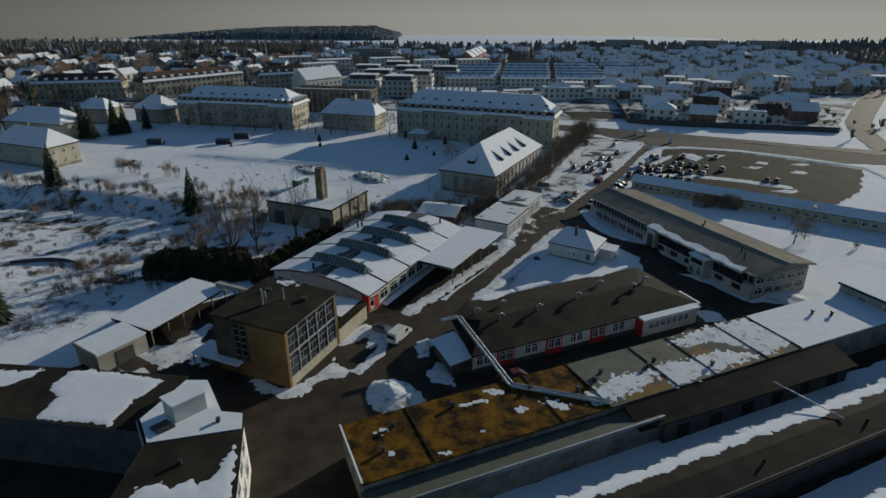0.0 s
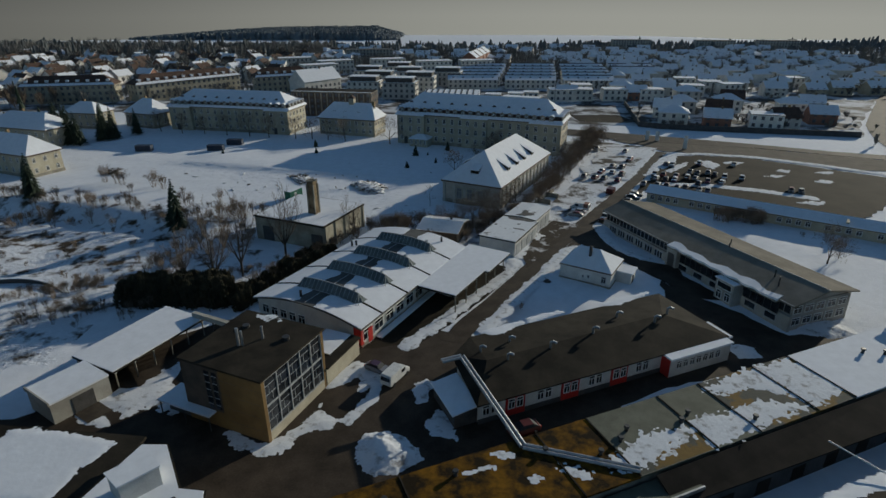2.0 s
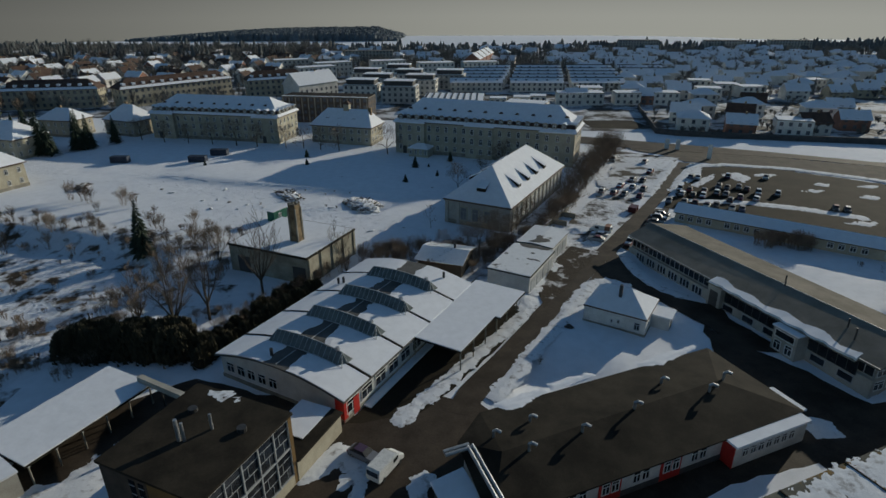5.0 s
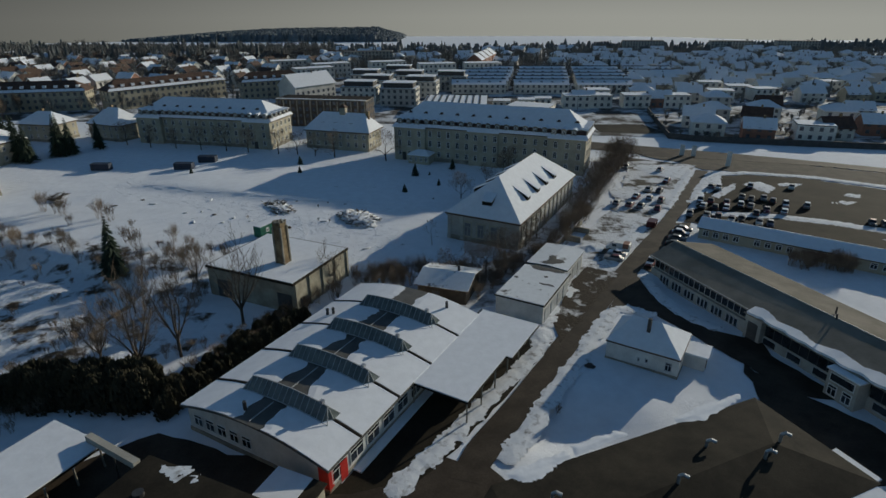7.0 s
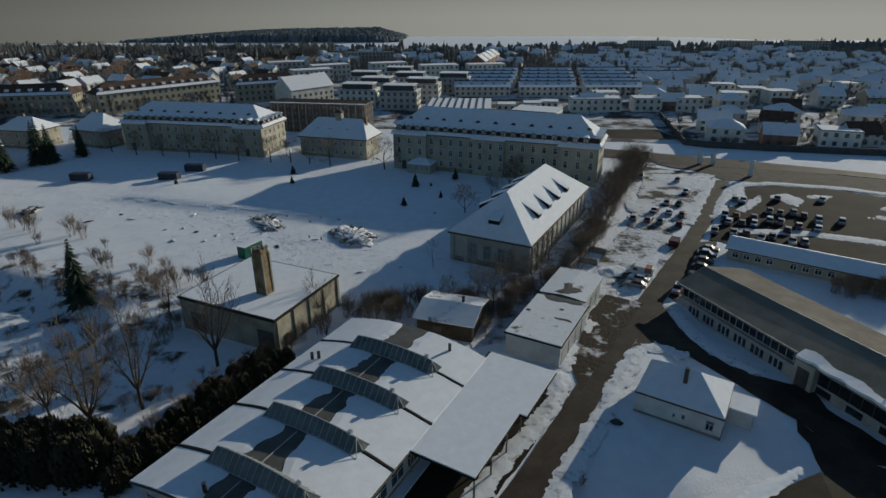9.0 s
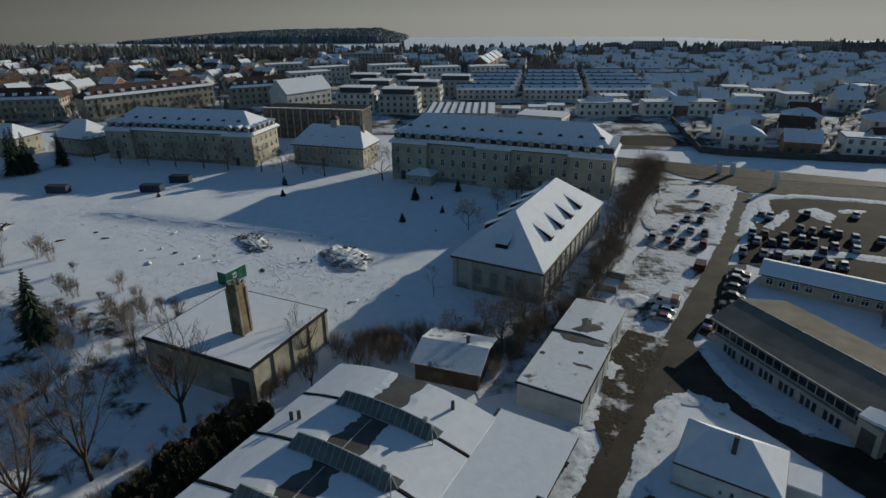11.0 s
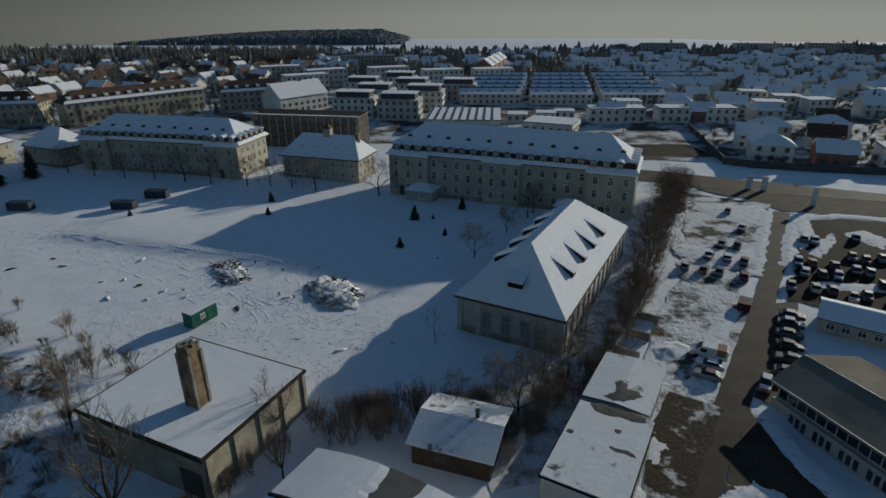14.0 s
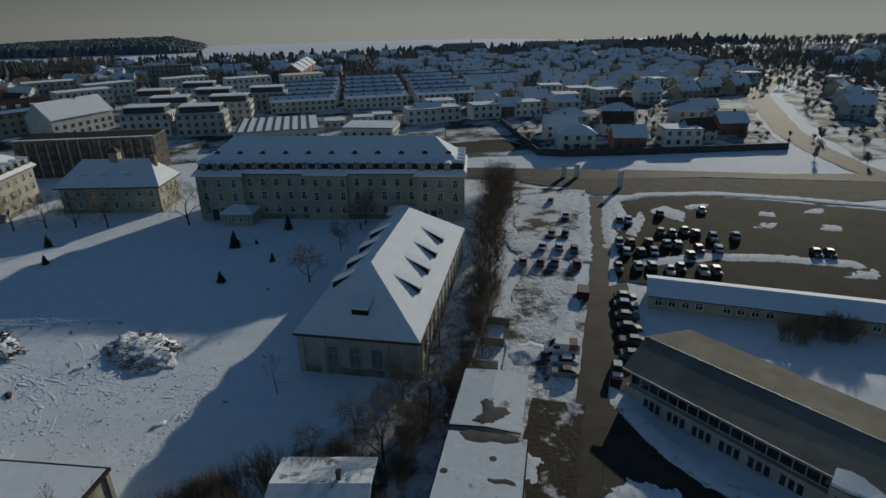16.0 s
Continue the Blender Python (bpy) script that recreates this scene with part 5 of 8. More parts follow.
        drift("eave_snow", [(bx + a * cx - b * sx, by + a * sx + b * cx) for a, b in ((0.5, 6.6), (ln - 0.5, 6.6), (ln - 0.5, 5.3), (0.5, 5.5))], 3.3, 0.06, SNOW_ROOF, h, "ragged snow along the eave", seed=150 + k, soft=0.5, amp=0.6, scale=0.5, step=0.25, slope=edge, thin=0.3)
        strip = [(bx + a * cx - b * sx, by + a * sx + b * cx) for a, b in ((-2, 6.6), (ln + 8, 6.6), (ln + 8, 12.6 if k == 0 else 11.4), (-2, 12.6 if k == 0 else 11.4))]
        flat("snow_strip", strip, 0.05 + 0.004 * k, SNOW, "strip of snow between the sheds", "snow", 0.5)
    p = thing("pole_beam", 44.4, 63.2, 0, "thin white pole leaning across the gap", "pole")
    part("pole", tube(bmesh.new(), (0, 0, 4.2), (4.7, -7.4, 4.2), 0.09, 0.09), FRAME, p)
    b = thing("end_building", 70.5, 84.0, -22.7, "two-storey grey building at the end of the sheds", "building")
    part("wall", boxes((0, -14, -0.5, 12, 4.5, 6.2)), GREYPLASTER, b)
    part("roof", boxes((-0.3, -14.3, 6.2, 12.3, 4.8, 6.5)), FELT, b)
    part("snow_cover", boxes((-0.2, -14.2, 6.5, 12.2, 4.7, 6.6)), SNOW_ROOF, b)
    for i in range(4):
        for z in (1.2, 4.0):
            window(b, -0.02, -12 + i * 4.2, z, 1.6, 1.5, -90)


shed_row()


# ---- dark works buildings in the near corner ----
def between_sheds():
    cx, sx = math.cos(radians(22.7)), math.sin(radians(22.7))
    ring = [(-8.4 + a * cx - b * sx, 44.9 + a * sx + b * cx) for a, b in ((22, 10.6), (40, 10.4), (62, 10.4), (62, 14.0), (50, 15.5), (38, 14.0), (26, 12.6))]
    flat("snow_strip", ring, 0.06, SNOW, "trodden snow between workshop and shed", "snow", 0.9)


between_sheds()


def works_corner():
    e = thing("works_building", -49.2, 52.4, 6.0, "works building with a dark roof and broad snow patches", "building")
    part("wall", prism(bmesh.new(), [(-26, 1.7), (15.5, -0.2), (15.5, 9.6), (-26, 9.6)], -0.5, 6.7), DARKBASE, e)
    part("roof", prism(bmesh.new(), [(-26.3, 1.4), (15.8, -0.5), (15.8, 9.9), (-26.3, 9.9)], 6.7, 7.0), FELT, e)
    # guttering along the front eave
    part("edge_strip", tube(bmesh.new(), (-26.3, 1.32, 6.9), (15.8, -0.58, 6.9), 0.1, 0.1, 6), DARKMETAL, e)
    drift("snow_cover", [(-48.3, 61.7), (-45.9, 61.7), (-42.3, 61.3), (-38.1, 60.4), (-35.2, 59.7), (-35.6, 58.1), (-36.2, 56.7), (-37.0, 55.8), (-37.1, 53.8), (-37.6, 52.5), (-37.3, 51.2), (-40.5, 51.8), (-43.7, 52.2), (-46.6, 52.5), (-46.5, 53.7), (-46.4, 54.9), (-46.4, 56.4), (-48.1, 57.6), (-48.6, 59.0), (-48.0, 60.7)], 7.0, 0.06, SNOW_ROOF, e, "broken sheet of snow on the roof", seed=50, soft=0.35, amp=0.6, scale=1.3, step=0.2)
    drift("snow_cover", [(-62.0, 62.0), (-51.9, 61.8), (-52.1, 60.2), (-54.4, 58.3), (-62.0, 57.0)], 7.0, 0.06, SNOW_ROOF, e, seed=51, soft=0.6, amp=0.8, step=0.25)
    k = thing("works_building", 0, 0, 0, "taller dark-roofed works block with white walls", "building")
    z = 8.4
    ring = [(-30.6, 30.0), (-16.8, 30.0), (-22.2, 51.8), (-24.8, 52.1), (-28.5, 57.9), (-31.4, 57.9), (-33.8, 50.6), (-31.1, 46.7)]
    inner = [(-24 + (x + 24) * 0.98 - 0.3, 46 + (y - 46) * 0.98) for x, y in ring]
    part("wall", prism(bmesh.new(), inner, -0.5, z - 0.2), WHITEWALL, k)
    part("roof", prism(bmesh.new(), ring, z - 0.2, z), FELT, k)
    part("snow_cover", prism(bmesh.new(), [(-30.9, 46.9), (-21.7, 49.1), (-22.4, 51.6), (-24.9, 51.9), (-28.6, 57.7), (-31.2, 57.7), (-33.4, 50.6)], z - 0.02, z + 0.1), SNOW_ROOF, k)
    drift("snow_cover", [(-29.0, 41.0), (-27.2, 41.6), (-25.6, 40.9), (-24.2, 42.0), (-23.3, 41.2), (-22.6, 42.2), (-22.0, 43.4), (-21.8, 46.6), (-21.4, 46.4), (-19.8, 40.0), (-18.3, 34.0), (-29.6, 34.0)], z, 0.05, SNOW_ROOF, k, seed=54, soft=0.3, amp=0.75, scale=1.1, step=0.2, thin=0.0)
    lan = part("roof_house", prism(bmesh.new(), [(-31.0, 51.4), (-29.1, 49.9), (-26.6, 52.4), (-28.5, 54.0)], z - 0.1, z + 2.3), WHITEWALL, k, "small white roof house")
    part("roof_house_snow", prism(bmesh.new(), [(-31.2, 51.4), (-29.1, 49.7), (-26.4, 52.4), (-28.5, 54.2)], z + 2.3, z + 2.45), SNOW_ROOF, lan)
    for i in range(6):
        u = 0.12 + i * 0.14
        x, y = inner[2][0] + (inner[1][0] - inner[2][0]) * u, inner[2][1] + (inner[1][1] - inner[2][1]) * u
        for z0 in (2.0, 5.2):
            window(k, x + 0.02, y, z0, 1.5, 1.8, 90 + 14)
    for x, y in ((-24.6, 50.2), (-26.2, 44.0)):
        part("vent", tube(bmesh.new(), (x, y, z), (x, y, z + 0.6), 0.25, 0.25, 8), DARKMETAL, k)
    part("roof_light", prism(bmesh.new(), [(-31.6, 49.0), (-30.2, 48.0), (-28.9, 49.3), (-30.3, 50.3)], z, z + 0.35), DARKMETAL, k)


works_corner()


# ---- school-like building with a long sheet roof ----
def long_office():
    e = thing("long_office", 39.4, 144.0, 70.5, "long two-storey building with a grey sheet roof", "building")
    # the ground rises along it, so that its far end stands deeper
    e.matrix_basis = pose(39.4, 144.0, -1.5, 0, -1.6, -70.5)
    n, d, ez, rz, rd = 53.4, 13.9, 4.95, 6.6, 7.2
    part("wall", boxes((0.3, 0.6, -0.5, n - 0.3, d - 0.4, ez - 0.1)), GREYPLASTER, e)
    part("lower_storey", boxes((0.1, 0.0, -0.5, n - 0.1, 0.6, 2.65)), GREYPLASTER, e)
    v = [(-0.4, -0.3, ez), (n + 0.5, -0.3, ez), (n + 0.5, rd, rz), (-1.6, rd - 1.0, rz), (n + 0.5, d + 0.4, ez + 0.5), (0.0, d + 0.4, ez + 0.5)]
    f = [(0, 1, 2, 3), (3, 2, 4, 5)]
    part("roof", sheet(bmesh.new(), v, f, 0.25), GREYROOF, e, "wet grey sheet-metal roof")
    part("roof_trim", tube(bmesh.new(), (-0.4, -0.25, ez + 0.03), (n + 0.5, -0.25, ez + 0.03), 0.07, 0.07, 4), GREYFRAME, e)
    part("roof_trim", tube(bmesh.new(), (-1.6, rd - 1.0, rz + 0.03), (n + 0.5, rd, rz + 0.03), 0.07, 0.07, 4), GREYFRAME, e)
    for x in (0.3, n - 0.5):
        bm = bmesh.new()
        a = [bm.verts.new((x + t, y, z)) for t in (0, 0.2) for y, z in ((0.6, ez - 0.15), (d - 0.4, ez + 0.2), (rd, rz - 0.25))]
        bm.faces.new(a[:3]), bm.faces.new(a[3:][::-1])
        for i in range(3):
            bm.faces.new((a[i], a[(i + 1) % 3], a[3 + (i + 1) % 3], a[3 + i]))
        part("gable", bm, GREYPLASTER, e)
    part("glazing_band", boxes((0.6, 0.48, 2.95, n - 0.5, 0.6, 4.75)), GLASS, e, "dark ribbon of upper windows")
    for i in range(41):
        x = 0.6 + (n - 1.1) * i / 40
        part("mullion", boxes((x - 0.05, 0.4, 2.95, x + 0.05, 0.49, 4.75)), GREYFRAME, e)
    for i in range(6):
        for k in range(3):
            window(e, 3.3 + i * 3.3 + k * 0.86, -0.02, 0.75, 0.8, 1.5, 0, "plain", None, GREYFRAME)
    for i in range(6):
        window(e, 28.2 + i * 4.3, -0.02, 0.7, 2.4, 1.2, 0, "plain", None, GREYFRAME)
    for i in range(5):
        window(e, n - 0.28, 1.7 + i * 2.5, 0.8, 1.9, 1.4, 90)
        window(e, n - 0.28, 1.7 + i * 2.5, 3.0, 1.9, 1.4, 90)
    # eaves canopy with melting snow, the doorway and the entrance block
    rnd = random.Random(2)
    part("ledge", boxes((23.6, -1.1, ez - 0.4, 51.0, 0.4, ez - 0.24)), CONCRETE, e)
    lower = [(51.0 - i * 0.56, -0.95 + 0.2 * math.sin(i * 0.9) + rnd.uniform(-0.12, 0.12)) for i in range(49)]
    upper = [(23.7 + i * 0.56, 0.75 + 0.35 * math.sin(i * 0.55) + 0.25 * math.sin(i * 0.21 + 1) + rnd.uniform(-0.1, 0.1)) for i in range(49)]
    bm = prism(bmesh.new(), (upper + lower)[::-1], ez - 0.24, ez + 0.12)
    for vert in bm.verts:
        if vert.co.y > 0.0 and vert.co.z > ez:
            vert.co.z = ez + 0.1 + (rz - ez) * (vert.co.y + 0.3) / rd
    bmesh.ops.triangulate(bm, faces=bm.faces[:])
    part("ledge_snow", bm, SNOW_ROOF, e, "overhanging melting snow")
    for x0, x1 in ((27.2, 39.0), (43.6, 51.0)):
        g = part("lower_glazing", boxes((x0, -0.06, 2.15, x1, 0.05, ez - 0.4)), GLASS, e, "dark glazing in the shade of the ledge")
        k = int((x1 - x0) / 1.45)
        for i in range(k + 1):
            x = x0 + (x1 - x0) * i / k
            part("glazing_bar", boxes((x - 0.04, -0.1, 2.15, x + 0.04, -0.05, ez - 0.4)), DARKMETAL, g)
    part("doorway", boxes((24.0, -0.9, -0.4, 27.0, 0.1, ez - 0.3)), GREYPLASTER, e)
    part("door", boxes((24.6, -0.96, 0.4, 26.4, -0.88, 3.6)), DARKBASE, e)
    b = part("entrance_block", boxes((39.2, -2.2, -0.4, 43.4, 0.0, 4.3)), GREYPLASTER, e)
    part("entrance_snow", boxes((39.0, -2.4, 4.3, 43.6, 0.0, 4.52)), SNOW_ROOF, b)
    window(b, 40.3, -2.22, 0.7, 1.3, 1.6)
    window(b, 42.3, -2.22, 0.7, 1.3, 1.6)
    window(b, 41.3, -2.22, 2.8, 3.4, 1.2, 0, "plain")
    for x, y in ((31.0, 8.6), (32.6, 6.6), (45.5, 4.4), (48.0, 2.6)):
        part("flue", tube(bmesh.new(), (x, y, ez), (x, y, rz + 0.8), 0.13, 0.13, 6), DARKMETAL, e)


long_office()


def long_barrack():
    e = thing("long_low_building", 55.4, 162.0, 34.3, "long single-storey building with a snowy pitched roof", "building")
    n, d, ez, rz = 84.0, 7.5, 2.5, 3.8
    part("wall", boxes((0.3, 0.3, -0.5, n, d - 0.3, ez)), CREAM, e)
    v = [(-0.2, -0.3, ez), (n, -0.3, ez), (n, d / 2, rz), (-0.2, d / 2, rz), (n, d + 0.3, ez), (-0.2, d + 0.3, ez)]
    f = [(0, 1, 2, 3), (3, 2, 4, 5)]
    part("roof", sheet(bmesh.new(), v, f, 0.15), FELT, e)
    part("snow_cover", sheet(bmesh.new(), raised(v, 0.12), f, 0.1), SNOW_ROOF, e)
    bm = bmesh.new()
    a = [bm.verts.new((0.3 + t, y, z)) for t in (0, 0.2) for y, z in ((0.3, ez), (d - 0.3, ez), (d / 2, rz - 0.15))]
    bm.faces.new(a[:3]), bm.faces.new(a[3:][::-1])
    for i in range(3):
        bm.faces.new((a[i], a[(i + 1) % 3], a[3 + (i + 1) % 3], a[3 + i]))
    part("gable", bm, CREAM, e)
    for i in range(40):
        if i % 5 != 4:
            window(e, 1.8 + i * 2.05, 0.28, 0.7, 1.2, 1.3)
    part("snow_step", boxes((46.0, -0.2, ez + 0.7, 46.6, 2.2, ez + 1.1)), CREAM, e)


long_barrack()


def small_house():
    e = thing("small_house", 22.95, 114.7, 31.5, "small pale plastered house with a snow-covered hipped roof", "house")
    w, n, ez, rz = 10.5, 8.3, 2.95, 5.7
    part("wall", boxes((0.15, 0.15, -0.8, w - 0.15, n - 0.15, ez)), WHITEWALL, e)
    v, f = hip(0, 0, w, n, ez, rz, 2.5, 3.8, "x")
    part("roof", sheet(bmesh.new(), v, f, 0.2), TILE, e)
    part("snow_cover", sheet(bmesh.new(), raised(v, 0.13, 0.06), f, 0.1), SNOW_ROOF, e)
    part("eaves_board", boxes((0.08, 0.08, ez - 0.35, w - 0.08, n - 0.08, ez - 0.2)), FRAME, e)
    part("chimney", boxes((5.0, 2.4, 4.3, 5.5, 2.9, 6.8)), DARKBASE, e, "thin dark chimney")
    window(e, 9.0, 0.13, 0.75, 0.95, 1.3, 0, "cross", None, GREYFRAME)
    window(e, 6.0, 0.13, 1.1, 0.45, 0.6, 0, "plain", None, GREYFRAME)
    window(e, 4.9, 0.13, 1.0, 0.35, 0.5, 0, "plain", None, GREYFRAME)
    window(e, w - 0.13, 2.2, 0.8, 0.9, 1.2, 90)
    a = part("annex", boxes((w - 0.16, 3.9, -0.8, w + 2.8, 7.0, 2.2)), WHITEWALL, e, "low pale annex with a snowy flat roof")
    part("annex_snow", boxes((w - 0.14, 3.6, 2.2, w + 3.1, 7.3, 2.42)), SNOW_ROOF, a)
    part("annex_door", boxes((w + 2.8, 4.6, 0, w + 2.87, 5.5, 2.0)), DARKBASE, a)
    part("plinth", boxes((0.08, 0.08, -0.8, w - 0.08, n - 0.08, 0.2)), CONCRETE, e)


small_house()


# ---- trees and shrubs ----
def limb(bm_thick, bm_thin, a, d, length, r, depth, rnd, spread):
    """Grows one limb in a few bends and forks from it."""
    p, way = Vector(a), Vector(d).normalized()
    steps = 3 if depth > 1 else 2
    for s in range(steps):
        q = p + way * (length / steps)
        r2 = max(r * (0.82 if depth else 0.5), 0.012)
        tube(bm_thick if depth >= 3 else bm_thin, p, q, r, r2, 5 if depth >= 3 else 3)
        p, r = q, r2
        way = (way + Vector((rnd.uniform(-1, 1), rnd.uniform(-1, 1), rnd.uniform(-0.2, 0.6))) * 0.2).normalized()
        if depth and s:
            for k in range(2 if depth > 1 else 3):
                side = way.orthogonal()
                side.rotate(Matrix.Rotation(rnd.uniform(0, 6.28), 3, way))
                w2 = (way * (1 - spread) + side * spread + Vector((0, 0, 0.18))).normalized()
                limb(bm_thick, bm_thin, p, w2, length * rnd.uniform(0.55, 0.8), r * 0.6, depth - 1, rnd, spread)


def bare_tree(seed, h, r, depth, spread, label, stems=1, low=0.3):
    rnd = random.Random(seed)
    e = new("bare_tree")
    tagged(e, label, "tree", "bare trees")
    a, b = bmesh.new(), bmesh.new()
    for s in range(stems):
        lean = Vector((rnd.uniform(-0.2, 0.2), rnd.uniform(-0.2, 0.2), 1)) if stems > 1 else Vector((0.03, 0.02, 1))
        base = Vector((rnd.uniform(-0.4, 0.4), rnd.uniform(-0.4, 0.4), -0.4)) if stems > 1 else Vector((0, 0, -0.4))
        top = base + lean * h * low
        tube(a, base, top, r, r * 0.8, 7)
        limb(a, b, top, lean, h * 0.4, r * 0.75, depth, rnd, spread)
        for k in range(2):
            side = Vector((math.cos(k * 3 + seed), math.sin(k * 3 + seed), 0.9))
            limb(a, b, top * (0.9 - 0.15 * k), side, h * 0.34, r * 0.5, depth - 1, rnd, spread)
    part("trunk", a, BARK, e)
    part("crown", b, TWIG, e, "fine leafless twigs")
    return e


def tall_tree(seed, h, r, forks, label):
    """A slender tree whose trunk forks low into steep stems, each with rising side branches."""
    rnd = random.Random(seed)
    e = new("bare_tree")
    tagged(e, label, "tree", "bare trees")
    a, b = bmesh.new(), bmesh.new()
    top = Vector((0.1, 0.05, h * 0.17))
    tube(a, (0, 0, -0.4), top, r, r * 0.85, 8)
    for s in range(forks):
        ang = 6.283 * (s + rnd.uniform(-0.3, 0.3)) / forks
        lean = rnd.uniform(0.35, 0.75) if s else 0.08
        way = Vector((math.cos(ang) * lean, math.sin(ang) * lean, 1)).normalized()
        p, rr, reach = top.copy(), r * (0.7 if s else 0.8), h * (rnd.uniform(0.58, 0.72) if s else 0.82)
        steps = 13
        for i in range(steps):
            q = p + way * (reach / steps)
            r2 = max(0.02, rr * 0.86)
            tube(a, p, q, rr, r2, 5)
            p, rr = q, r2
            way = (way + Vector((rnd.uniform(-0.12, 0.12), rnd.uniform(-0.12, 0.12), 0.07))).normalized()
            if i < 2:
                continue
            for k in range(2):
                side = rnd.uniform(0, 6.283)
                w = (way + Vector((math.cos(side), math.sin(side), 0.1)) * rnd.uniform(0.6, 0.95)).normalized()
                l = h * rnd.uniform(0.12, 0.22) * (1.15 - 0.6 * i / steps)
                m = p + w * l * 0.5
                w2 = (w + Vector((0, 0, 0.3))).normalized()
                tip = m + w2 * l * 0.6
                tube(b, p, m, max(0.022, rr * 0.5), 0.02, 3)
                tube(b, m, tip, 0.02, 0.01, 3)
                for j in range(8):
                    u = rnd.uniform(0.2, 1.0)
                    o = p + (m - p) * u * 2 if u < 0.5 else m + (tip - m) * (u * 2 - 1)
                    w3 = (w2 + Vector((rnd.uniform(-1, 1), rnd.uniform(-1, 1), rnd.uniform(-0.1, 0.7))) * 0.7).normalized()
                    tube(b, o, o + w3 * l * rnd.uniform(0.25, 0.5), 0.014, 0.008, 3)
    part("trunk", a, BARK, e)
    part("crown", b, TWIG, e, "fine leafless twigs")
    return e


def bush(seed, h, n, label):
    rnd = random.Random(seed)
    bm = bmesh.new()
    for i in range(n):
        ang, tilt = rnd.uniform(0, 6.28), rnd.uniform(0.05, 0.5)
        d = Vector((math.cos(ang) * tilt, math.sin(ang) * tilt, 1)).normalized()
        a = Vector((rnd.uniform(-0.5, 0.5), rnd.uniform(-0.5, 0.5), -0.2))
        l = h * rnd.uniform(0.6, 1.0)
        m = a + d * l * 0.5
        tube(bm, a, m, 0.022, 0.016, 3)
        for k in range(5):
            w = (d + Vector((rnd.uniform(-1, 1), rnd.uniform(-1, 1), rnd.uniform(-0.2, 0.6))) * 0.5).normalized()
            q = m + w * l * rnd.uniform(0.3, 0.55)
            tube(bm, m, q, 0.014, 0.009, 3)
            for j in range(3):
                w2 = (w + Vector((rnd.uniform(-1, 1), rnd.uniform(-1, 1), rnd.uniform(-0.3, 0.5))) * 0.6).normalized()
                tube(bm, m + (q - m) * 0.6, m + (q - m) * 0.6 + w2 * l * 0.28, 0.009, 0.006, 3)
    return single("bush", bm, TWIG, label, "bush", group="leafless bushes")


def spruce(seed, h, r, label, snowy=False):
    rnd = random.Random(seed)
    e = new("spruce_tree")
    tagged(e, label, "tree", "evergreen trees")
    part("trunk", tube(bmesh.new(), (0, 0, -0.4), (0, 0, h * 0.97), 0.03 * h * 0.6, 0.02, 7), BARK, e)
    bm = bmesh.new()
    layers = int(h * 1.7) + 4
    for i in range(layers):
        u = i / layers
        z = h * (0.08 + 0.9 * u)
        reach = r * (1 - u) ** 0.85 + 0.12
        n = max(5, int(11 * (1 - u) + 4))
        for k in range(n):
            ang = 6.283 * (k + rnd.random()) / n
            l = reach * rnd.uniform(0.7, 1.12)
            c, s = math.cos(ang), math.sin(ang)
            droop = -0.28 * l + rnd.uniform(-0.1, 0.1)
            wd = 0.16 * l + 0.12
            root = bm.verts.new((0, 0, z + 0.15))
            m1 = bm.verts.new((c * l * 0.55 - s * wd, s * l * 0.55 + c * wd, z + droop * 0.45))
            m2 = bm.verts.new((c * l * 0.55 + s * wd, s * l * 0.55 - c * wd, z + droop * 0.45))
            m3 = bm.verts.new((c * l * 0.5, s * l * 0.5, z + droop * 0.3 + 0.22))
            tip = bm.verts.new((c * l, s * l, z + droop))
            for f in ((root, m1, m3), (root, m3, m2), (m1, tip, m3), (m3, tip, m2), (root, m2, m1), (m1, m2, tip)):
                bm.faces.new(f)
    part("crown", bm, NEEDLE, e)
    return e


def thuja(seed, h, r, label):
    rnd = random.Random(seed)
    bm = bmesh.new()
    for i in range(620):
        u = rnd.random() ** 0.85
        ang = rnd.uniform(0, 6.283)
        rr = r * (1 - u ** 2.2) ** 0.5 * rnd.uniform(0.72, 1.1) * (1 + 0.12 * math.sin(ang * 3 + seed + u * 5)) + 0.05
        p = Vector((math.cos(ang) * rr, math.sin(ang) * rr, h * u))
        s = rnd.uniform(0.14, 0.36)
        out = Vector((math.cos(ang), math.sin(ang), 0.5)).normalized()
        side = out.cross(Vector((0, 0, 1))).normalized()
        side.rotate(Matrix.Rotation(rnd.uniform(-0.7, 0.7), 3, out))
        up = Vector((rnd.uniform(-0.3, 0.3), rnd.uniform(-0.3, 0.3), 1)).normalized()
        v = [bm.verts.new(p + q) for q in (-side * s * 0.7 - up * s * 0.8 - out * 0.2, side * s * 0.7 - up * s * 0.8 - out * 0.2, up * s * 1.6 + out * 0.1, out * s * 0.7 - up * 0.15)]
        for f in ((0, 1, 3), (1, 2, 3), (2, 0, 3), (0, 2, 1)):
            bm.faces.new([v[j] for j in f])
    tube(bm, (0, 0, -0.3), (0, 0, h * 0.8), r * 0.75, r * 0.3, 9)
    return single("evergreen_shrub", bm, HEDGE, label, "shrub", group="evergreen hedge")


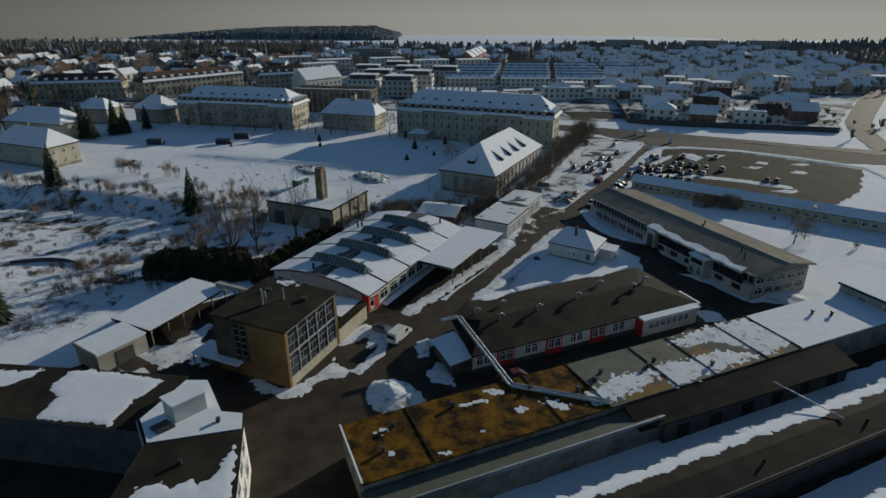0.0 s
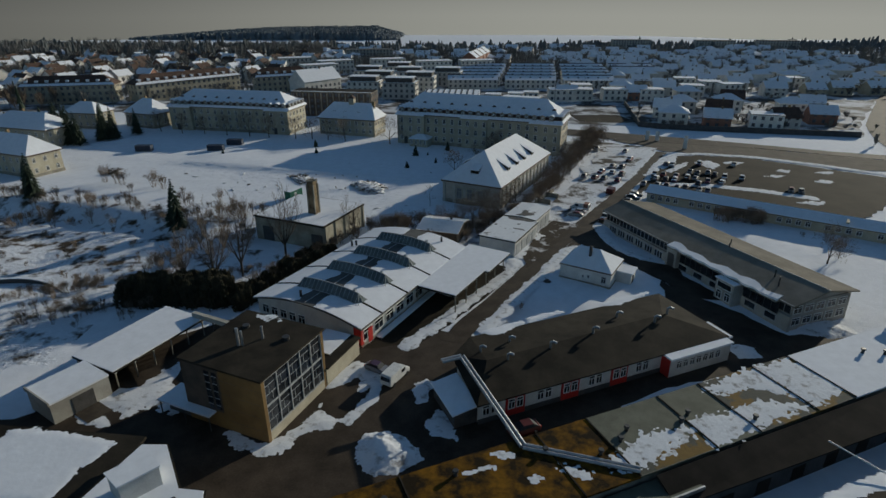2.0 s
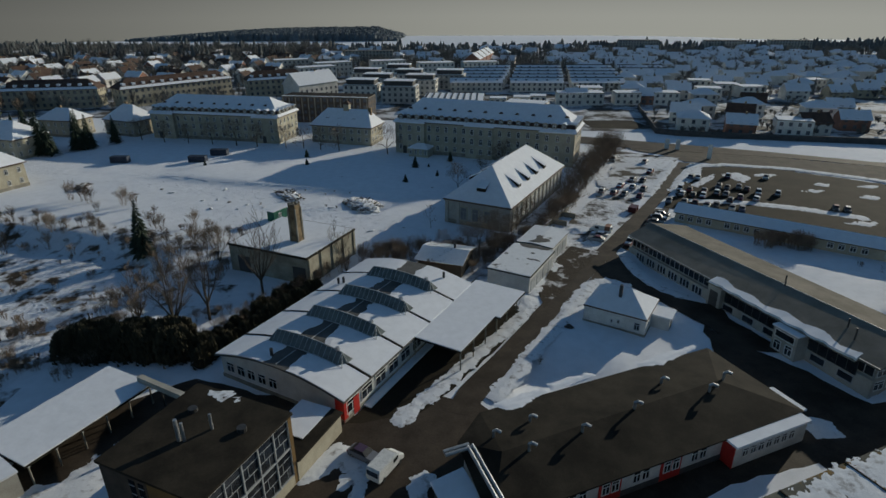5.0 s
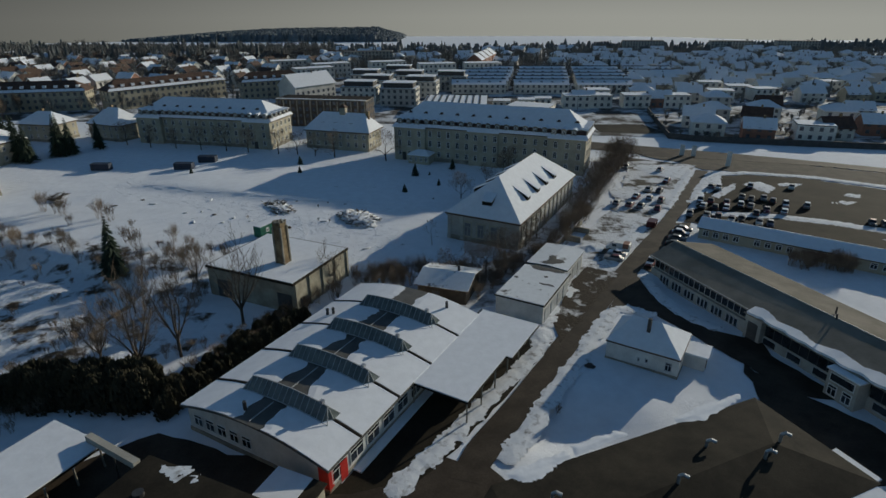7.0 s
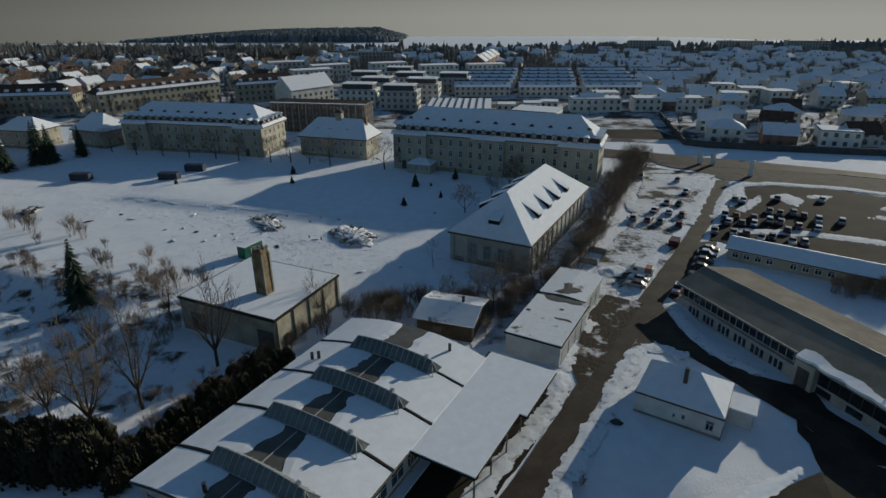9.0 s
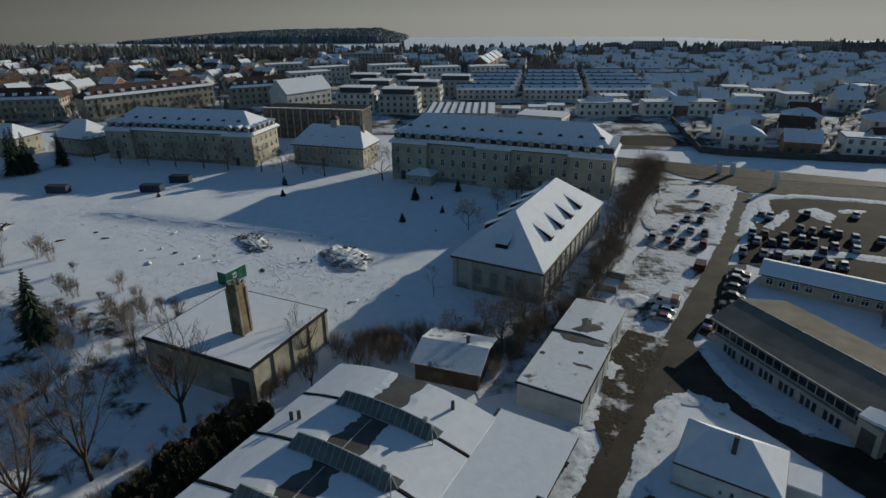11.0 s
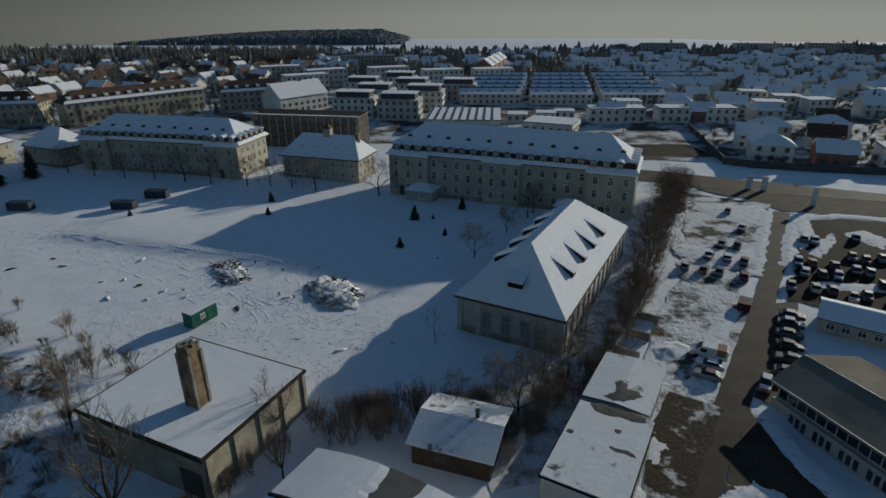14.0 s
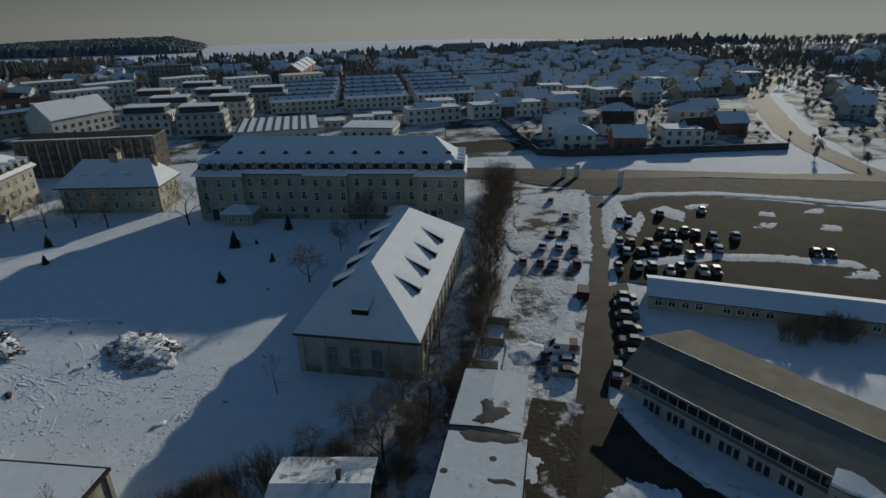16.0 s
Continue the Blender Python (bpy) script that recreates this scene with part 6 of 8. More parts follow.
def plant(proto, spots, rnd, lo=0.85, hi=1.15, first=True):
    """Puts the first at the first spot and copies at the others, each turned and sized a little differently."""
    for i, s in enumerate(spots):
        k = s[2] if len(s) > 2 else rnd.uniform(lo, hi)
        m = pose(s[0], s[1], max(-4.0, min(0.0, ground_z(s[0], s[1]) + 0.3)), rnd.uniform(-2, 2), rnd.uniform(-2, 2), rnd.uniform(0, 360))
        if i == 0:
            proto.matrix_basis = m
            proto.scale = (k, k, k)
        else:
            o = copy_thing(proto, m)
            o.scale = (k, k, k)


def thicket(name, proto, spots, rnd, label, lo, hi):
    """Many small shrubs over a stretch of ground, joined into one."""
    me = proto.data
    base = np.empty(len(me.vertices) * 3)
    me.vertices.foreach_get("co", base)
    base = base.reshape(-1, 3)
    polys = [tuple(p.vertices) for p in me.polygons]
    verts, faces = [], []
    for s in spots:
        k = s[2] if len(s) > 2 else rnd.uniform(lo, hi)
        a = rnd.uniform(0, 6.283)
        c, d = math.cos(a) * k, math.sin(a) * k
        z = min(0.0, ground_z(s[0], s[1]) + 0.3)
        b = len(verts)
        verts += [(s[0] + c * p[0] - d * p[1], s[1] + d * p[0] + c * p[1], z + k * p[2]) for p in base]
        faces += [tuple(b + i for i in f) for f in polys]
    joined = bpy.data.meshes.new(name)
    joined.from_pydata(verts, [], faces)
    joined.materials.append(TWIG)
    bpy.data.objects.remove(proto)
    bpy.data.meshes.remove(me)
    return tagged(new(name, joined), label, "shrubs", kind="stuff")


rng = random.Random(21)
big_a = tall_tree(1, 16.5, 0.27, 7, "tall leafless tree with steep forking stems")
big_b = tall_tree(2, 16.5, 0.25, 6, "tall leafless tree standing by the boiler house")
plant(big_a, [(-43.7, 109.7, 1.0), (-34.2, 124.3, 0.94), (-54.0, 128.0, 0.5), (-22.2, 137.8, 0.55)], rng)
plant(big_b, [(-40.4, 114.7, 1.0), (-47.5, 138.5, 0.5), (-19.6, 131.0, 0.45), (-51.0, 112.5, 0.66)], rng)
round_a = bare_tree(3, 6.0, 0.15, 5, 0.55, "round leafless tree on the snowy field", 1, 0.22)
plant(round_a, [(3.2, 190.5, 1.1), (10.8, 203.9, 0.9), (16.8, 214.0, 1.1), (7.0, 141.4, 1.3), (11.0, 143.5, 0.95), (14.6, 149.2, 1.0), (4.6, 146.0, 0.85), (-0.6, 144.2, 0.7), (11.4, 150.5, 1.0), (16.4, 156.5, 0.9), (19.6, 161.5, 0.95), (9.0, 148.2, 0.75), (80.6, 121.0, 1.2), (84.5, 123.5, 0.7)], rng)
row = bare_tree(4, 7.4, 0.2, 5, 0.5, "leafless tree in front of the barracks", 1, 0.3)
plant(row, [(-59.9, 240.2), (-71.4, 242.7), (-53.1, 239.6), (-46.5, 237.9), (-39.3, 235.6), (-21.2, 231.3, 1.2), (-80, 245), (-90, 247), (-100, 249), (-110, 250.5), (18.5, 217), (-130, 252), (-121, 255)], rng)
avenue = bare_tree(5, 6.5, 0.15, 4, 0.42, "leafless tree in the dense row beside the hall", 2, 0.15)
spots = []
for i in range(52):
    u = (i / 51) ** 0.75
    spots.append((23.0 + 36.0 * u + rng.uniform(-2.6, 2.6), 157.0 + 77.0 * u + rng.uniform(-1.2, 1.2), rng.uniform(0.7, 0.95) + 0.35 * u))
plant(avenue, spots, rng)
thin = bare_tree(6, 5.0, 0.07, 3, 0.3, "slender leaning sapling in the snow", 1, 0.4)
plant(thin, [(-3.8, 157.9, 1.0), (-38.0, 152.0, 0.6)], rng)

bush_a = bush(11, 3.8, 16, "leafless brown bush in the snow")
bush_b = bush(12, 1.6, 12, "low leafless bush among dry grass")
bush_c = bush(13, 4.8, 17, "tall leafless shrub beside the sheds")
near = []
for i in range(48):
    u = rng.random()
    near.append((-19 + 29 * u + rng.uniform(-1, 1), 137.5 + 5 * u + rng.uniform(-2.6, 3.0), rng.uniform(0.6, 1.15)))
for i in range(46):
    u = rng.random()
    near.append((13 + 22 * u + rng.uniform(-1.5, 1.5), 141 + 37 * u * 1.05 + rng.uniform(-1.5, 1.5) + (3 if u < 0.1 else 0), rng.uniform(0.5, 0.9)))
near += [(-44 + 1.3 * i + rng.uniform(-1, 1), 111.5 + 1.3 * i + rng.uniform(-1.5, 1.5), rng.uniform(0.35, 0.6)) for i in range(12)] + [(rng.uniform(-56, -46), rng.uniform(114, 140), rng.uniform(0.4, 0.8)) for i in range(12)]
near += [(3.5 + 9.5 * u + rng.uniform(-1.0, 1.6), 133 + 13.5 * u + rng.uniform(-1.2, 2.6), rng.uniform(0.4, 0.85)) for u in [rng.random() for i in range(30)]]
plant(bush_c, near, rng)
scrub = [(-61.2, 159.7, 1.2), (-56, 156), (-50, 152), (-70, 158), (-83, 173.5, 1.3), (-86.5, 175, 1.5), (-97, 177, 1.4), (-99.5, 178.6, 1.2), (-104, 180, 1.6), (-91, 170, 0.8), (-75, 168, 0.7)]
scrub += [(rng.uniform(-115, -62), rng.uniform(146, 160)) for i in range(26)] + [(rng.uniform(-60, -44), rng.uniform(128, 152)) for i in range(22)]
scrub += [(rng.uniform(-64, -50), rng.uniform(108, 126)) for i in range(12)] + [(-38.0 + i * 1.0 + rng.uniform(-1.5, 1), 106.0 + i * 1.7, rng.uniform(0.7, 1.2)) for i in range(18)]
scrub += [(rng.uniform(-86, -66), rng.uniform(106, 113), rng.uniform(0.5, 0.8)) for i in range(30)]
scrub += [(-135 + i * 2.2 + rng.uniform(-1.5, 1.5), 168.5 - i * 0.5 + rng.uniform(-2.5, 2), rng.uniform(0.6, 1.2)) for i in range(26)] + [(rng.uniform(-74, -52), rng.uniform(96, 104), rng.uniform(0.5, 0.9)) for i in range(22)]
thicket("scrub", bush_a, scrub, rng, "leafless brown scrub in the snow", 0.7, 1.3)
thicket("low_scrub", bush_b, [(rng.uniform(-120, -58), rng.uniform(95, 158)) for i in range(80)] + [(rng.uniform(-50, -20), rng.uniform(172, 205), 0.5) for i in range(14)] + [(rng.uniform(-60, 0), rng.uniform(183, 200), 0.45) for i in range(14)] + [(14.1, 103.0, 0.75), (88, 130), (93, 118), (84, 136)], rng, "low leafless shrubs among dry grass", 0.6, 1.2)
plant(bush(14, 2.4, 26, "dense dark bush beside the long building"), [(68.8 + i * 1.05 + rng.uniform(-0.5, 0.5), 147.2 - i * 0.25 + rng.uniform(-1.6, 1.2), rng.uniform(1.2, 1.8)) for i in range(11)], rng)

plant(spruce(31, 11.0, 2.7, "tall dark spruce at the edge of the waste ground"), [(-67.3, 145.6, 1.22), (-115.5, 164.7, 1.2), (-119.0, 168.0, 0.9), (-77.0, 86.0, 1.15), (-82.0, 80.0, 1.1), (-88.0, 92.0, 1.0), (-144.5, 231.0, 1.45), (-140.5, 229.5, 1.2), (-148.0, 234.0, 1.4), (-136.0, 238.0, 1.35), (-133.0, 240.5, 1.2), (-138.5, 243.0, 1.3), (-152.5, 237.0, 1.5), (-157.0, 241.0, 1.3), (-128.0, 249.0, 1.0)], rng)
plant(spruce(32, 3.4, 1.25, "small spruce on the snowy field"), [(-10.4, 212.6, 1.15), (1.1, 220.4, 1.0), (-12.3, 194.5, 0.85), (-3.0, 202.1, 0.6), (-48.9, 226.3, 0.85), (-46.4, 215.2, 0.7), (-79.6, 213.5, 0.7), (-6.0, 213.0, 0.35)], rng)
hedge = thuja(41, 4.6, 1.9, "dense dark evergreen in an overgrown hedge")
line = [(-57.5 + i * 1.75, 103.6 + rng.uniform(-0.6, 0.6), rng.uniform(0.95, 1.2)) for i in range(11)] + [(-56 + i * 1.9, 106.2 + rng.uniform(-0.6, 0.6), rng.uniform(0.95, 1.2)) for i in range(9)]
line += [(-36.6 + i * 0.72 + rng.uniform(-0.3, 0.3), 101.5 + i * 1.35 + rng.uniform(-0.4, 0.4), rng.uniform(0.5, 0.72)) for i in range(18)] + [(-39.0 + i * 0.9 + rng.uniform(-0.5, 0.5), 103.0 + i * 1.7 + rng.uniform(-0.5, 0.5), rng.uniform(0.5, 0.75)) for i in range(14)]
plant(hedge, line, rng)


# ---- loose things on the field and in the yard ----
def mound(name, x, y, heading, w, d, h, material, label, category, seed=0, rough=0.25, group=""):
    bm = bmesh.new()
    bmesh.ops.create_icosphere(bm, subdivisions=4, radius=1.0)
    for v in bm.verts:
        c = v.co.copy()
        n = noise.noise(c * 1.7 + Vector((seed, 0, 0))) * 0.35 + noise.noise(c * 4.5 + Vector((0, seed, 0))) * rough
        v.co = Vector((c.x * w / 2 * (1 + n), c.y * d / 2 * (1 + n), max(c.z, -0.15) * h * (1 + n)))
    for f in bm.faces:
        f.smooth = True
    return single(name, bm, material, label, category, pose(x, y, ground_z(x, y) + 0.1, 0, 0, -heading), group)


mound("boulder", 20.3, 112.3, 20, 1.3, 0.8, 0.45, DARKBASE, "dark boulder showing through the snow of the lot", "boulder", 4)


def debris(x, y, heading, w, d, h, seed):
    o = mound("rubble_mound", x, y, heading, w, d, h, SNOW_PILE, "heap of rubble and branches under snow", "rubble", seed, 0.5)
    rnd = random.Random(seed)
    bm = bmesh.new()
    for i in range(240):
        p = Vector((rnd.uniform(-w, w) * 0.45, rnd.uniform(-d, d) * 0.45, h * rnd.uniform(0.0, 0.75)))
        q = p + Vector((rnd.uniform(-1.4, 1.4), rnd.uniform(-1.4, 1.4), rnd.uniform(-0.2, 0.6)))
        tube(bm, p, q, 0.09, 0.05, 4)
    part("brushwood", bm, BARK, o)


debris(-44.4, 183.0, 60, 12.0, 5.0, 0.42, 3)
debris(-22.4, 174.4, 50, 11.5, 7.5, 0.5, 7)
def curved_wall():
    e = thing("retaining_wall", 0, 0, 0, "low curved concrete wall edged with snow", "wall")
    line = [(-97.0 + 21.0 * u, 116.7 + 10.5 * u * (1 - u) - 4.0 * u * u) for u in [i / 24 for i in range(25)]]
    wall, cap = bmesh.new(), bmesh.new()
    for bm, lo, hi, half in ((wall, -1.2, 0.75, 0.2), (cap, 0.75, 0.9, 0.28)):
        rings = []
        for i, (x, y) in enumerate(line):
            a, b = line[max(0, i - 1)], line[min(24, i + 1)]
            d = Vector((b[0] - a[0], b[1] - a[1], 0)).normalized()
            s = Vector((-d.y, d.x, 0)) * half
            z = -3.3
            rings.append([bm.verts.new(Vector((x, y, z + q)) + s * k) for q, k in ((lo, -1), (lo, 1), (hi, 1), (hi, -1))])
        for a, b in zip(rings, rings[1:]):
            for i in range(4):
                bm.faces.new((a[i], b[i], b[(i + 1) % 4], a[(i + 1) % 4]))
        bm.faces.new(rings[0]), bm.faces.new(rings[-1][::-1])
        bmesh.ops.recalc_face_normals(bm, faces=bm.faces[:])
    part("wall_run", wall, DARKBASE, e)
    part("snow_cap", cap, SNOW_ROOF, e)


curved_wall()
debris(-107.0, 191.0, 80, 6.0, 2.0, 0.8, 9)
heaps = [
    ([(-28.5, 69.5), (-26.3, 69.1), (-24.6, 67.9), (-22.9, 66.8), (-21.9, 67.6), (-20.3, 68.4), (-18.7, 69.8), (-17.6, 72.3), (-16.6, 74.4), (-16.0, 72.3), (-13.5, 71.5), (-14.5, 70.3), (-16.7, 69.6), (-18.3, 68.1), (-19.1, 66.5), (-20.6, 65.2), (-22.1, 64.9), (-23.5, 66.0), (-25.6, 66.7)], 0.42, "snow cleared against the ochre block"),
    ([(-13.7, 71.3), (-11.8, 73.6), (-10.4, 76.4), (-10.0, 79.0), (-11.5, 77.8), (-11.7, 79.6), (-9.3, 82.1), (-8.6, 79.9), (-9.3, 76.4), (-10.9, 73.0), (-12.5, 70.5)], 0.35, "ragged line of snow between wheel tracks"),
    ([(-16.7, 80.8), (-15.3, 83.2), (-13.2, 84.8), (-10.8, 83.7), (-8.4, 81.6), (-10.0, 80.2), (-12.7, 80.8), (-14.9, 79.0), (-16.5, 78.7)], 0.5, "snow cleared beside the annex"),
    ([(-10.6, 66.5), (-9.6, 68.8), (-7.3, 69.3), (-4.9, 68.0), (-3.4, 66.3), (-2.6, 64.8), (-5.6, 62.3), (-8.1, 62.0), (-10.1, 64.3)], 0.9, "large heap of shovelled snow in the yard"),
    ([(-4.0, 79.3), (-2.6, 80.8), (-1.7, 79.3), (-2.6, 75.3), (-3.6, 75.3)], 0.35, "small heap of cleared snow"),
    ([(-2.0, 71.1), (-1.0, 73.1), (0.7, 72.6), (1.6, 69.2), (2.3, 67.5), (0.5, 68.2), (-1.2, 69.3)], 0.5, "heap of snow beside the workshop porch"),
    ([(-47.7, 75.2), (-46.1, 77.7), (-43.4, 78.5), (-42.7, 80.7), (-40.3, 84.6), (-39.1, 84.6), (-39.2, 79.2), (-36.3, 74.7), (-34.9, 72.3), (-37.9, 73.6), (-40.8, 74.6), (-42.3, 72.3)], 0.4, "trodden snow in front of the canopy"),
    ([(-49.0, 73.0), (-47.3, 72.8), (-42.9, 70.2), (-48.1, 71.0)], 0.3, "snow against the grey shed"),
    ([(13.7, 123.4), (15.5, 122.7), (16.1, 119.7), (14.7, 117.7), (11.9, 113.5), (11.1, 113.5), (13.3, 117.2), (12.8, 119.7)], 0.5, "snow heaped at the garage corner"),
    ([(15.1, 126.7), (18.7, 130.7), (19.4, 129.1), (17.8, 125.8), (16.4, 123.1), (15.2, 122.7)], 0.35, "snow lying along the garage doors"),
    ([(20.2, 133.8), (22.6, 138.3), (23.8, 136.4), (21.6, 133.4)], 0.3, "snow lying along the garage doors"),
    ([(28.8, 157.0), (32.9, 158.9), (34.3, 157.0), (31.8, 154.2), (28.7, 153.9)], 1.1, "heap of ploughed snow behind the van"),
    ([(45.9, 198.0), (55.9, 193.4), (61.3, 194.9), (59.7, 189.2), (52.9, 186.4), (44.9, 191.9)], 0.3, "ploughed snow between rows of cars"),
    ([(61.0, 224.6), (75.7, 222.4), (76.4, 218.1), (68.5, 210.1), (64.1, 212.0), (59.3, 220.2)], 0.3, "ploughed snow at the car park entrance"),
    ([(80.8, 216.0), (83.7, 214.0), (77.8, 201.3), (71.8, 195.0), (76.6, 208.3)], 0.4, "dirty snow at the edge of the car park"),
    ([(71.3, 192.0), (82.5, 203.0), (80.1, 198.1), (72.8, 190.6)], 0.25, "dirty snow between rows of cars"),
    ([(85.6, 203.0), (91.0, 204.7), (92.3, 199.7), (88.2, 195.0), (86.7, 198.1)], 0.25, "melting snow on the car park"),
    ([(45.2, 89.8), (48.8, 89.2), (49.2, 86.4), (45.8, 86.2)], 0.7, "small heap of cleared snow"),
    ([(58.0, 97.0), (66.0, 98.0), (69.0, 92.5), (63.0, 91.5)], 0.8, "snow cleared against the sheds"),
]
for k, (ring, h, label) in enumerate(heaps):
    big = max(p[1] for p in ring) > 150
    drift("snow_drift", ring, 0.04, h * (0.34 if h < 0.6 else 1.0), SNOW_PILE, None, label, "snow heap", 70 + k, 1.1 if h < 0.6 else 2.2, 0.42 if h < 0.6 else 0.12, 0.55, 0.4 if big else 0.25, "cleared snow")


def ridge(pts, width):
    """The outline of a strip along a line."""
    left, right = [], []
    for i, p in enumerate(pts):
        a, b = pts[max(0, i - 1)], pts[min(len(pts) - 1, i + 1)]
        d = Vector((b[0] - a[0], b[1] - a[1])).normalized()
        left.append((p[0] - d.y * width / 2, p[1] + d.x * width / 2))
        right.append((p[0] + d.y * width / 2, p[1] - d.x * width / 2))
    return left + right[::-1]


for k, (pts, width, h, label) in enumerate((
    ([(-6.4, 88.4), (-4.4, 91.6), (0.0, 97.0), (6.0, 106.0), (11.8, 114.0), (14.2, 118.5)], 2.2, 0.45, "ridge of ploughed snow along the canopy"),
    ([(6.4, 93.5), (10.0, 99.5), (16.8, 110.6), (23.0, 121.0), (27.8, 128.6), (31.0, 129.6), (34.2, 126.6)], 2.2, 0.4, "ridge of ploughed snow edging the snowy lot"),
    ([(37.6, 142.6), (37.4, 138.5), (38.0, 132.0), (40.2, 126.0), (43.6, 122.8)], 1.7, 0.3, "snow ploughed up beside the long office"),
    ([(64.0, 186.0), (72.0, 200.0), (80.0, 213.0), (92.0, 215.0)], 2.4, 0.5, "dirty snow bank at the edge of the car park"),
    ([(56.0, 182.0), (66.0, 200.0), (75.5, 217.0)], 2.0, 0.4, "dirty snow bank between road and car park"),
    ([(92.0, 215.0), (110.0, 209.5), (126.0, 199.0), (142.0, 186.0), (140.0, 170.0)], 2.4, 0.35, "long snow bank round the car park"),
    ([(66.0, 177.6), (80.0, 176.0), (92.0, 171.0), (104.0, 163.5)], 2.8, 0.25, "strip of snow across the car park"),
    ([(31.5, 147.0), (38.0, 158.0), (45.5, 169.5)], 2.4, 0.3, "dirty snow at the roadside"))):
    drift("snow_bank", ridge(pts, width), 0.045, h * 0.34, SNOW_PILE, None, label, "snow bank", 110 + k, 1.0, 0.42, 0.5, 0.3 if pts[0][1] < 150 else 0.45, "snow banks")
for k, (x, y, w, d) in enumerate(((98, 202, 8, 4), (110, 192, 5, 3), (116, 180, 6, 4), (101, 160, 9, 3), (104, 186, 7, 2.5), (122, 190, 6, 3))):
    drift("snow_patch", [(x - w / 2, y), (x, y - d / 2), (x + w / 2, y + d * 0.2), (x, y + d / 2)], 0.03, 0.12, SNOW_PILE, None, "melting patch of snow on the car park", "snow patch", 140 + k, 0.9, 0.7, 0.6, 0.45, "snow patches")


# ---- wheel tracks, clods and footprints on the field ----
def tracks():
    """Pairs of low ridges thrown up by wheels, all in one mesh."""
    lines = (
        [(-106.5, 211.8), (-79.6, 194.5), (-65.2, 190.1), (-48.5, 180.4), (-37.7, 175.3), (-32.4, 169.8)],
        [(-105.1, 204.3), (-86.2, 199.2), (-63.6, 189.2), (-40.3, 175.7), (-32.2, 166.0), (-30.9, 159.0), (-34.0, 152.9)],
        [(-140.0, 209.0), (-112.0, 205.5), (-82.4, 199.2), (-60.3, 192.1), (-37.2, 188.0), (-31.3, 180.9), (-29.4, 171.9), (-24.0, 164.0)],
        [(-40.2, 176.5), (-23.7, 165.0), (-10.0, 159.2)],
        [(-10.6, 166.1), (-19.5, 163.3), (-32.1, 168.8), (-45.0, 177.3)],
        [(-21.7, 151.6), (-15.2, 159.1), (-10.5, 164.3)],
        [(-150.0, 203.0), (-118.0, 199.0), (-95.0, 196.0), (-70.0, 187.0), (-52.0, 176.5), (-36.0, 163.0)],
        [(-60.3, 193.6), (-40.0, 187.0), (-20.0, 183.0), (-4.0, 180.0)])
    verts, faces = [], []
    for n, pts in enumerate(lines):
        for off in (-0.9, 0.9):
            ridge_line = []
            for (xa, ya), (xb, yb) in zip(pts, pts[1:]):
                m = max(2, int(math.hypot(xb - xa, yb - ya) / 0.8))
                ridge_line += [(xa + (xb - xa) * i / m, ya + (yb - ya) * i / m) for i in range(m)]
            # ease the bends
            for r in range(14):
                ridge_line = [ridge_line[0]] + [((a[0] + b[0] * 2 + c[0]) / 4, (a[1] + b[1] * 2 + c[1]) / 4) for a, b, c in zip(ridge_line, ridge_line[1:], ridge_line[2:])] + [ridge_line[-1]]
            for i, (x, y) in enumerate(ridge_line):
                a, b = ridge_line[max(0, i - 1)], ridge_line[min(len(ridge_line) - 1, i + 1)]
                d = Vector((b[0] - a[0], b[1] - a[1])).normalized()
                w = noise.noise((x * 0.1, y * 0.1, n)) * 0.8 + off
                cx, cy = x - d.y * w, y + d.x * w
                h = ground_z(cx, cy) + 0.0 + 0.07 * noise.noise((x * 0.5, y * 0.5, n + off)) + 0.05 * noise.noise((x * 1.7, y * 1.7, n))
                b0 = len(verts)
                verts += [(cx + d.y * 0.5, cy - d.x * 0.5, h - 0.16), (cx + d.y * 0.1, cy - d.x * 0.1, h), (cx - d.y * 0.14, cy + d.x * 0.14, h), (cx - d.y * 0.5, cy + d.x * 0.5, h - 0.16)]
                if i:
                    faces += [(b0 - 4 + q, b0 - 3 + q, b0 + 1 + q, b0 + q) for q in range(3)]
    me = bpy.data.meshes.new("wheel_tracks")
    me.from_pydata(verts, [], faces)
    me.materials.append(SNOW_ROOF)
    tagged(new("wheel_tracks", me), "wheel tracks thrown up in the snowy field", "tracks", kind="stuff")


tracks()


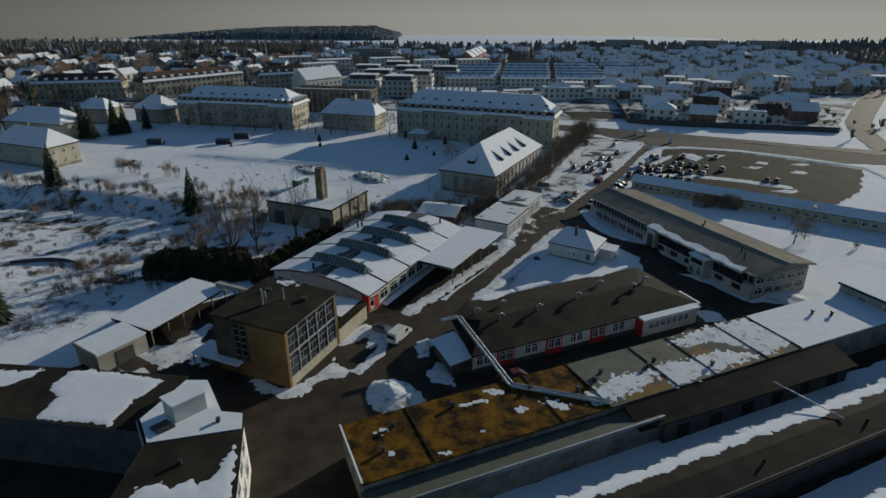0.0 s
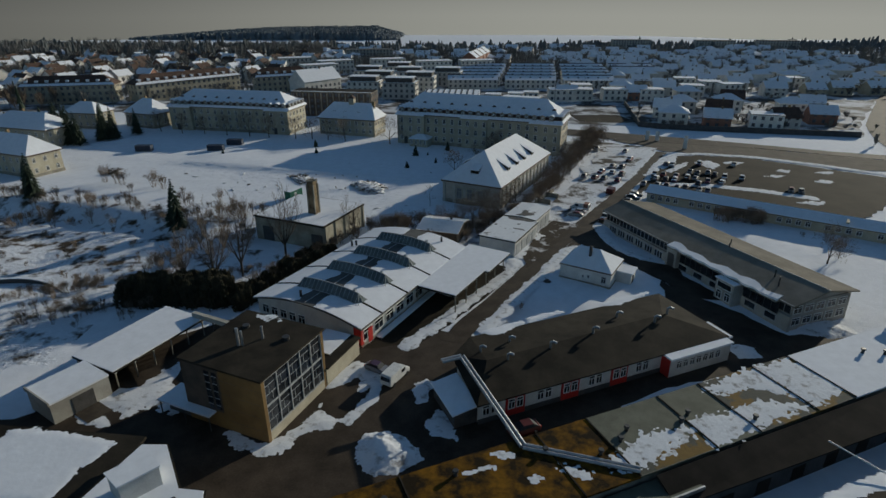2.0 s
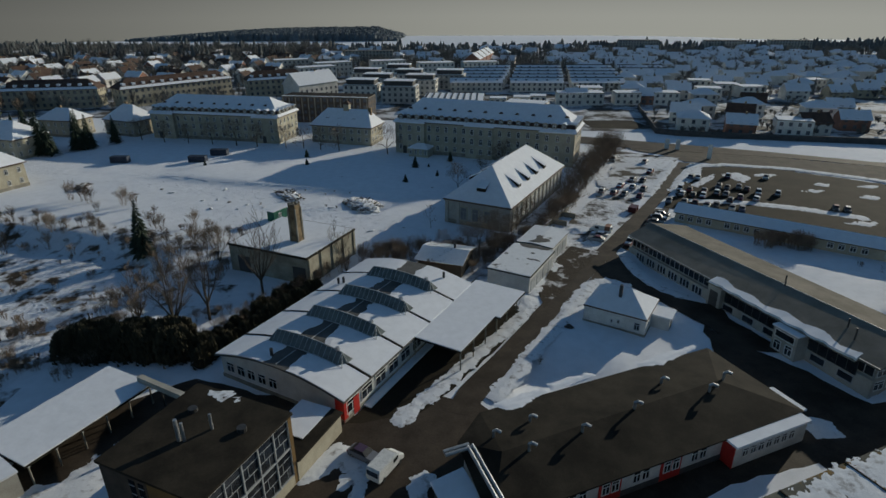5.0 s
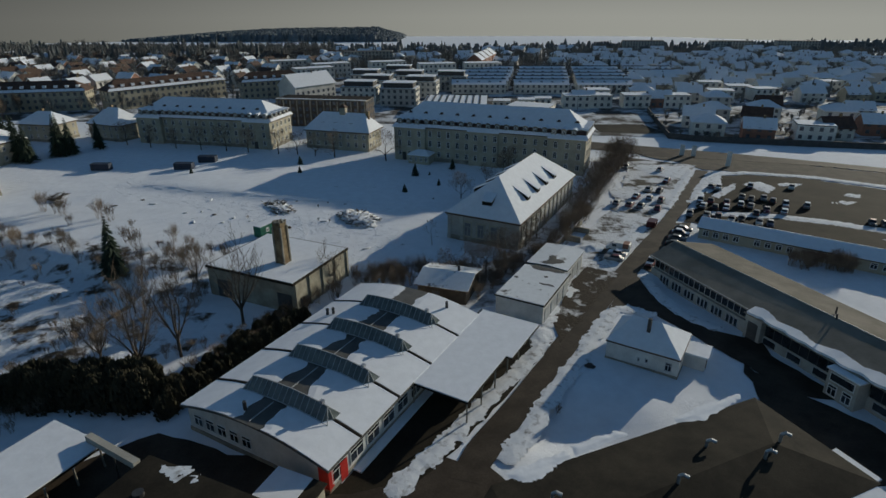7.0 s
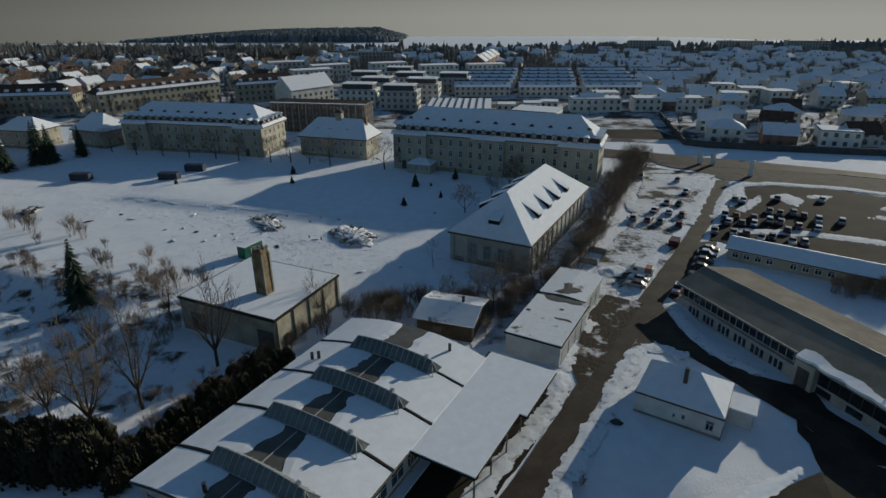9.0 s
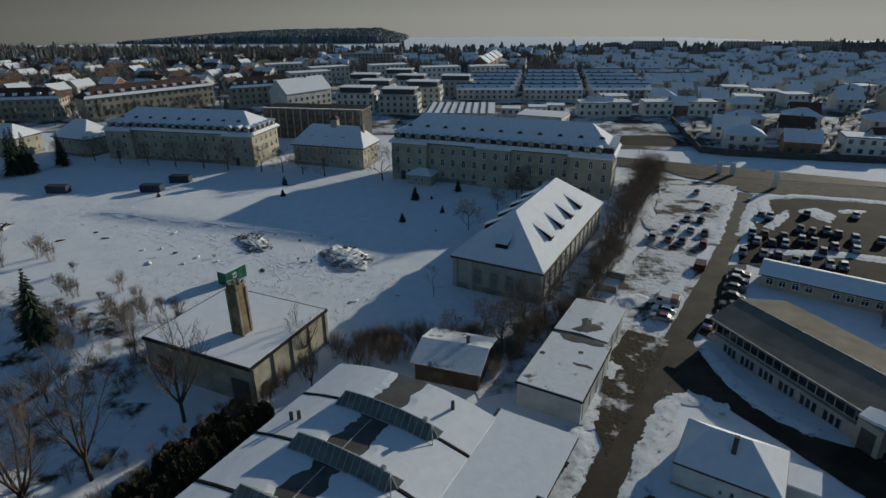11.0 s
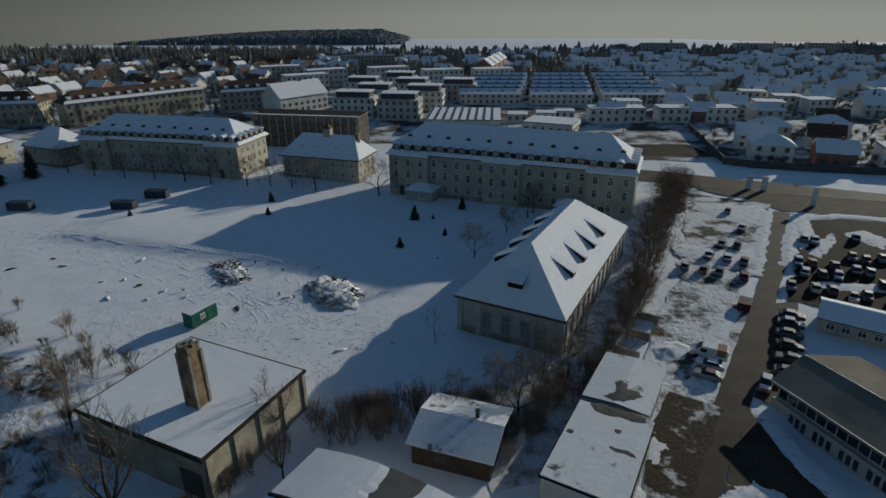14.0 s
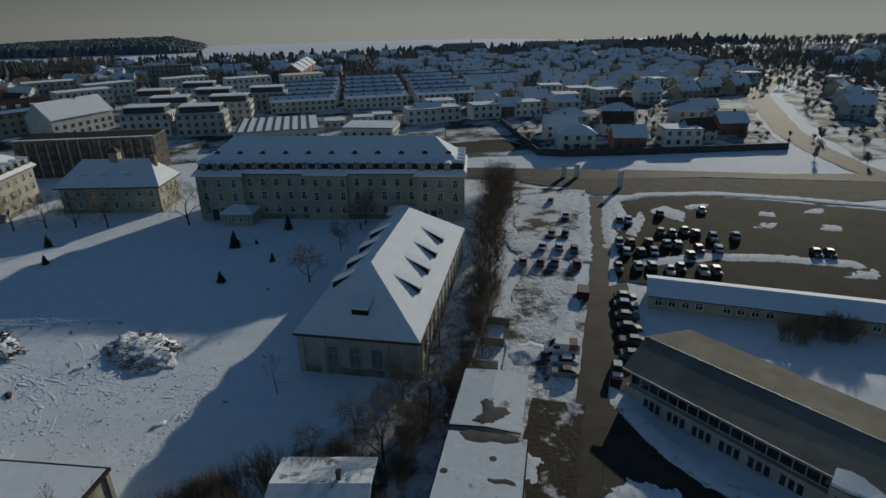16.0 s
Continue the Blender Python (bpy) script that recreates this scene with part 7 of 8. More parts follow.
def trodden_lumps():
    """Kicked-up snow: thousands of low broken lumps along the paths and round the cabin, in one mesh."""
    rnd = random.Random(63)
    spots = []
    for (xa, ya), (xb, yb), spread, count in (((-106, 208), (-48, 180), 5.0, 420), ((-60, 190), (-30, 166), 3.5, 420), ((-48, 177), (-8, 160), 3.0, 320), ((-40, 168), (-22, 147), 6.0, 700), ((-30, 171), (-12, 163), 5.0, 360), ((-50, 158), (-62, 168), 6.0, 340), ((-20, 150), (-10, 163), 1.2, 160), ((-58, 150), (-46, 158), 4.0, 420), ((-60, 194), (-4, 180.5), 1.0, 260)):
        for i in range(count):
            u = rnd.random()
            spots.append((xa + (xb - xa) * u + rnd.gauss(0, spread), ya + (yb - ya) * u + rnd.gauss(0, spread * 0.8)))
    verts, faces = [], []
    for x, y in spots:
        if within(x, y, [(-45, 134), (-24, 126), (-18, 144), (-38, 152)]) > -1:
            continue
        r, b, n = rnd.uniform(0.1, 0.34), len(verts), 5
        z, high, a0 = ground_z(x, y), rnd.uniform(0.02, 0.09), rnd.uniform(0, 6.3)
        for k in range(n):
            a, q = a0 + 6.283 * k / n, r * rnd.uniform(0.6, 1.3)
            verts.append((x + math.cos(a) * q, y + math.sin(a) * q, z - 0.1))
        for k in range(n):
            a, q = a0 + 6.283 * (k + 0.3) / n, r * rnd.uniform(0.25, 0.6)
            verts.append((x + math.cos(a) * q, y + math.sin(a) * q, z + high * rnd.uniform(0.5, 1.0)))
        faces += [(b + k, b + (k + 1) % n, b + n + (k + 1) % n, b + n + k) for k in range(n)] + [tuple(range(b + n, b + 2 * n))]
    me = bpy.data.meshes.new("trodden_snow")
    me.from_pydata(verts, [], faces)
    me.materials.append(SNOW_ROOF)
    tagged(new("trodden_snow", me), "lumps of trodden snow on the field", "snow", kind="stuff")


trodden_lumps()
clod_rng = random.Random(91)
clods = [(-82.8, 189.1), (-78.4, 185.6), (-66.8, 178.6), (-64.2, 188.7), (-59.0, 177.2), (-53.4, 175.0), (-62.1, 172.1), (-48.4, 172.8), (-37.9, 168.8), (-54.9, 171.7), (-63.1, 179.6), (-95.0, 187.0), (-88.0, 184.0), (-30.5, 172.5), (-18.0, 156.0)]
for k, (x, y) in enumerate(clods):
    mound("earth_clod", x, y, clod_rng.uniform(0, 180), clod_rng.uniform(0.8, 2.0), clod_rng.uniform(0.4, 0.8), clod_rng.uniform(0.1, 0.2), BARK if k % 4 == 0 else SNOW_PILE, "clod of frozen earth and weeds in the snow" if k % 4 == 0 else "lump of dirty crusted snow on the field", "clod", 40 + k, 0.5, "clods on the field")


def container(x, y, heading, w, n, h, material, label, snowy=True, door=False):
    e = thing("container", x, y, heading, label, "container", "site containers")
    part("body", boxes((0, 0, 0, w, n, h)), material, e)
    k = int(n / 0.45)
    for x0, x1 in ((w, w + 0.045), (-0.045, 0.0)):
        ys = [0.15 + (n - 0.3) * i / (2 * k) for i in range(2 * k + 1)]
        bm = lattice(bmesh.new(), ys, [0.1, 0.2, h - 0.2, h - 0.1], lambda i, j: j != 1 or i % 2 == 0, -x1, -x0)
        bmesh.ops.rotate(bm, verts=bm.verts[:], cent=(0, 0, 0), matrix=Matrix.Rotation(radians(90), 3, "Z"))
        part("corrugation", bm, material, e)
    if snowy:
        part("snow_cover", boxes((-0.05, -0.05, h, w + 0.05, n + 0.05, h + 0.12)), SNOW_ROOF, e)
    if door:
        window(e, w + 0.03, n * 0.42, 1.0, 0.9, 0.9, 90)
        part("door", boxes((w + 0.03, n * 0.6, 0.1, w + 0.08, n * 0.6 + 0.9, 2.1)), GREENPAINT, e)
    return e


container(-44.3, 162.7, 27, 2.1, 5.0, 2.5, GREENPAINT, "green site cabin with a small white window", True, True)
container(-113.9, 221.0, 90, 2.4, 5.8, 2.1, NAVY, "dark blue waste container on the snow", False)
container(-87.5, 221.5, 92, 2.4, 5.8, 2.1, NAVY, "dark blue waste container on the snow", False)
container(-83.6, 230.8, 90, 2.4, 5.8, 2.1, NAVY, "dark blue waste container on the snow", False)
# the last, red one is a plain box in place of a parked car
container(46.3, 168.6, 30, 1.9, 3.0, 1.4, DARKRED, "dark red box standing for a car at the roadside", False)


# ---- vehicles ----
def car(snowy, label, tall=0.0):
    e = new("car")
    tagged(e, label, "car", "parked cars")
    w, n = 0.88, 2.15
    def loft(stations, name, material, parent):
        bm = bmesh.new()
        rings = []
        for y, hw, z0, z1, top in stations:
            rings.append([bm.verts.new(c) for c in ((-hw, y, z0), (hw, y, z0), (hw, y, z0 + (z1 - z0) * 0.55), (top, y, z1), (-top, y, z1), (-hw, y, z0 + (z1 - z0) * 0.55))])
        for a, b in zip(rings, rings[1:]):
            for i in range(6):
                bm.faces.new((a[i], a[(i + 1) % 6], b[(i + 1) % 6], b[i]))
        bm.faces.new(rings[0][::-1]), bm.faces.new(rings[-1])
        bmesh.ops.recalc_face_normals(bm, faces=bm.faces[:])
        return part(name, bm, material, parent)
    loft([(-n, w * 0.86, 0.35, 0.75, w * 0.7), (-n + 0.25, w, 0.22, 0.9, w * 0.88), (-0.9, w, 0.2, 0.98, w * 0.92), (1.3, w, 0.2, 1.0, w * 0.92), (n - 0.2, w * 0.97, 0.25, 0.95, w * 0.85), (n, w * 0.86, 0.38, 0.8, w * 0.7)], "body", CARPAINT, e)
    t = 1.45 + tall
    loft([(-1.0, w * 0.9, 0.9, 0.96, w * 0.86), (-0.35, w * 0.9, 0.9, t - 0.05, w * 0.68), (1.0, w * 0.9, 0.9, t - 0.03, w * 0.68), (1.75 + tall * 0.3, w * 0.88, 0.9, 0.99 + tall, w * 0.82)], "glasshouse", CARGLASS, e)
    part("roof", boxes((-w * 0.7, -0.32, t - 0.06, w * 0.7, 1.05, t)), CARPAINT, e)
    for y in (-1.35, 1.3):
        for s in (-1, 1):
            wh = part("wheel", tube(bmesh.new(), (s * (w - 0.2), y, 0.31), (s * (w + 0.02), y, 0.31), 0.31, 0.31, 12), TYRE, e)
            part("rim", tube(bmesh.new(), (s * (w + 0.0), y, 0.31), (s * (w + 0.03), y, 0.31), 0.19, 0.17, 8), STEEL, wh)
    for s in (-1, 1):
        part("headlight", boxes((s * 0.62 - 0.17, -n - 0.015, 0.6, s * 0.62 + 0.17, -n + 0.1, 0.74)), LAMPGLASS, e)
        part("tail_light", boxes((s * 0.66 - 0.12, n - 0.1, 0.66, s * 0.66 + 0.12, n + 0.015, 0.8)), REDPAINT, e)
    if snowy:
        part("snow_cover", boxes((-w * 0.72, -0.36, t - 0.02, w * 0.72, 1.12, t + 0.1)), SNOW_ROOF, e, "snow left on the roof")
        part("bonnet_snow", boxes((-w * 0.84, -2.0, 0.86, w * 0.84, -1.02, 0.99)), SNOW_ROOF, e)
        part("boot_snow", boxes((-w * 0.8, 1.72, 0.9, w * 0.8, 2.08, 1.02)), SNOW_ROOF, e)
    return e


protos = [car(False, "dark hatchback car parked on wet gravel"), car(True, "car with snow on its roof and bonnet"), car(True, "tall estate car with snow on its roof", 0.2)]
lots = [(74.5, 199.3), (76.0, 198.0), (66.4, 186.9), (65.3, 182.5), (68.0, 181.6), (70.4, 180.7), (78.5, 189.5), (80.2, 187.9), (83.8, 188.4), (85.2, 186.5), (75.2, 183.1), (77.4, 182.3), (79.8, 179.0), (83.5, 177.7), (86.7, 183.1), (91.6, 182.1), (85.6, 199.5), (96.6, 198.3), (66.0, 175.1), (63.5, 175.9)]
lots2 = [(59.6, 176.7), (67.9, 172.3), (70.5, 172.7), (73.6, 170.3), (75.8, 169.5), (69.0, 186.6), (72.6, 185.4), (100.0, 169.9), (102.3, 168.8), (76.2, 177.0), (56.3, 220.5), (66.0, 217.1), (55.9, 196.7), (58.3, 195.2), (64.0, 205.5), (50.4, 190.2), (53.6, 189.0), (56.2, 187.4), (43.8, 185.2), (46.8, 183.6), (49.4, 182.7), (53.0, 180.6)]
rc = random.Random(77)
park = [(x, y, 30 + rc.uniform(-5, 5)) for x, y in lots + lots2]
park += [(48.8, 157.0, 118), (46.9, 153.6, 116), (45.0, 150.2, 118), (40.6, 147.6, 32), (54.0, 166.0, 120), (52.3, 163.2, 118), (50.5, 160.2, 119), (34.9, 151.9, 117), (33.7, 149.6, 118)]
for i, (x, y, a) in enumerate(park):
    m = pose(x, y, 0.03, 0, 0, -a + (180 if rc.random() < 0.5 else 0))
    if i < 3:
        protos[i].matrix_basis = m
        protos[i].scale = (0.92, 0.92, 0.92)
    else:
        o = copy_thing(protos[rc.choice((0, 0, 0, 0, 1, 2))], m)
        o.scale = (0.89, 0.89, 0.89)


def van(x, y, heading, label, stripe=None):
    e = thing("van", x, y, heading, label, "van")
    w = 0.95
    bm = bmesh.new()
    prof = [(-2.5, 0.35), (2.45, 0.35), (2.5, 0.9), (2.45, 1.9), (2.3, 2.05), (-1.0, 2.05), (-1.75, 1.2), (-2.45, 0.98)]
    a = [bm.verts.new((-w, y2, z)) for y2, z in prof]
    b = [bm.verts.new((w, y2, z)) for y2, z in prof]
    bm.faces.new(a), bm.faces.new(b[::-1])
    for i in range(len(prof)):
        bm.faces.new((a[(i + 1) % len(prof)], a[i], b[i], b[(i + 1) % len(prof)]))
    bmesh.ops.bevel(bm, geom=[g for g in bm.edges], offset=0.09, segments=2, affect="EDGES")
    part("body", bm, FRAME, e, "white painted body")
    part("windscreen", sheet(bmesh.new(), [(-0.8, -1.78, 1.24), (0.8, -1.78, 1.24), (0.72, -1.12, 1.98), (-0.72, -1.12, 1.98)], [(0, 1, 2, 3)], 0.03), GLASS, e)
    for s in (-1, 1):
        part("side_window", boxes((s * w - 0.02, -1.2, 1.2, s * w + 0.02, -0.3, 1.75)), GLASS, e)
        for y2 in (-1.6, 1.6):
            part("wheel", tube(bmesh.new(), (s * 0.75, y2, 0.34), (s * 0.97, y2, 0.34), 0.34, 0.34, 12), TYRE, e)
    part("rear_window", boxes((-0.75, 2.46, 1.15, 0.75, 2.51, 1.8)), GLASS, e)
    if stripe:
        part("stripe", boxes((-w - 0.01, 1.0, 1.0, w + 0.01, 2.2, 2.06)), stripe, e)
    return e


van(-7.0, 80.6, 30 + 180, "white delivery van in the yard")
van(35.9, 154.6, 117, "white van with a rust-red panel at the roadside", REDWALL)
red_car = car(False, "dark red car parked between workshop and shed")
red_car.matrix_basis = pose(10.3, 69.4, 0.05, 0, 0, -67)
for o in red_car.children:
    if o.data.materials[0] == CARPAINT:
        o.data.materials[0] = DARKRED
small = copy_thing(protos[0], pose(-9.8, 82.6, 0.03, 0, 0, 60))


# ---- signs and walls along the cross street ----
def sign_panel(x, y, h, w, label):
    e = thing("sign_panel", x, y, 25, label, "sign", "roadside panels")
    part("panel", boxes((-w / 2, -0.12, 0.3, w / 2, 0.12, h)), FRAME, e)
    part("foot", boxes((-w / 2 + 0.1, -0.2, -0.3, w / 2 - 0.1, 0.2, 0.3)), CONCRETE, e)


sign_panel(79.9, 236.4, 3.9, 1.5, "tall white upright panel beside the street")
sign_panel(83.4, 235.1, 3.9, 1.5, "tall white upright panel beside the street")
sign_panel(89.2, 221.9, 5.0, 1.4, "tall white pylon at the car park entrance")
w1 = thing("boundary_wall", 0, 0, 0, "dark boundary wall behind the street", "wall")
for (xa, ya), (xb, yb) in (((95.5, 322.0), (85.2, 264.0)), ((85.2, 264.0), (92.8, 259.3)), ((92.8, 259.3), (120.5, 252.2)), ((120.5, 252.2), (168.0, 242.0))):
    d = Vector((xb - xa, yb - ya, 0))
    s = Vector((d.y, -d.x, 0)).normalized() * 0.2
    p = [(xa + s.x, ya + s.y), (xb + s.x, yb + s.y), (xb - s.x, yb - s.y), (xa - s.x, ya - s.y)]
    part("wall_run", prism(bmesh.new(), p, -0.4, 2.2), DARKBASE, w1)


# ---- the town beyond ----
def far_window_mesh(w, h):
    bm = boxes((-w / 2, -0.06, 0, w / 2, 0.02, h))
    me = bpy.data.meshes.new("window")
    bm.to_mesh(me), bm.free()
    me.materials.append(FARGLASS)
    return me


FARWIN = far_window_mesh(1.3, 1.5)


def far_windows(e, n, d, rows, step, z0, dz, me):
    k = max(2, int(n / step))
    for r in range(rows):
        for i in range(k):
            share("window", me, e, pose(n * (i + 0.5) / k, -0.01, z0 + r * dz))
        m = max(1, int(d / step))
        for i in range(m):
            share("window", me, e, pose(n + 0.01, d * (i + 0.5) / m, z0 + r * dz, 0, 0, 90))


def gable_house(n, d, ez, rz, wallmat, roofmat, label, windows=True, group="town houses"):
    e = new("town_house")
    tagged(e, label, "house", group)
    bm = boxes((0, 0, -0.5, n, d, ez))
    for x in (0.0, n - 0.2):
        a = [bm.verts.new((x + t, y, z)) for t in (0, 0.2) for y, z in ((0, ez), (d, ez), (d / 2, rz - 0.1))]
        bm.faces.new(a[:3]), bm.faces.new(a[3:][::-1])
        for i in range(3):
            bm.faces.new((a[i], a[(i + 1) % 3], a[3 + (i + 1) % 3], a[3 + i]))
    part("wall", bm, wallmat, e)
    v = [(-0.4, -0.5, ez - 0.15), (n + 0.4, -0.5, ez - 0.15), (n + 0.4, d / 2, rz + 0.1), (-0.4, d / 2, rz + 0.1), (n + 0.4, d + 0.5, ez - 0.15), (-0.4, d + 0.5, ez - 0.15)]
    part("roof", sheet(bmesh.new(), v, [(0, 1, 2, 3), (3, 2, 4, 5)], 0.25), roofmat, e)
    part("chimney", boxes((n * 0.6, d * 0.45, ez, n * 0.6 + 0.7, d * 0.45 + 0.7, rz + 0.9)), BRICK, e)
    if windows:
        far_windows(e, n, d, 2 if ez > 4.5 else 1, 3.2, 1.0, 2.7, FARWIN)
    return e


def hip_house(n, d, ez, rz, wallmat, label, windows=True):
    e = new("town_house")
    tagged(e, label, "house", "town houses")
    part("wall", boxes((0, 0, -0.5, n, d, ez)), wallmat, e)
    v, f = hip(-0.5, -0.5, n + 0.5, d + 0.5, ez, rz, d * 0.5, d * 0.5, "x")
    part("roof", sheet(bmesh.new(), v, f, 0.3), SNOW_ROOF, e)
    if windows:
        far_windows(e, n, d, 2 if ez > 4.5 else 1, 3.4, 1.0, 2.7, FARWIN)
    return e


def flat_block(n, d, h, rows, wallmat, label, attic=True, group="apartment blocks", roof=None, cat="apartment block"):
    e = new("apartment_block")
    tagged(e, label, cat, group)
    part("wall", boxes((0, 0, -0.5, n, d, h)), wallmat, e)
    part("parapet", boxes((-0.15, -0.15, h, n + 0.15, d + 0.15, h + 0.25)), CONCRETE, e)
    part("roof_snow", boxes((0.1, 0.1, h + 0.25, n - 0.1, d - 0.1, h + 0.4)), roof or SNOW_ROOF, e)
    if attic:
        a = part("attic_storey", boxes((1.6, 1.6, h + 0.3, n - 1.6, d - 1.6, h + 2.8)), DARKBASE, e)
        part("attic_snow", boxes((1.2, 1.2, h + 2.8, n - 1.2, d - 1.2, h + 3.05)), SNOW_ROOF, a)
    far_windows(e, n, d, rows, 2.9, 1.0, h / rows, FARWIN)
    return e


def terrace(n, label):
    e = new("terrace_row")
    tagged(e, label, "terraced houses", "terraced rows")
    part("wall", boxes((0, 0, -0.5, n, 9.0, 5.6)), WHITEWALL2, e)
    part("roof", sheet(bmesh.new(), [(-0.3, -0.5, 5.5), (n + 0.3, -0.5, 5.5), (n + 0.3, 7.0, 7.6), (-0.3, 7.0, 7.6), (n + 0.3, 9.5, 6.8), (-0.3, 9.5, 6.8)], [(0, 1, 2, 3), (3, 2, 4, 5)], 0.25), SNOW_ROOF, e)
    part("ridge_cap", boxes((-0.3, 6.7, 7.5, n + 0.3, 7.3, 8.0)), DARKMETAL, e)
    k = int(n / 6)
    for i in range(k):
        share("roof_window", FARWIN, e, pose(n * (i + 0.5) / k, 2.6, 6.3, -70))
    far_windows(e, n, 9.0, 2, 3.0, 0.9, 2.7, FARWIN)
    return e


def put(proto, spots):
    for i, (x, y, a) in enumerate(spots):
        m = pose(x, y, 0, 0, 0, -a)
        if i == 0:
            proto.matrix_basis = m
        else:
            copy_thing(proto, m)


rt = random.Random(5)
# apartment blocks with flat roofs
put(flat_block(18.5, 12, 8.6, 3, WHITEWALL2, "white apartment block with a set-back top floor"), [(-56, 347, 7), (-35, 341, 7), (-50, 373, 7), (-25, 368, 7), (-60, 402, 7), (-33, 396, 7), (-8, 393, 7), (-42, 427, 7)])
put(flat_block(26, 12, 9.5, 3, WHITEWALL2, "pale apartment block with balconies", False), [(-98, 425, -30), (-92, 455, -30), (-55, 470, -20), (-20, 455, -12), (12, 460, -10), (-130, 480, -20)])
blk = flat_block(40, 12, 11.0, 4, DARKBRICK, "long dark four-storey block behind the pavilion", False, roof=FELTBROWN)
for i in range(14):
    part("pilaster", boxes((0.2 + i * 3.0, -0.22, 0, 0.75 + i * 3.0, 0, 10.8)), CONCRETE, blk)
part("roof_snow_rim", boxes((0.0, -0.1, 11.42, 40.0, 1.2, 11.5)), SNOW_ROOF, blk)
put(blk, [(-74, 291.5, 9.5)])
low = flat_block(31, 30, 4.2, 1, WHITEWALL2, "low hall with a broad snowy roof", False, "halls", None, "hall")
put(low, [(-13, 318, 4)])
for i in range(9):
    part("roof_rib", boxes((0.6 + i * 3.3, 0.2, 4.58, 1.5 + i * 3.3, 29.8, 4.75)), DARKMETAL, low)
put(flat_block(9, 8, 3.0, 1, WHITEWALL2, "small flat-roofed garage under snow", False, "halls", None, "garage"), [(22, 336, 8), (35, 340, 8), (44, 344, 8)])
put(flat_block(20, 15, 4.0, 1, WHITEWALL2, "low white hall with a snowy roof", False, "halls", None, "hall"), [(26.5, 314.5, 24)])
# terraced rows
spots = []
for j, y in enumerate((383, 400, 418, 437, 458)):
    for i in range(3 if j < 3 else 4):
        spots.append((2 + i * 36 + j * 3, y + i * -1.5, 2))
put(terrace(31, "terrace of white houses with snowy roofs and dark ridges"), spots)
# detached houses to the right
th = hip_house(12, 10, 6.0, 8.6, WHITEWALL2, "white detached house with a snowy roof")
fl = flat_block(13, 10, 6.0, 2, WHITEWALL2, "pale cube-shaped house with a flat snowy roof", False, "town houses", None, "house")
ga = gable_house(12, 9, 5.2, 8.6, WHITEWALL2, SNOW_ROOF, "white gabled house under snow")
gr = gable_house(11, 9, 5.0, 8.2, REDWALL, SNOW_ROOF, "red-brown gabled house under snow")
gd = gable_house(11, 9, 4.8, 8.4, WHITEWALL2, TILE, "pale house with a dark tiled roof")
gs = gable_house(11, 9, 4.8, 8.0, CREAM, SNOW_ROOF, "cream house under a snowy roof")
put(gs, [(176, 300, 14)])
# the same kinds without windows, for the streets too far off to show any
ga0 = gable_house(12, 9, 5.2, 8.6, WHITEWALL2, SNOW_ROOF, "white gabled house in a far street", False)
gd0 = gable_house(11, 9, 4.8, 8.4, WHITEWALL2, TILE, "pale house with a dark roof in a far street", False)
gr0 = gable_house(11, 9, 5.0, 8.2, REDWALL, SNOW_ROOF, "red-brown house in a far street", False)
th0 = hip_house(12, 10, 6.0, 8.6, WHITEWALL2, "white hipped house in a far street", False)
put(ga0, [(200, 640, 10)])
put(gd0, [(-220, 650, 10)])
put(gr0, [(-150, 640, 10)])
put(th0, [(120, 660, 10)])
FAR = {gs.name: ga0, ga.name: ga0, gd.name: gd0, gr.name: gr0, th.name: th0, fl.name: th0}


def settle(proto, x, y, a):
    copy_thing(FAR[proto.name] if y > 400 else proto, pose(x, y, 0, 0, 0, a))


put(th, [(94.5, 266.5, 18), (110, 296, 8), (134, 300, 12), (126, 330, 5), (160, 290, 16)])
put(gr, [(111.5, 260.2, 20), (162, 268, 14), (62, 334, 2), (100, 334, 4)])
put(fl, [(57, 332, 3), (68, 333, 3), (87, 333, 3), (131, 259.2, 20), (107, 333, 3), (72, 352, 3)])
right = []
for j in range(13):
    y = 350 + j * 19
    for i in range(9):
        x = 95 + i * (22 + j * 0.8) + (j % 2) * 9 + rt.uniform(-4, 4)
        if x > 190 + (y - 277) * 0.9 and x < 232 + (y - 277) * 0.95:
            continue
        right.append((x, y + rt.uniform(-5, 5), rt.uniform(-6, 14)))
rt.shuffle(right)
third = len(right) // 4
for p, chunk in ((th, right[:third]), (fl, right[third : 2 * third]), (ga, right[2 * third : 3 * third]), (gs, right[3 * third :])):
    for x, y, a in chunk:
        settle(p, x, y, -a)
put(ga, [(98, 285, 20)])
put(gd, [(142, 259, 0), (122, 284, 25), (143, 315, 20)])
for i in range(40):
    y = rt.uniform(265, 520)
    x = 232 + (y - 277) * 1.0 + rt.uniform(0, 130)
    settle(rt.choice((ga, gs, fl)), x, y, rt.uniform(-30, 30))
# gabled streets to the left
for j in range(13):
    y = 345 + j * 21
    for i in range(12):
        x = -440 + i * 26 + (j % 2) * 11 + j * 3 + rt.uniform(-6, 6)
        if -205 < x < -120 and y < 400:
            continue
        if x > -105 and y < 500:
            continue
        settle(rt.choice((ga, gd, gr, gd, gd)), x, y + rt.uniform(-6, 6), rt.choice((70, -20)) + rt.uniform(-9, 9))
for i in range(70):
    settle(rt.choice((ga, fl, gs, th)), rt.uniform(-130, 330), rt.uniform(500, 660), rt.uniform(-25, 25))


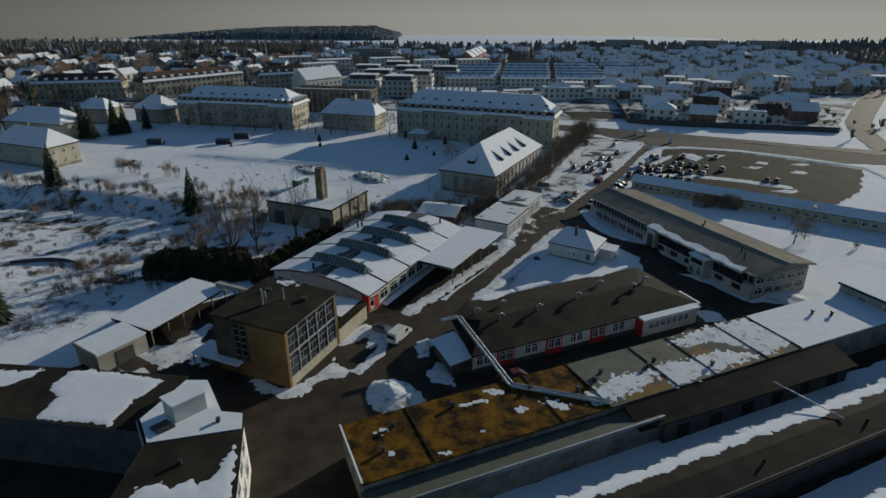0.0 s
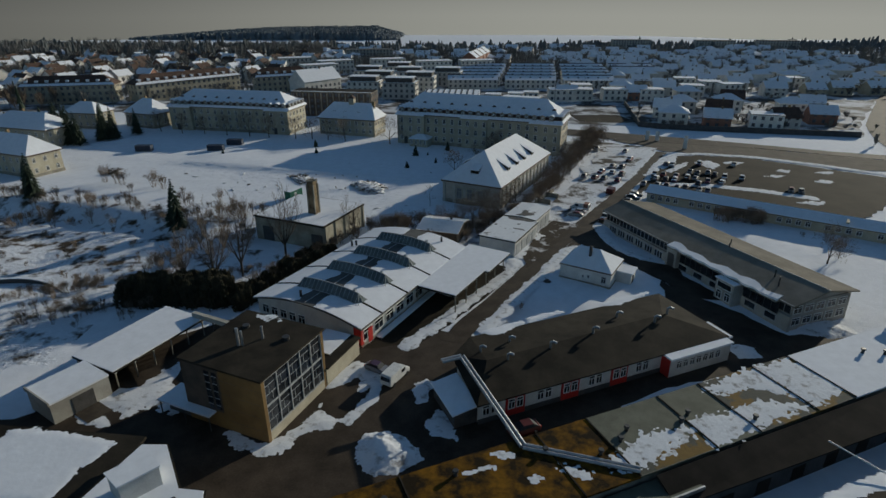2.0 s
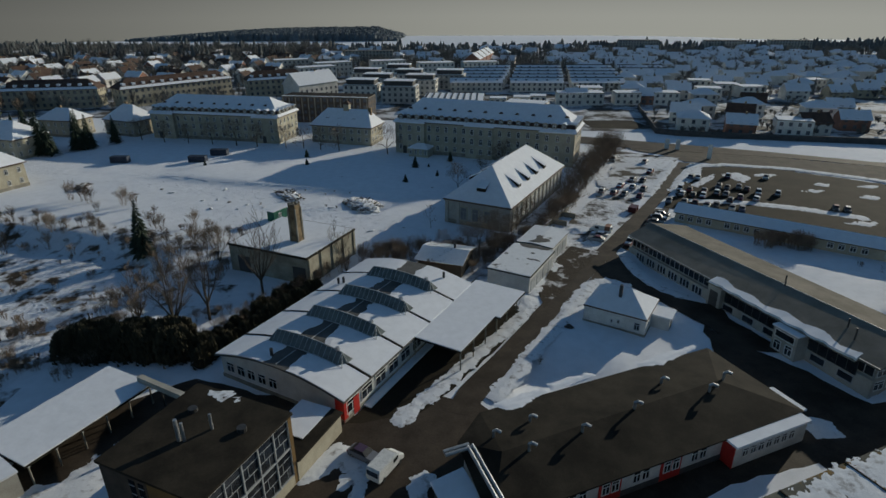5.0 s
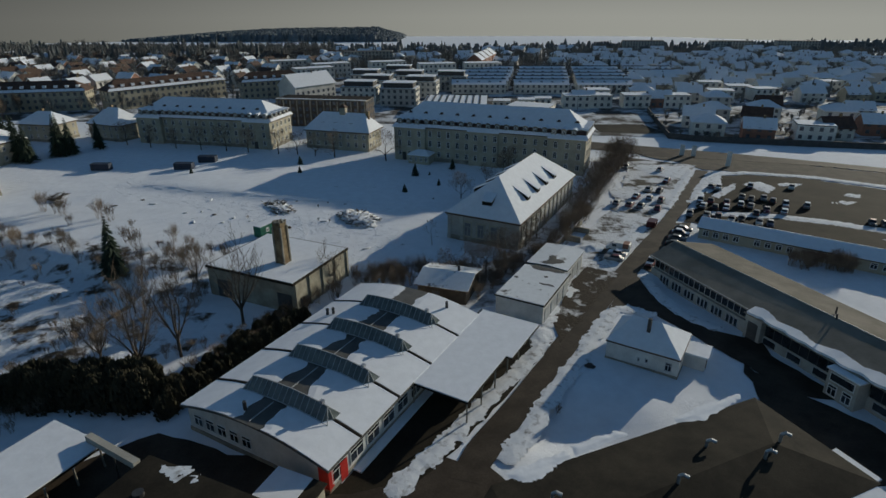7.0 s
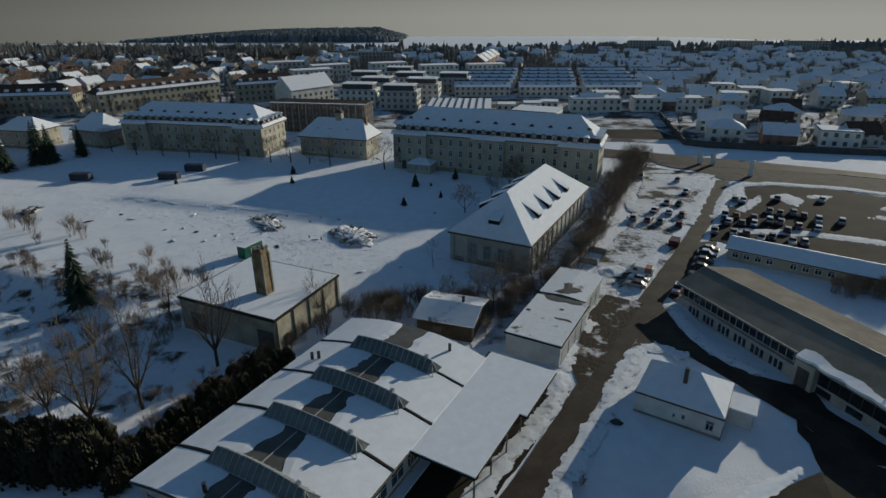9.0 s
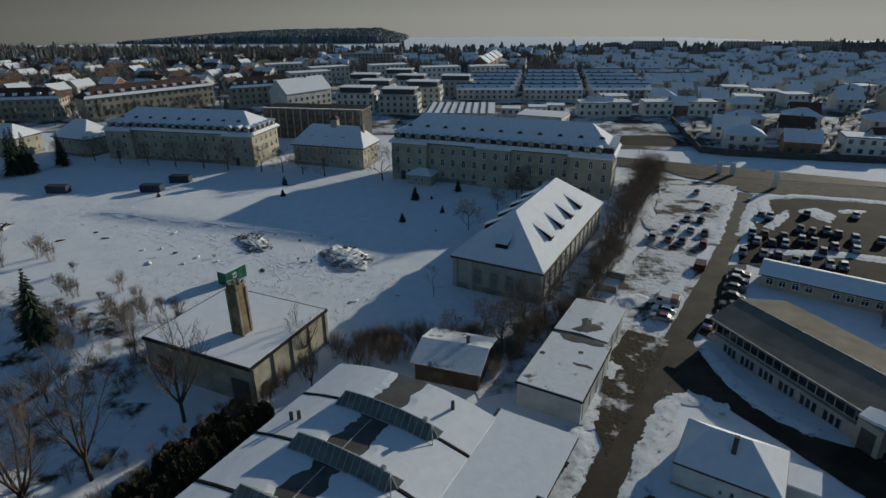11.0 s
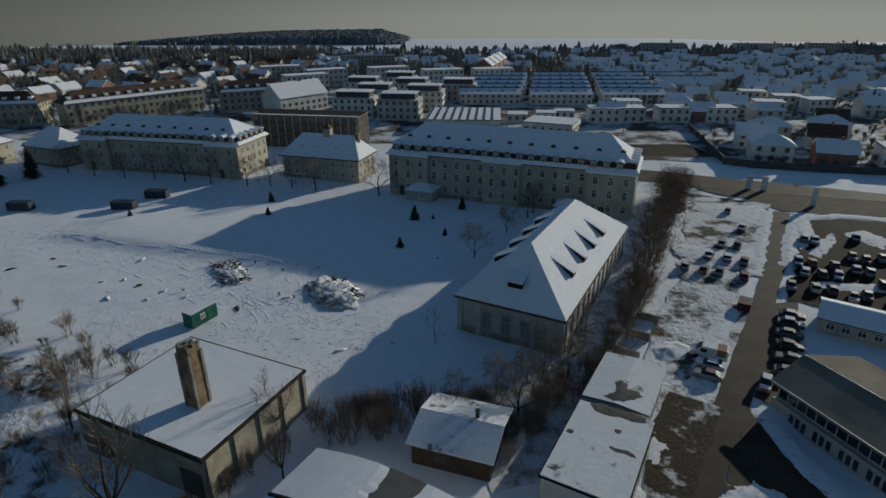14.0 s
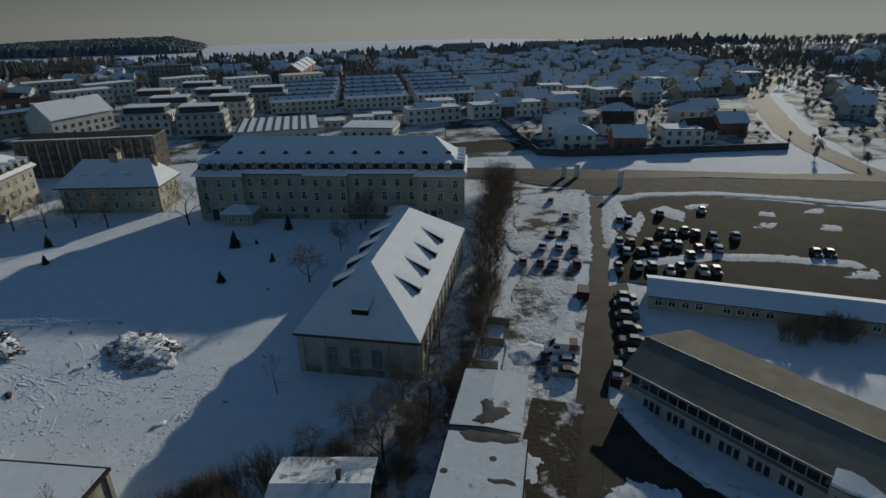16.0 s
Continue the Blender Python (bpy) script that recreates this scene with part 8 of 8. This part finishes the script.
def long_block(x, y, heading, n, label):
    e = thing("apartment_block", x, y, heading, label, "apartment block", "apartment blocks")
    part("wall", boxes((0, 0, -0.5, n, 12, 9.5)), CREAM, e)
    v, f = hip(-0.5, -0.5, n + 0.5, 12.5, 9.4, 14.0, 6.0, 6.0, "x")
    part("roof", sheet(bmesh.new(), v, f, 0.3), TILE, e, "dark tiled roof with a snowy foot")
    part("snow_edge", sheet(bmesh.new(), [(-0.6, -0.6, 9.45), (n + 0.6, -0.6, 9.45), (n - 0.7, 0.9, 10.55), (0.7, 0.9, 10.55)], [(0, 1, 2, 3)], 0.08), SNOW_ROOF, e)
    for i in range(int(n / 5)):
        part("dormer", boxes((2 + i * 5, 1.6, 10.6, 3.6 + i * 5, 4.0, 12.0)), SNOW_ROOF, e)
    far_windows(e, n, 12, 3, 3.0, 1.2, 3.0, FARWIN)
    for i in range(3):
        share("window", FARWIN, e, pose(-0.01, 2 + i * 4, 4.2, 0, 0, -90))
        share("window", FARWIN, e, pose(-0.01, 2 + i * 4, 7.2, 0, 0, -90))
    return e


long_block(-225, 322, -12, 46, "long yellow apartment block with a dark tiled roof")
long_block(-166, 328, -50, 62, "long yellow apartment block receding behind the barracks")
long_block(-112, 362, -28, 34, "apartment block with a brown roof half under snow")
long_block(-330, 330, -8, 52, "long yellow apartment block beside dark trees")
hs = gable_house(28, 14, 8.0, 14.0, WHITEWALL2, SNOW_ROOF, "large white gabled house with a snowy roof", True, "apartment blocks")
put(hs, [(-81, 352, -52)])
tower = gable_house(12, 11, 10.5, 14.5, REDWALL, SNOW_ROOF, "tall orange gabled house in a row", True, "apartment blocks")
put(tower, [(24, 478, -75), (28, 495, -75), (32, 512, -75), (36, 529, -75)])
put(flat_block(42, 12, 10, 4, GREYPLASTER, "distant long apartment block beyond the trees", False, roof=HALLROOF), [(-90, 560, -3), (190, 700, 5), (280, 690, 8), (350, 690, 10)])


# ---- far trees, woods, hazy backdrop ----
def jagged_trees(name, spots, material, label, category, seed):
    """Many small distant trees, each a ragged stack of tapering tiers."""
    rnd = random.Random(seed)
    verts, faces = [], []
    for x, y, z, h, r, conical in spots:
        tiers = 3 if conical else 2
        for t in range(tiers):
            b = len(verts)
            z0 = z + h * (0.08 + 0.26 * t if conical else 0.15 + 0.3 * t)
            z1 = z + h * (0.5 + 0.25 * t if conical else 0.7 + 0.3 * t)
            rr = r * (1 - 0.27 * t) if conical else r * (1.0 - 0.25 * t)
            n = 6
            ox, oy = rnd.uniform(-0.2, 0.2) * r, rnd.uniform(-0.2, 0.2) * r
            for k in range(n):
                a = 6.283 * k / n + rnd.uniform(-0.3, 0.3)
                q = rr * rnd.uniform(0.65, 1.15)
                verts.append((x + ox + math.cos(a) * q, y + oy + math.sin(a) * q, z0 + rnd.uniform(-0.08, 0.12) * h))
            if conical:
                verts.append((x, y, min(z1, z + h)))
                faces += [(b + k, b + (k + 1) % n, b + n) for k in range(n)]
            else:
                for k in range(n):
                    a = 6.283 * k / n + rnd.uniform(-0.3, 0.3)
                    q = rr * rnd.uniform(0.2, 0.6)
                    verts.append((x + math.cos(a) * q, y + math.sin(a) * q, z1 + rnd.uniform(-0.15, 0.12) * h))
                verts.append((x, y, z1 + 0.05 * h))
                faces += [(b + k, b + (k + 1) % n, b + n + (k + 1) % n, b + n + k) for k in range(n)]
                faces += [(b + n + k, b + n + (k + 1) % n, b + 2 * n) for k in range(n)]
    me = bpy.data.meshes.new(name)
    me.from_pydata(verts, [], faces)
    me.materials.append(material)
    return tagged(new(name, me), label, category, kind="stuff")


def twig_trees(name, spots, material, label, category, seed, blades=22):
    """Many leafless trees, each a short trunk and a fan of thin tapering branches."""
    rnd = random.Random(seed)
    verts, faces = [], []
    for x, y, z, h, r in spots:
        b = len(verts)
        t = 0.012 * h + 0.05
        verts += [(x - t, y, z), (x + t, y, z), (x, y + t, z), (x, y, z + h * 0.8)]
        faces += [(b, b + 1, b + 3), (b + 1, b + 2, b + 3), (b + 2, b, b + 3)]
        for k in range(blades):
            a, lift = rnd.uniform(0, 6.283), rnd.uniform(0.15, 0.6)
            z0 = z + h * lift
            out = r * rnd.uniform(0.35, 1.0) * (1.1 - 0.5 * lift)
            c, s = math.cos(a), math.sin(a)
            z1 = z0 + (h * (1 - lift)) * rnd.uniform(0.45, 1.0)
            mx, my, mz = x + c * out * 0.5, y + s * out * 0.5, z0 + (z1 - z0) * 0.4
            wd = rnd.uniform(0.07, 0.16)
            b = len(verts)
            verts += [(x, y, z0), (mx - s * wd, my + c * wd, mz), (mx + s * wd, my - c * wd, mz), (x + c * out, y + s * out, z1), (mx, my, mz + wd * 2), (mx + c * out * 0.4 - s * out * 0.4, my + s * out * 0.4 + c * out * 0.4, mz + (z1 - z0) * 0.5), (mx + c * out * 0.3 + s * out * 0.45, my + s * out * 0.3 - c * out * 0.45, mz + (z1 - z0) * 0.4)]
            faces += [(b, b + 1, b + 2), (b + 1, b + 3, b + 2), (b, b + 4, b + 3), (b + 1, b + 4, b + 5), (b + 2, b + 6, b + 4)]
    me = bpy.data.meshes.new(name)
    me.from_pydata(verts, [], faces)
    me.materials.append(material)
    return tagged(new(name, me), label, category, kind="stuff")


# town twigs and firs lightened, distance haze put into their base colours
FARTWIG = surface("hazed_far_twigs", (0.14, 0.135, 0.125), (0.24, 0.225, 0.2), 0.03, 0.95, bump=0.0)
FARTREE = surface("hazed_mixed_wood", (0.085, 0.094, 0.094), (0.15, 0.158, 0.155), 0.03, 0.95, bump=0.0)
rf = random.Random(9)
town = []
for i in range(1500):
    x, y = rf.uniform(-470, 60), rf.uniform(298, 640)
    if x > -110 and y < 480 or (-120 < x < 60 and y < 310):
        continue
    if -470 < x < -120 and y < 315 and x > -250:
        continue
    town.append((x, y, -0.3, rf.uniform(5, 10), rf.uniform(1.8, 3.4)))
for i in range(1500):
    town.append((rf.uniform(80, 460), rf.uniform(345, 640), -0.3, rf.uniform(3, 8), rf.uniform(1.4, 3.0)))
for i in range(420):
    town.append((rf.uniform(-110, 90), rf.uniform(385, 640), -0.3, rf.uniform(3, 8), rf.uniform(1.2, 2.8)))
for i in range(900):
    y = rf.uniform(215, 520)
    town.append((222 + (y - 277) * 1.05 + rf.uniform(-8, 240), y, -0.3, rf.uniform(2.5, 6), rf.uniform(1.2, 2.8)))
for i in range(1300):
    y = rf.uniform(330, 680)
    town.append((300 + (y - 330) * 0.75 + rf.uniform(0, 320), y, -0.4, rf.uniform(6, 12), rf.uniform(2, 4)))
for i in range(120):
    town.append((rf.uniform(88, 190), rf.uniform(256, 345), -0.3, rf.uniform(2, 5), rf.uniform(1, 2.2)))
for i in range(700):
    x = rf.uniform(-620, -120)
    town.append((x, rf.uniform(560, 690), -0.4, rf.uniform(10, 17), rf.uniform(3, 5)))
for i in range(2600):
    x, y = rf.uniform(-440, 460), rf.uniform(440, 650)
    if -70 < x < 120 and y < 480:
        continue
    town.append((x, y, -0.4, rf.uniform(6, 11), rf.uniform(2, 4)))
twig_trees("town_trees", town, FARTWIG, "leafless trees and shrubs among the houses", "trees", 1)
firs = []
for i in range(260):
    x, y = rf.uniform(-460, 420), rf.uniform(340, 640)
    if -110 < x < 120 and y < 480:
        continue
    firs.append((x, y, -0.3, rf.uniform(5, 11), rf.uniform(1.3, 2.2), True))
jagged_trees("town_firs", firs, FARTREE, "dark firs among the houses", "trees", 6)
belt = []
for i in range(1700):
    x = rf.uniform(-700, 620)
    y = 640 + rf.uniform(0, 110) + 0.05 * abs(x)
    belt.append((x, y, crest(x, y) - 0.5, rf.uniform(4.5, 7.5) * (1.5 if rf.random() < 0.1 else 1), rf.uniform(2.2, 4.2), rf.random() < 0.3))
for i in range(260):
    x = rf.uniform(-460, -150)
    belt.append((x, 600 + rf.uniform(-40, 60), -0.5, rf.uniform(9, 15), rf.uniform(2.4, 3.6), rf.random() < 0.6))
for i in range(40):
    x = rf.uniform(-90, 0)
    belt.append((x, 640 + rf.uniform(-20, 30), -0.5, rf.uniform(10, 14), rf.uniform(2, 3), True))
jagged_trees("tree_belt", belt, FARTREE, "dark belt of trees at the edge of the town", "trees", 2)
left_wood, left_fir = [], []
for i in range(900):
    x, y = rf.uniform(-430, -168), rf.uniform(175, 330)
    if x > -205 and y > 262 or (x > -185 and y < 225):
        continue
    if rf.random() < 0.2:
        left_fir.append((x, y, -0.4, rf.uniform(8, 14), rf.uniform(1.8, 2.8), True))
    else:
        left_wood.append((x, y, -0.4, rf.uniform(8, 13), rf.uniform(2.4, 4.0)))
twig_trees("park_trees", left_wood, TWIG, "leafless trees round the houses beside the field", "trees", 3, 34)
jagged_trees("park_firs", left_fir, NEEDLE, "dark firs round the houses beside the field", "trees", 7)
wood = []
for i in range(4200):
    u, v = rf.random(), rf.random()
    x = -455 + 385 * u
    y = 890 + 170 * v - 20 * u
    swell = math.sin(min(1.0, u * 1.9) * 1.57) * min(1.0, (1 - u) * 9)
    wood.append((x, y, crest(x, y) - 1.0 + 4.0 * v * swell, rf.uniform(0.92, 1.03) * (4.0 + 7.0 * swell), rf.uniform(4, 6.5), rf.random() < 0.25))
jagged_trees("far_wood", wood, HAZEWOOD, "distant dark wood on a low rise", "wood", 4)


def backdrop():
    """A self-glowing bank of grey winter haze all round, far behind everything."""
    m = bpy.data.materials.new("winter_haze")
    m.use_nodes = True
    t = m.node_tree
    t.nodes.remove(t.nodes["Principled BSDF"])
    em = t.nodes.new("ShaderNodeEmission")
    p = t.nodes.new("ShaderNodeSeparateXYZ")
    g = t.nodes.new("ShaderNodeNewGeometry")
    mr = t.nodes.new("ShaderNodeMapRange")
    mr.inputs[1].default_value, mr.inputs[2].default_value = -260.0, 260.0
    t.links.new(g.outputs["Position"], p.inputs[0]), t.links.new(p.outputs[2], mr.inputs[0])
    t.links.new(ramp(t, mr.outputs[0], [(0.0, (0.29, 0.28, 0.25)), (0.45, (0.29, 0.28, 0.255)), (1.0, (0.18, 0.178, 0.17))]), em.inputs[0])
    # sky glow painted into the emission, strongest towards the sun's bearing
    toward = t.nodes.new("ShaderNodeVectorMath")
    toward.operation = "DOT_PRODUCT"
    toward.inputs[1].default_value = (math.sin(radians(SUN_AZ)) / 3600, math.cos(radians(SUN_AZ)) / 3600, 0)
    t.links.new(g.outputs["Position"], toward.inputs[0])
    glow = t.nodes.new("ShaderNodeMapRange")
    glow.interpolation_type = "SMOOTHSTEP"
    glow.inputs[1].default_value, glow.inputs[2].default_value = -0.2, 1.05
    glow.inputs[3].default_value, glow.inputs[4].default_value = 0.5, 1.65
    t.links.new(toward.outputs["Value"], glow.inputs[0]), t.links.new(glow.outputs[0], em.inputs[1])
    t.links.new(em.outputs[0], t.nodes["Material Output"].inputs[0])
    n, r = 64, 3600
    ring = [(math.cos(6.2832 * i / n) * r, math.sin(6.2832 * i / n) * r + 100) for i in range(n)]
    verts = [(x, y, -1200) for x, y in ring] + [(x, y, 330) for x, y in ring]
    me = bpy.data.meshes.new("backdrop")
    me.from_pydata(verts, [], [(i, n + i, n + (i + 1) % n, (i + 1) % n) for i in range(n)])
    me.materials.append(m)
    tagged(new("backdrop", me), "glowing backdrop of grey winter haze on the horizon", "backdrop", kind="structure")


backdrop()
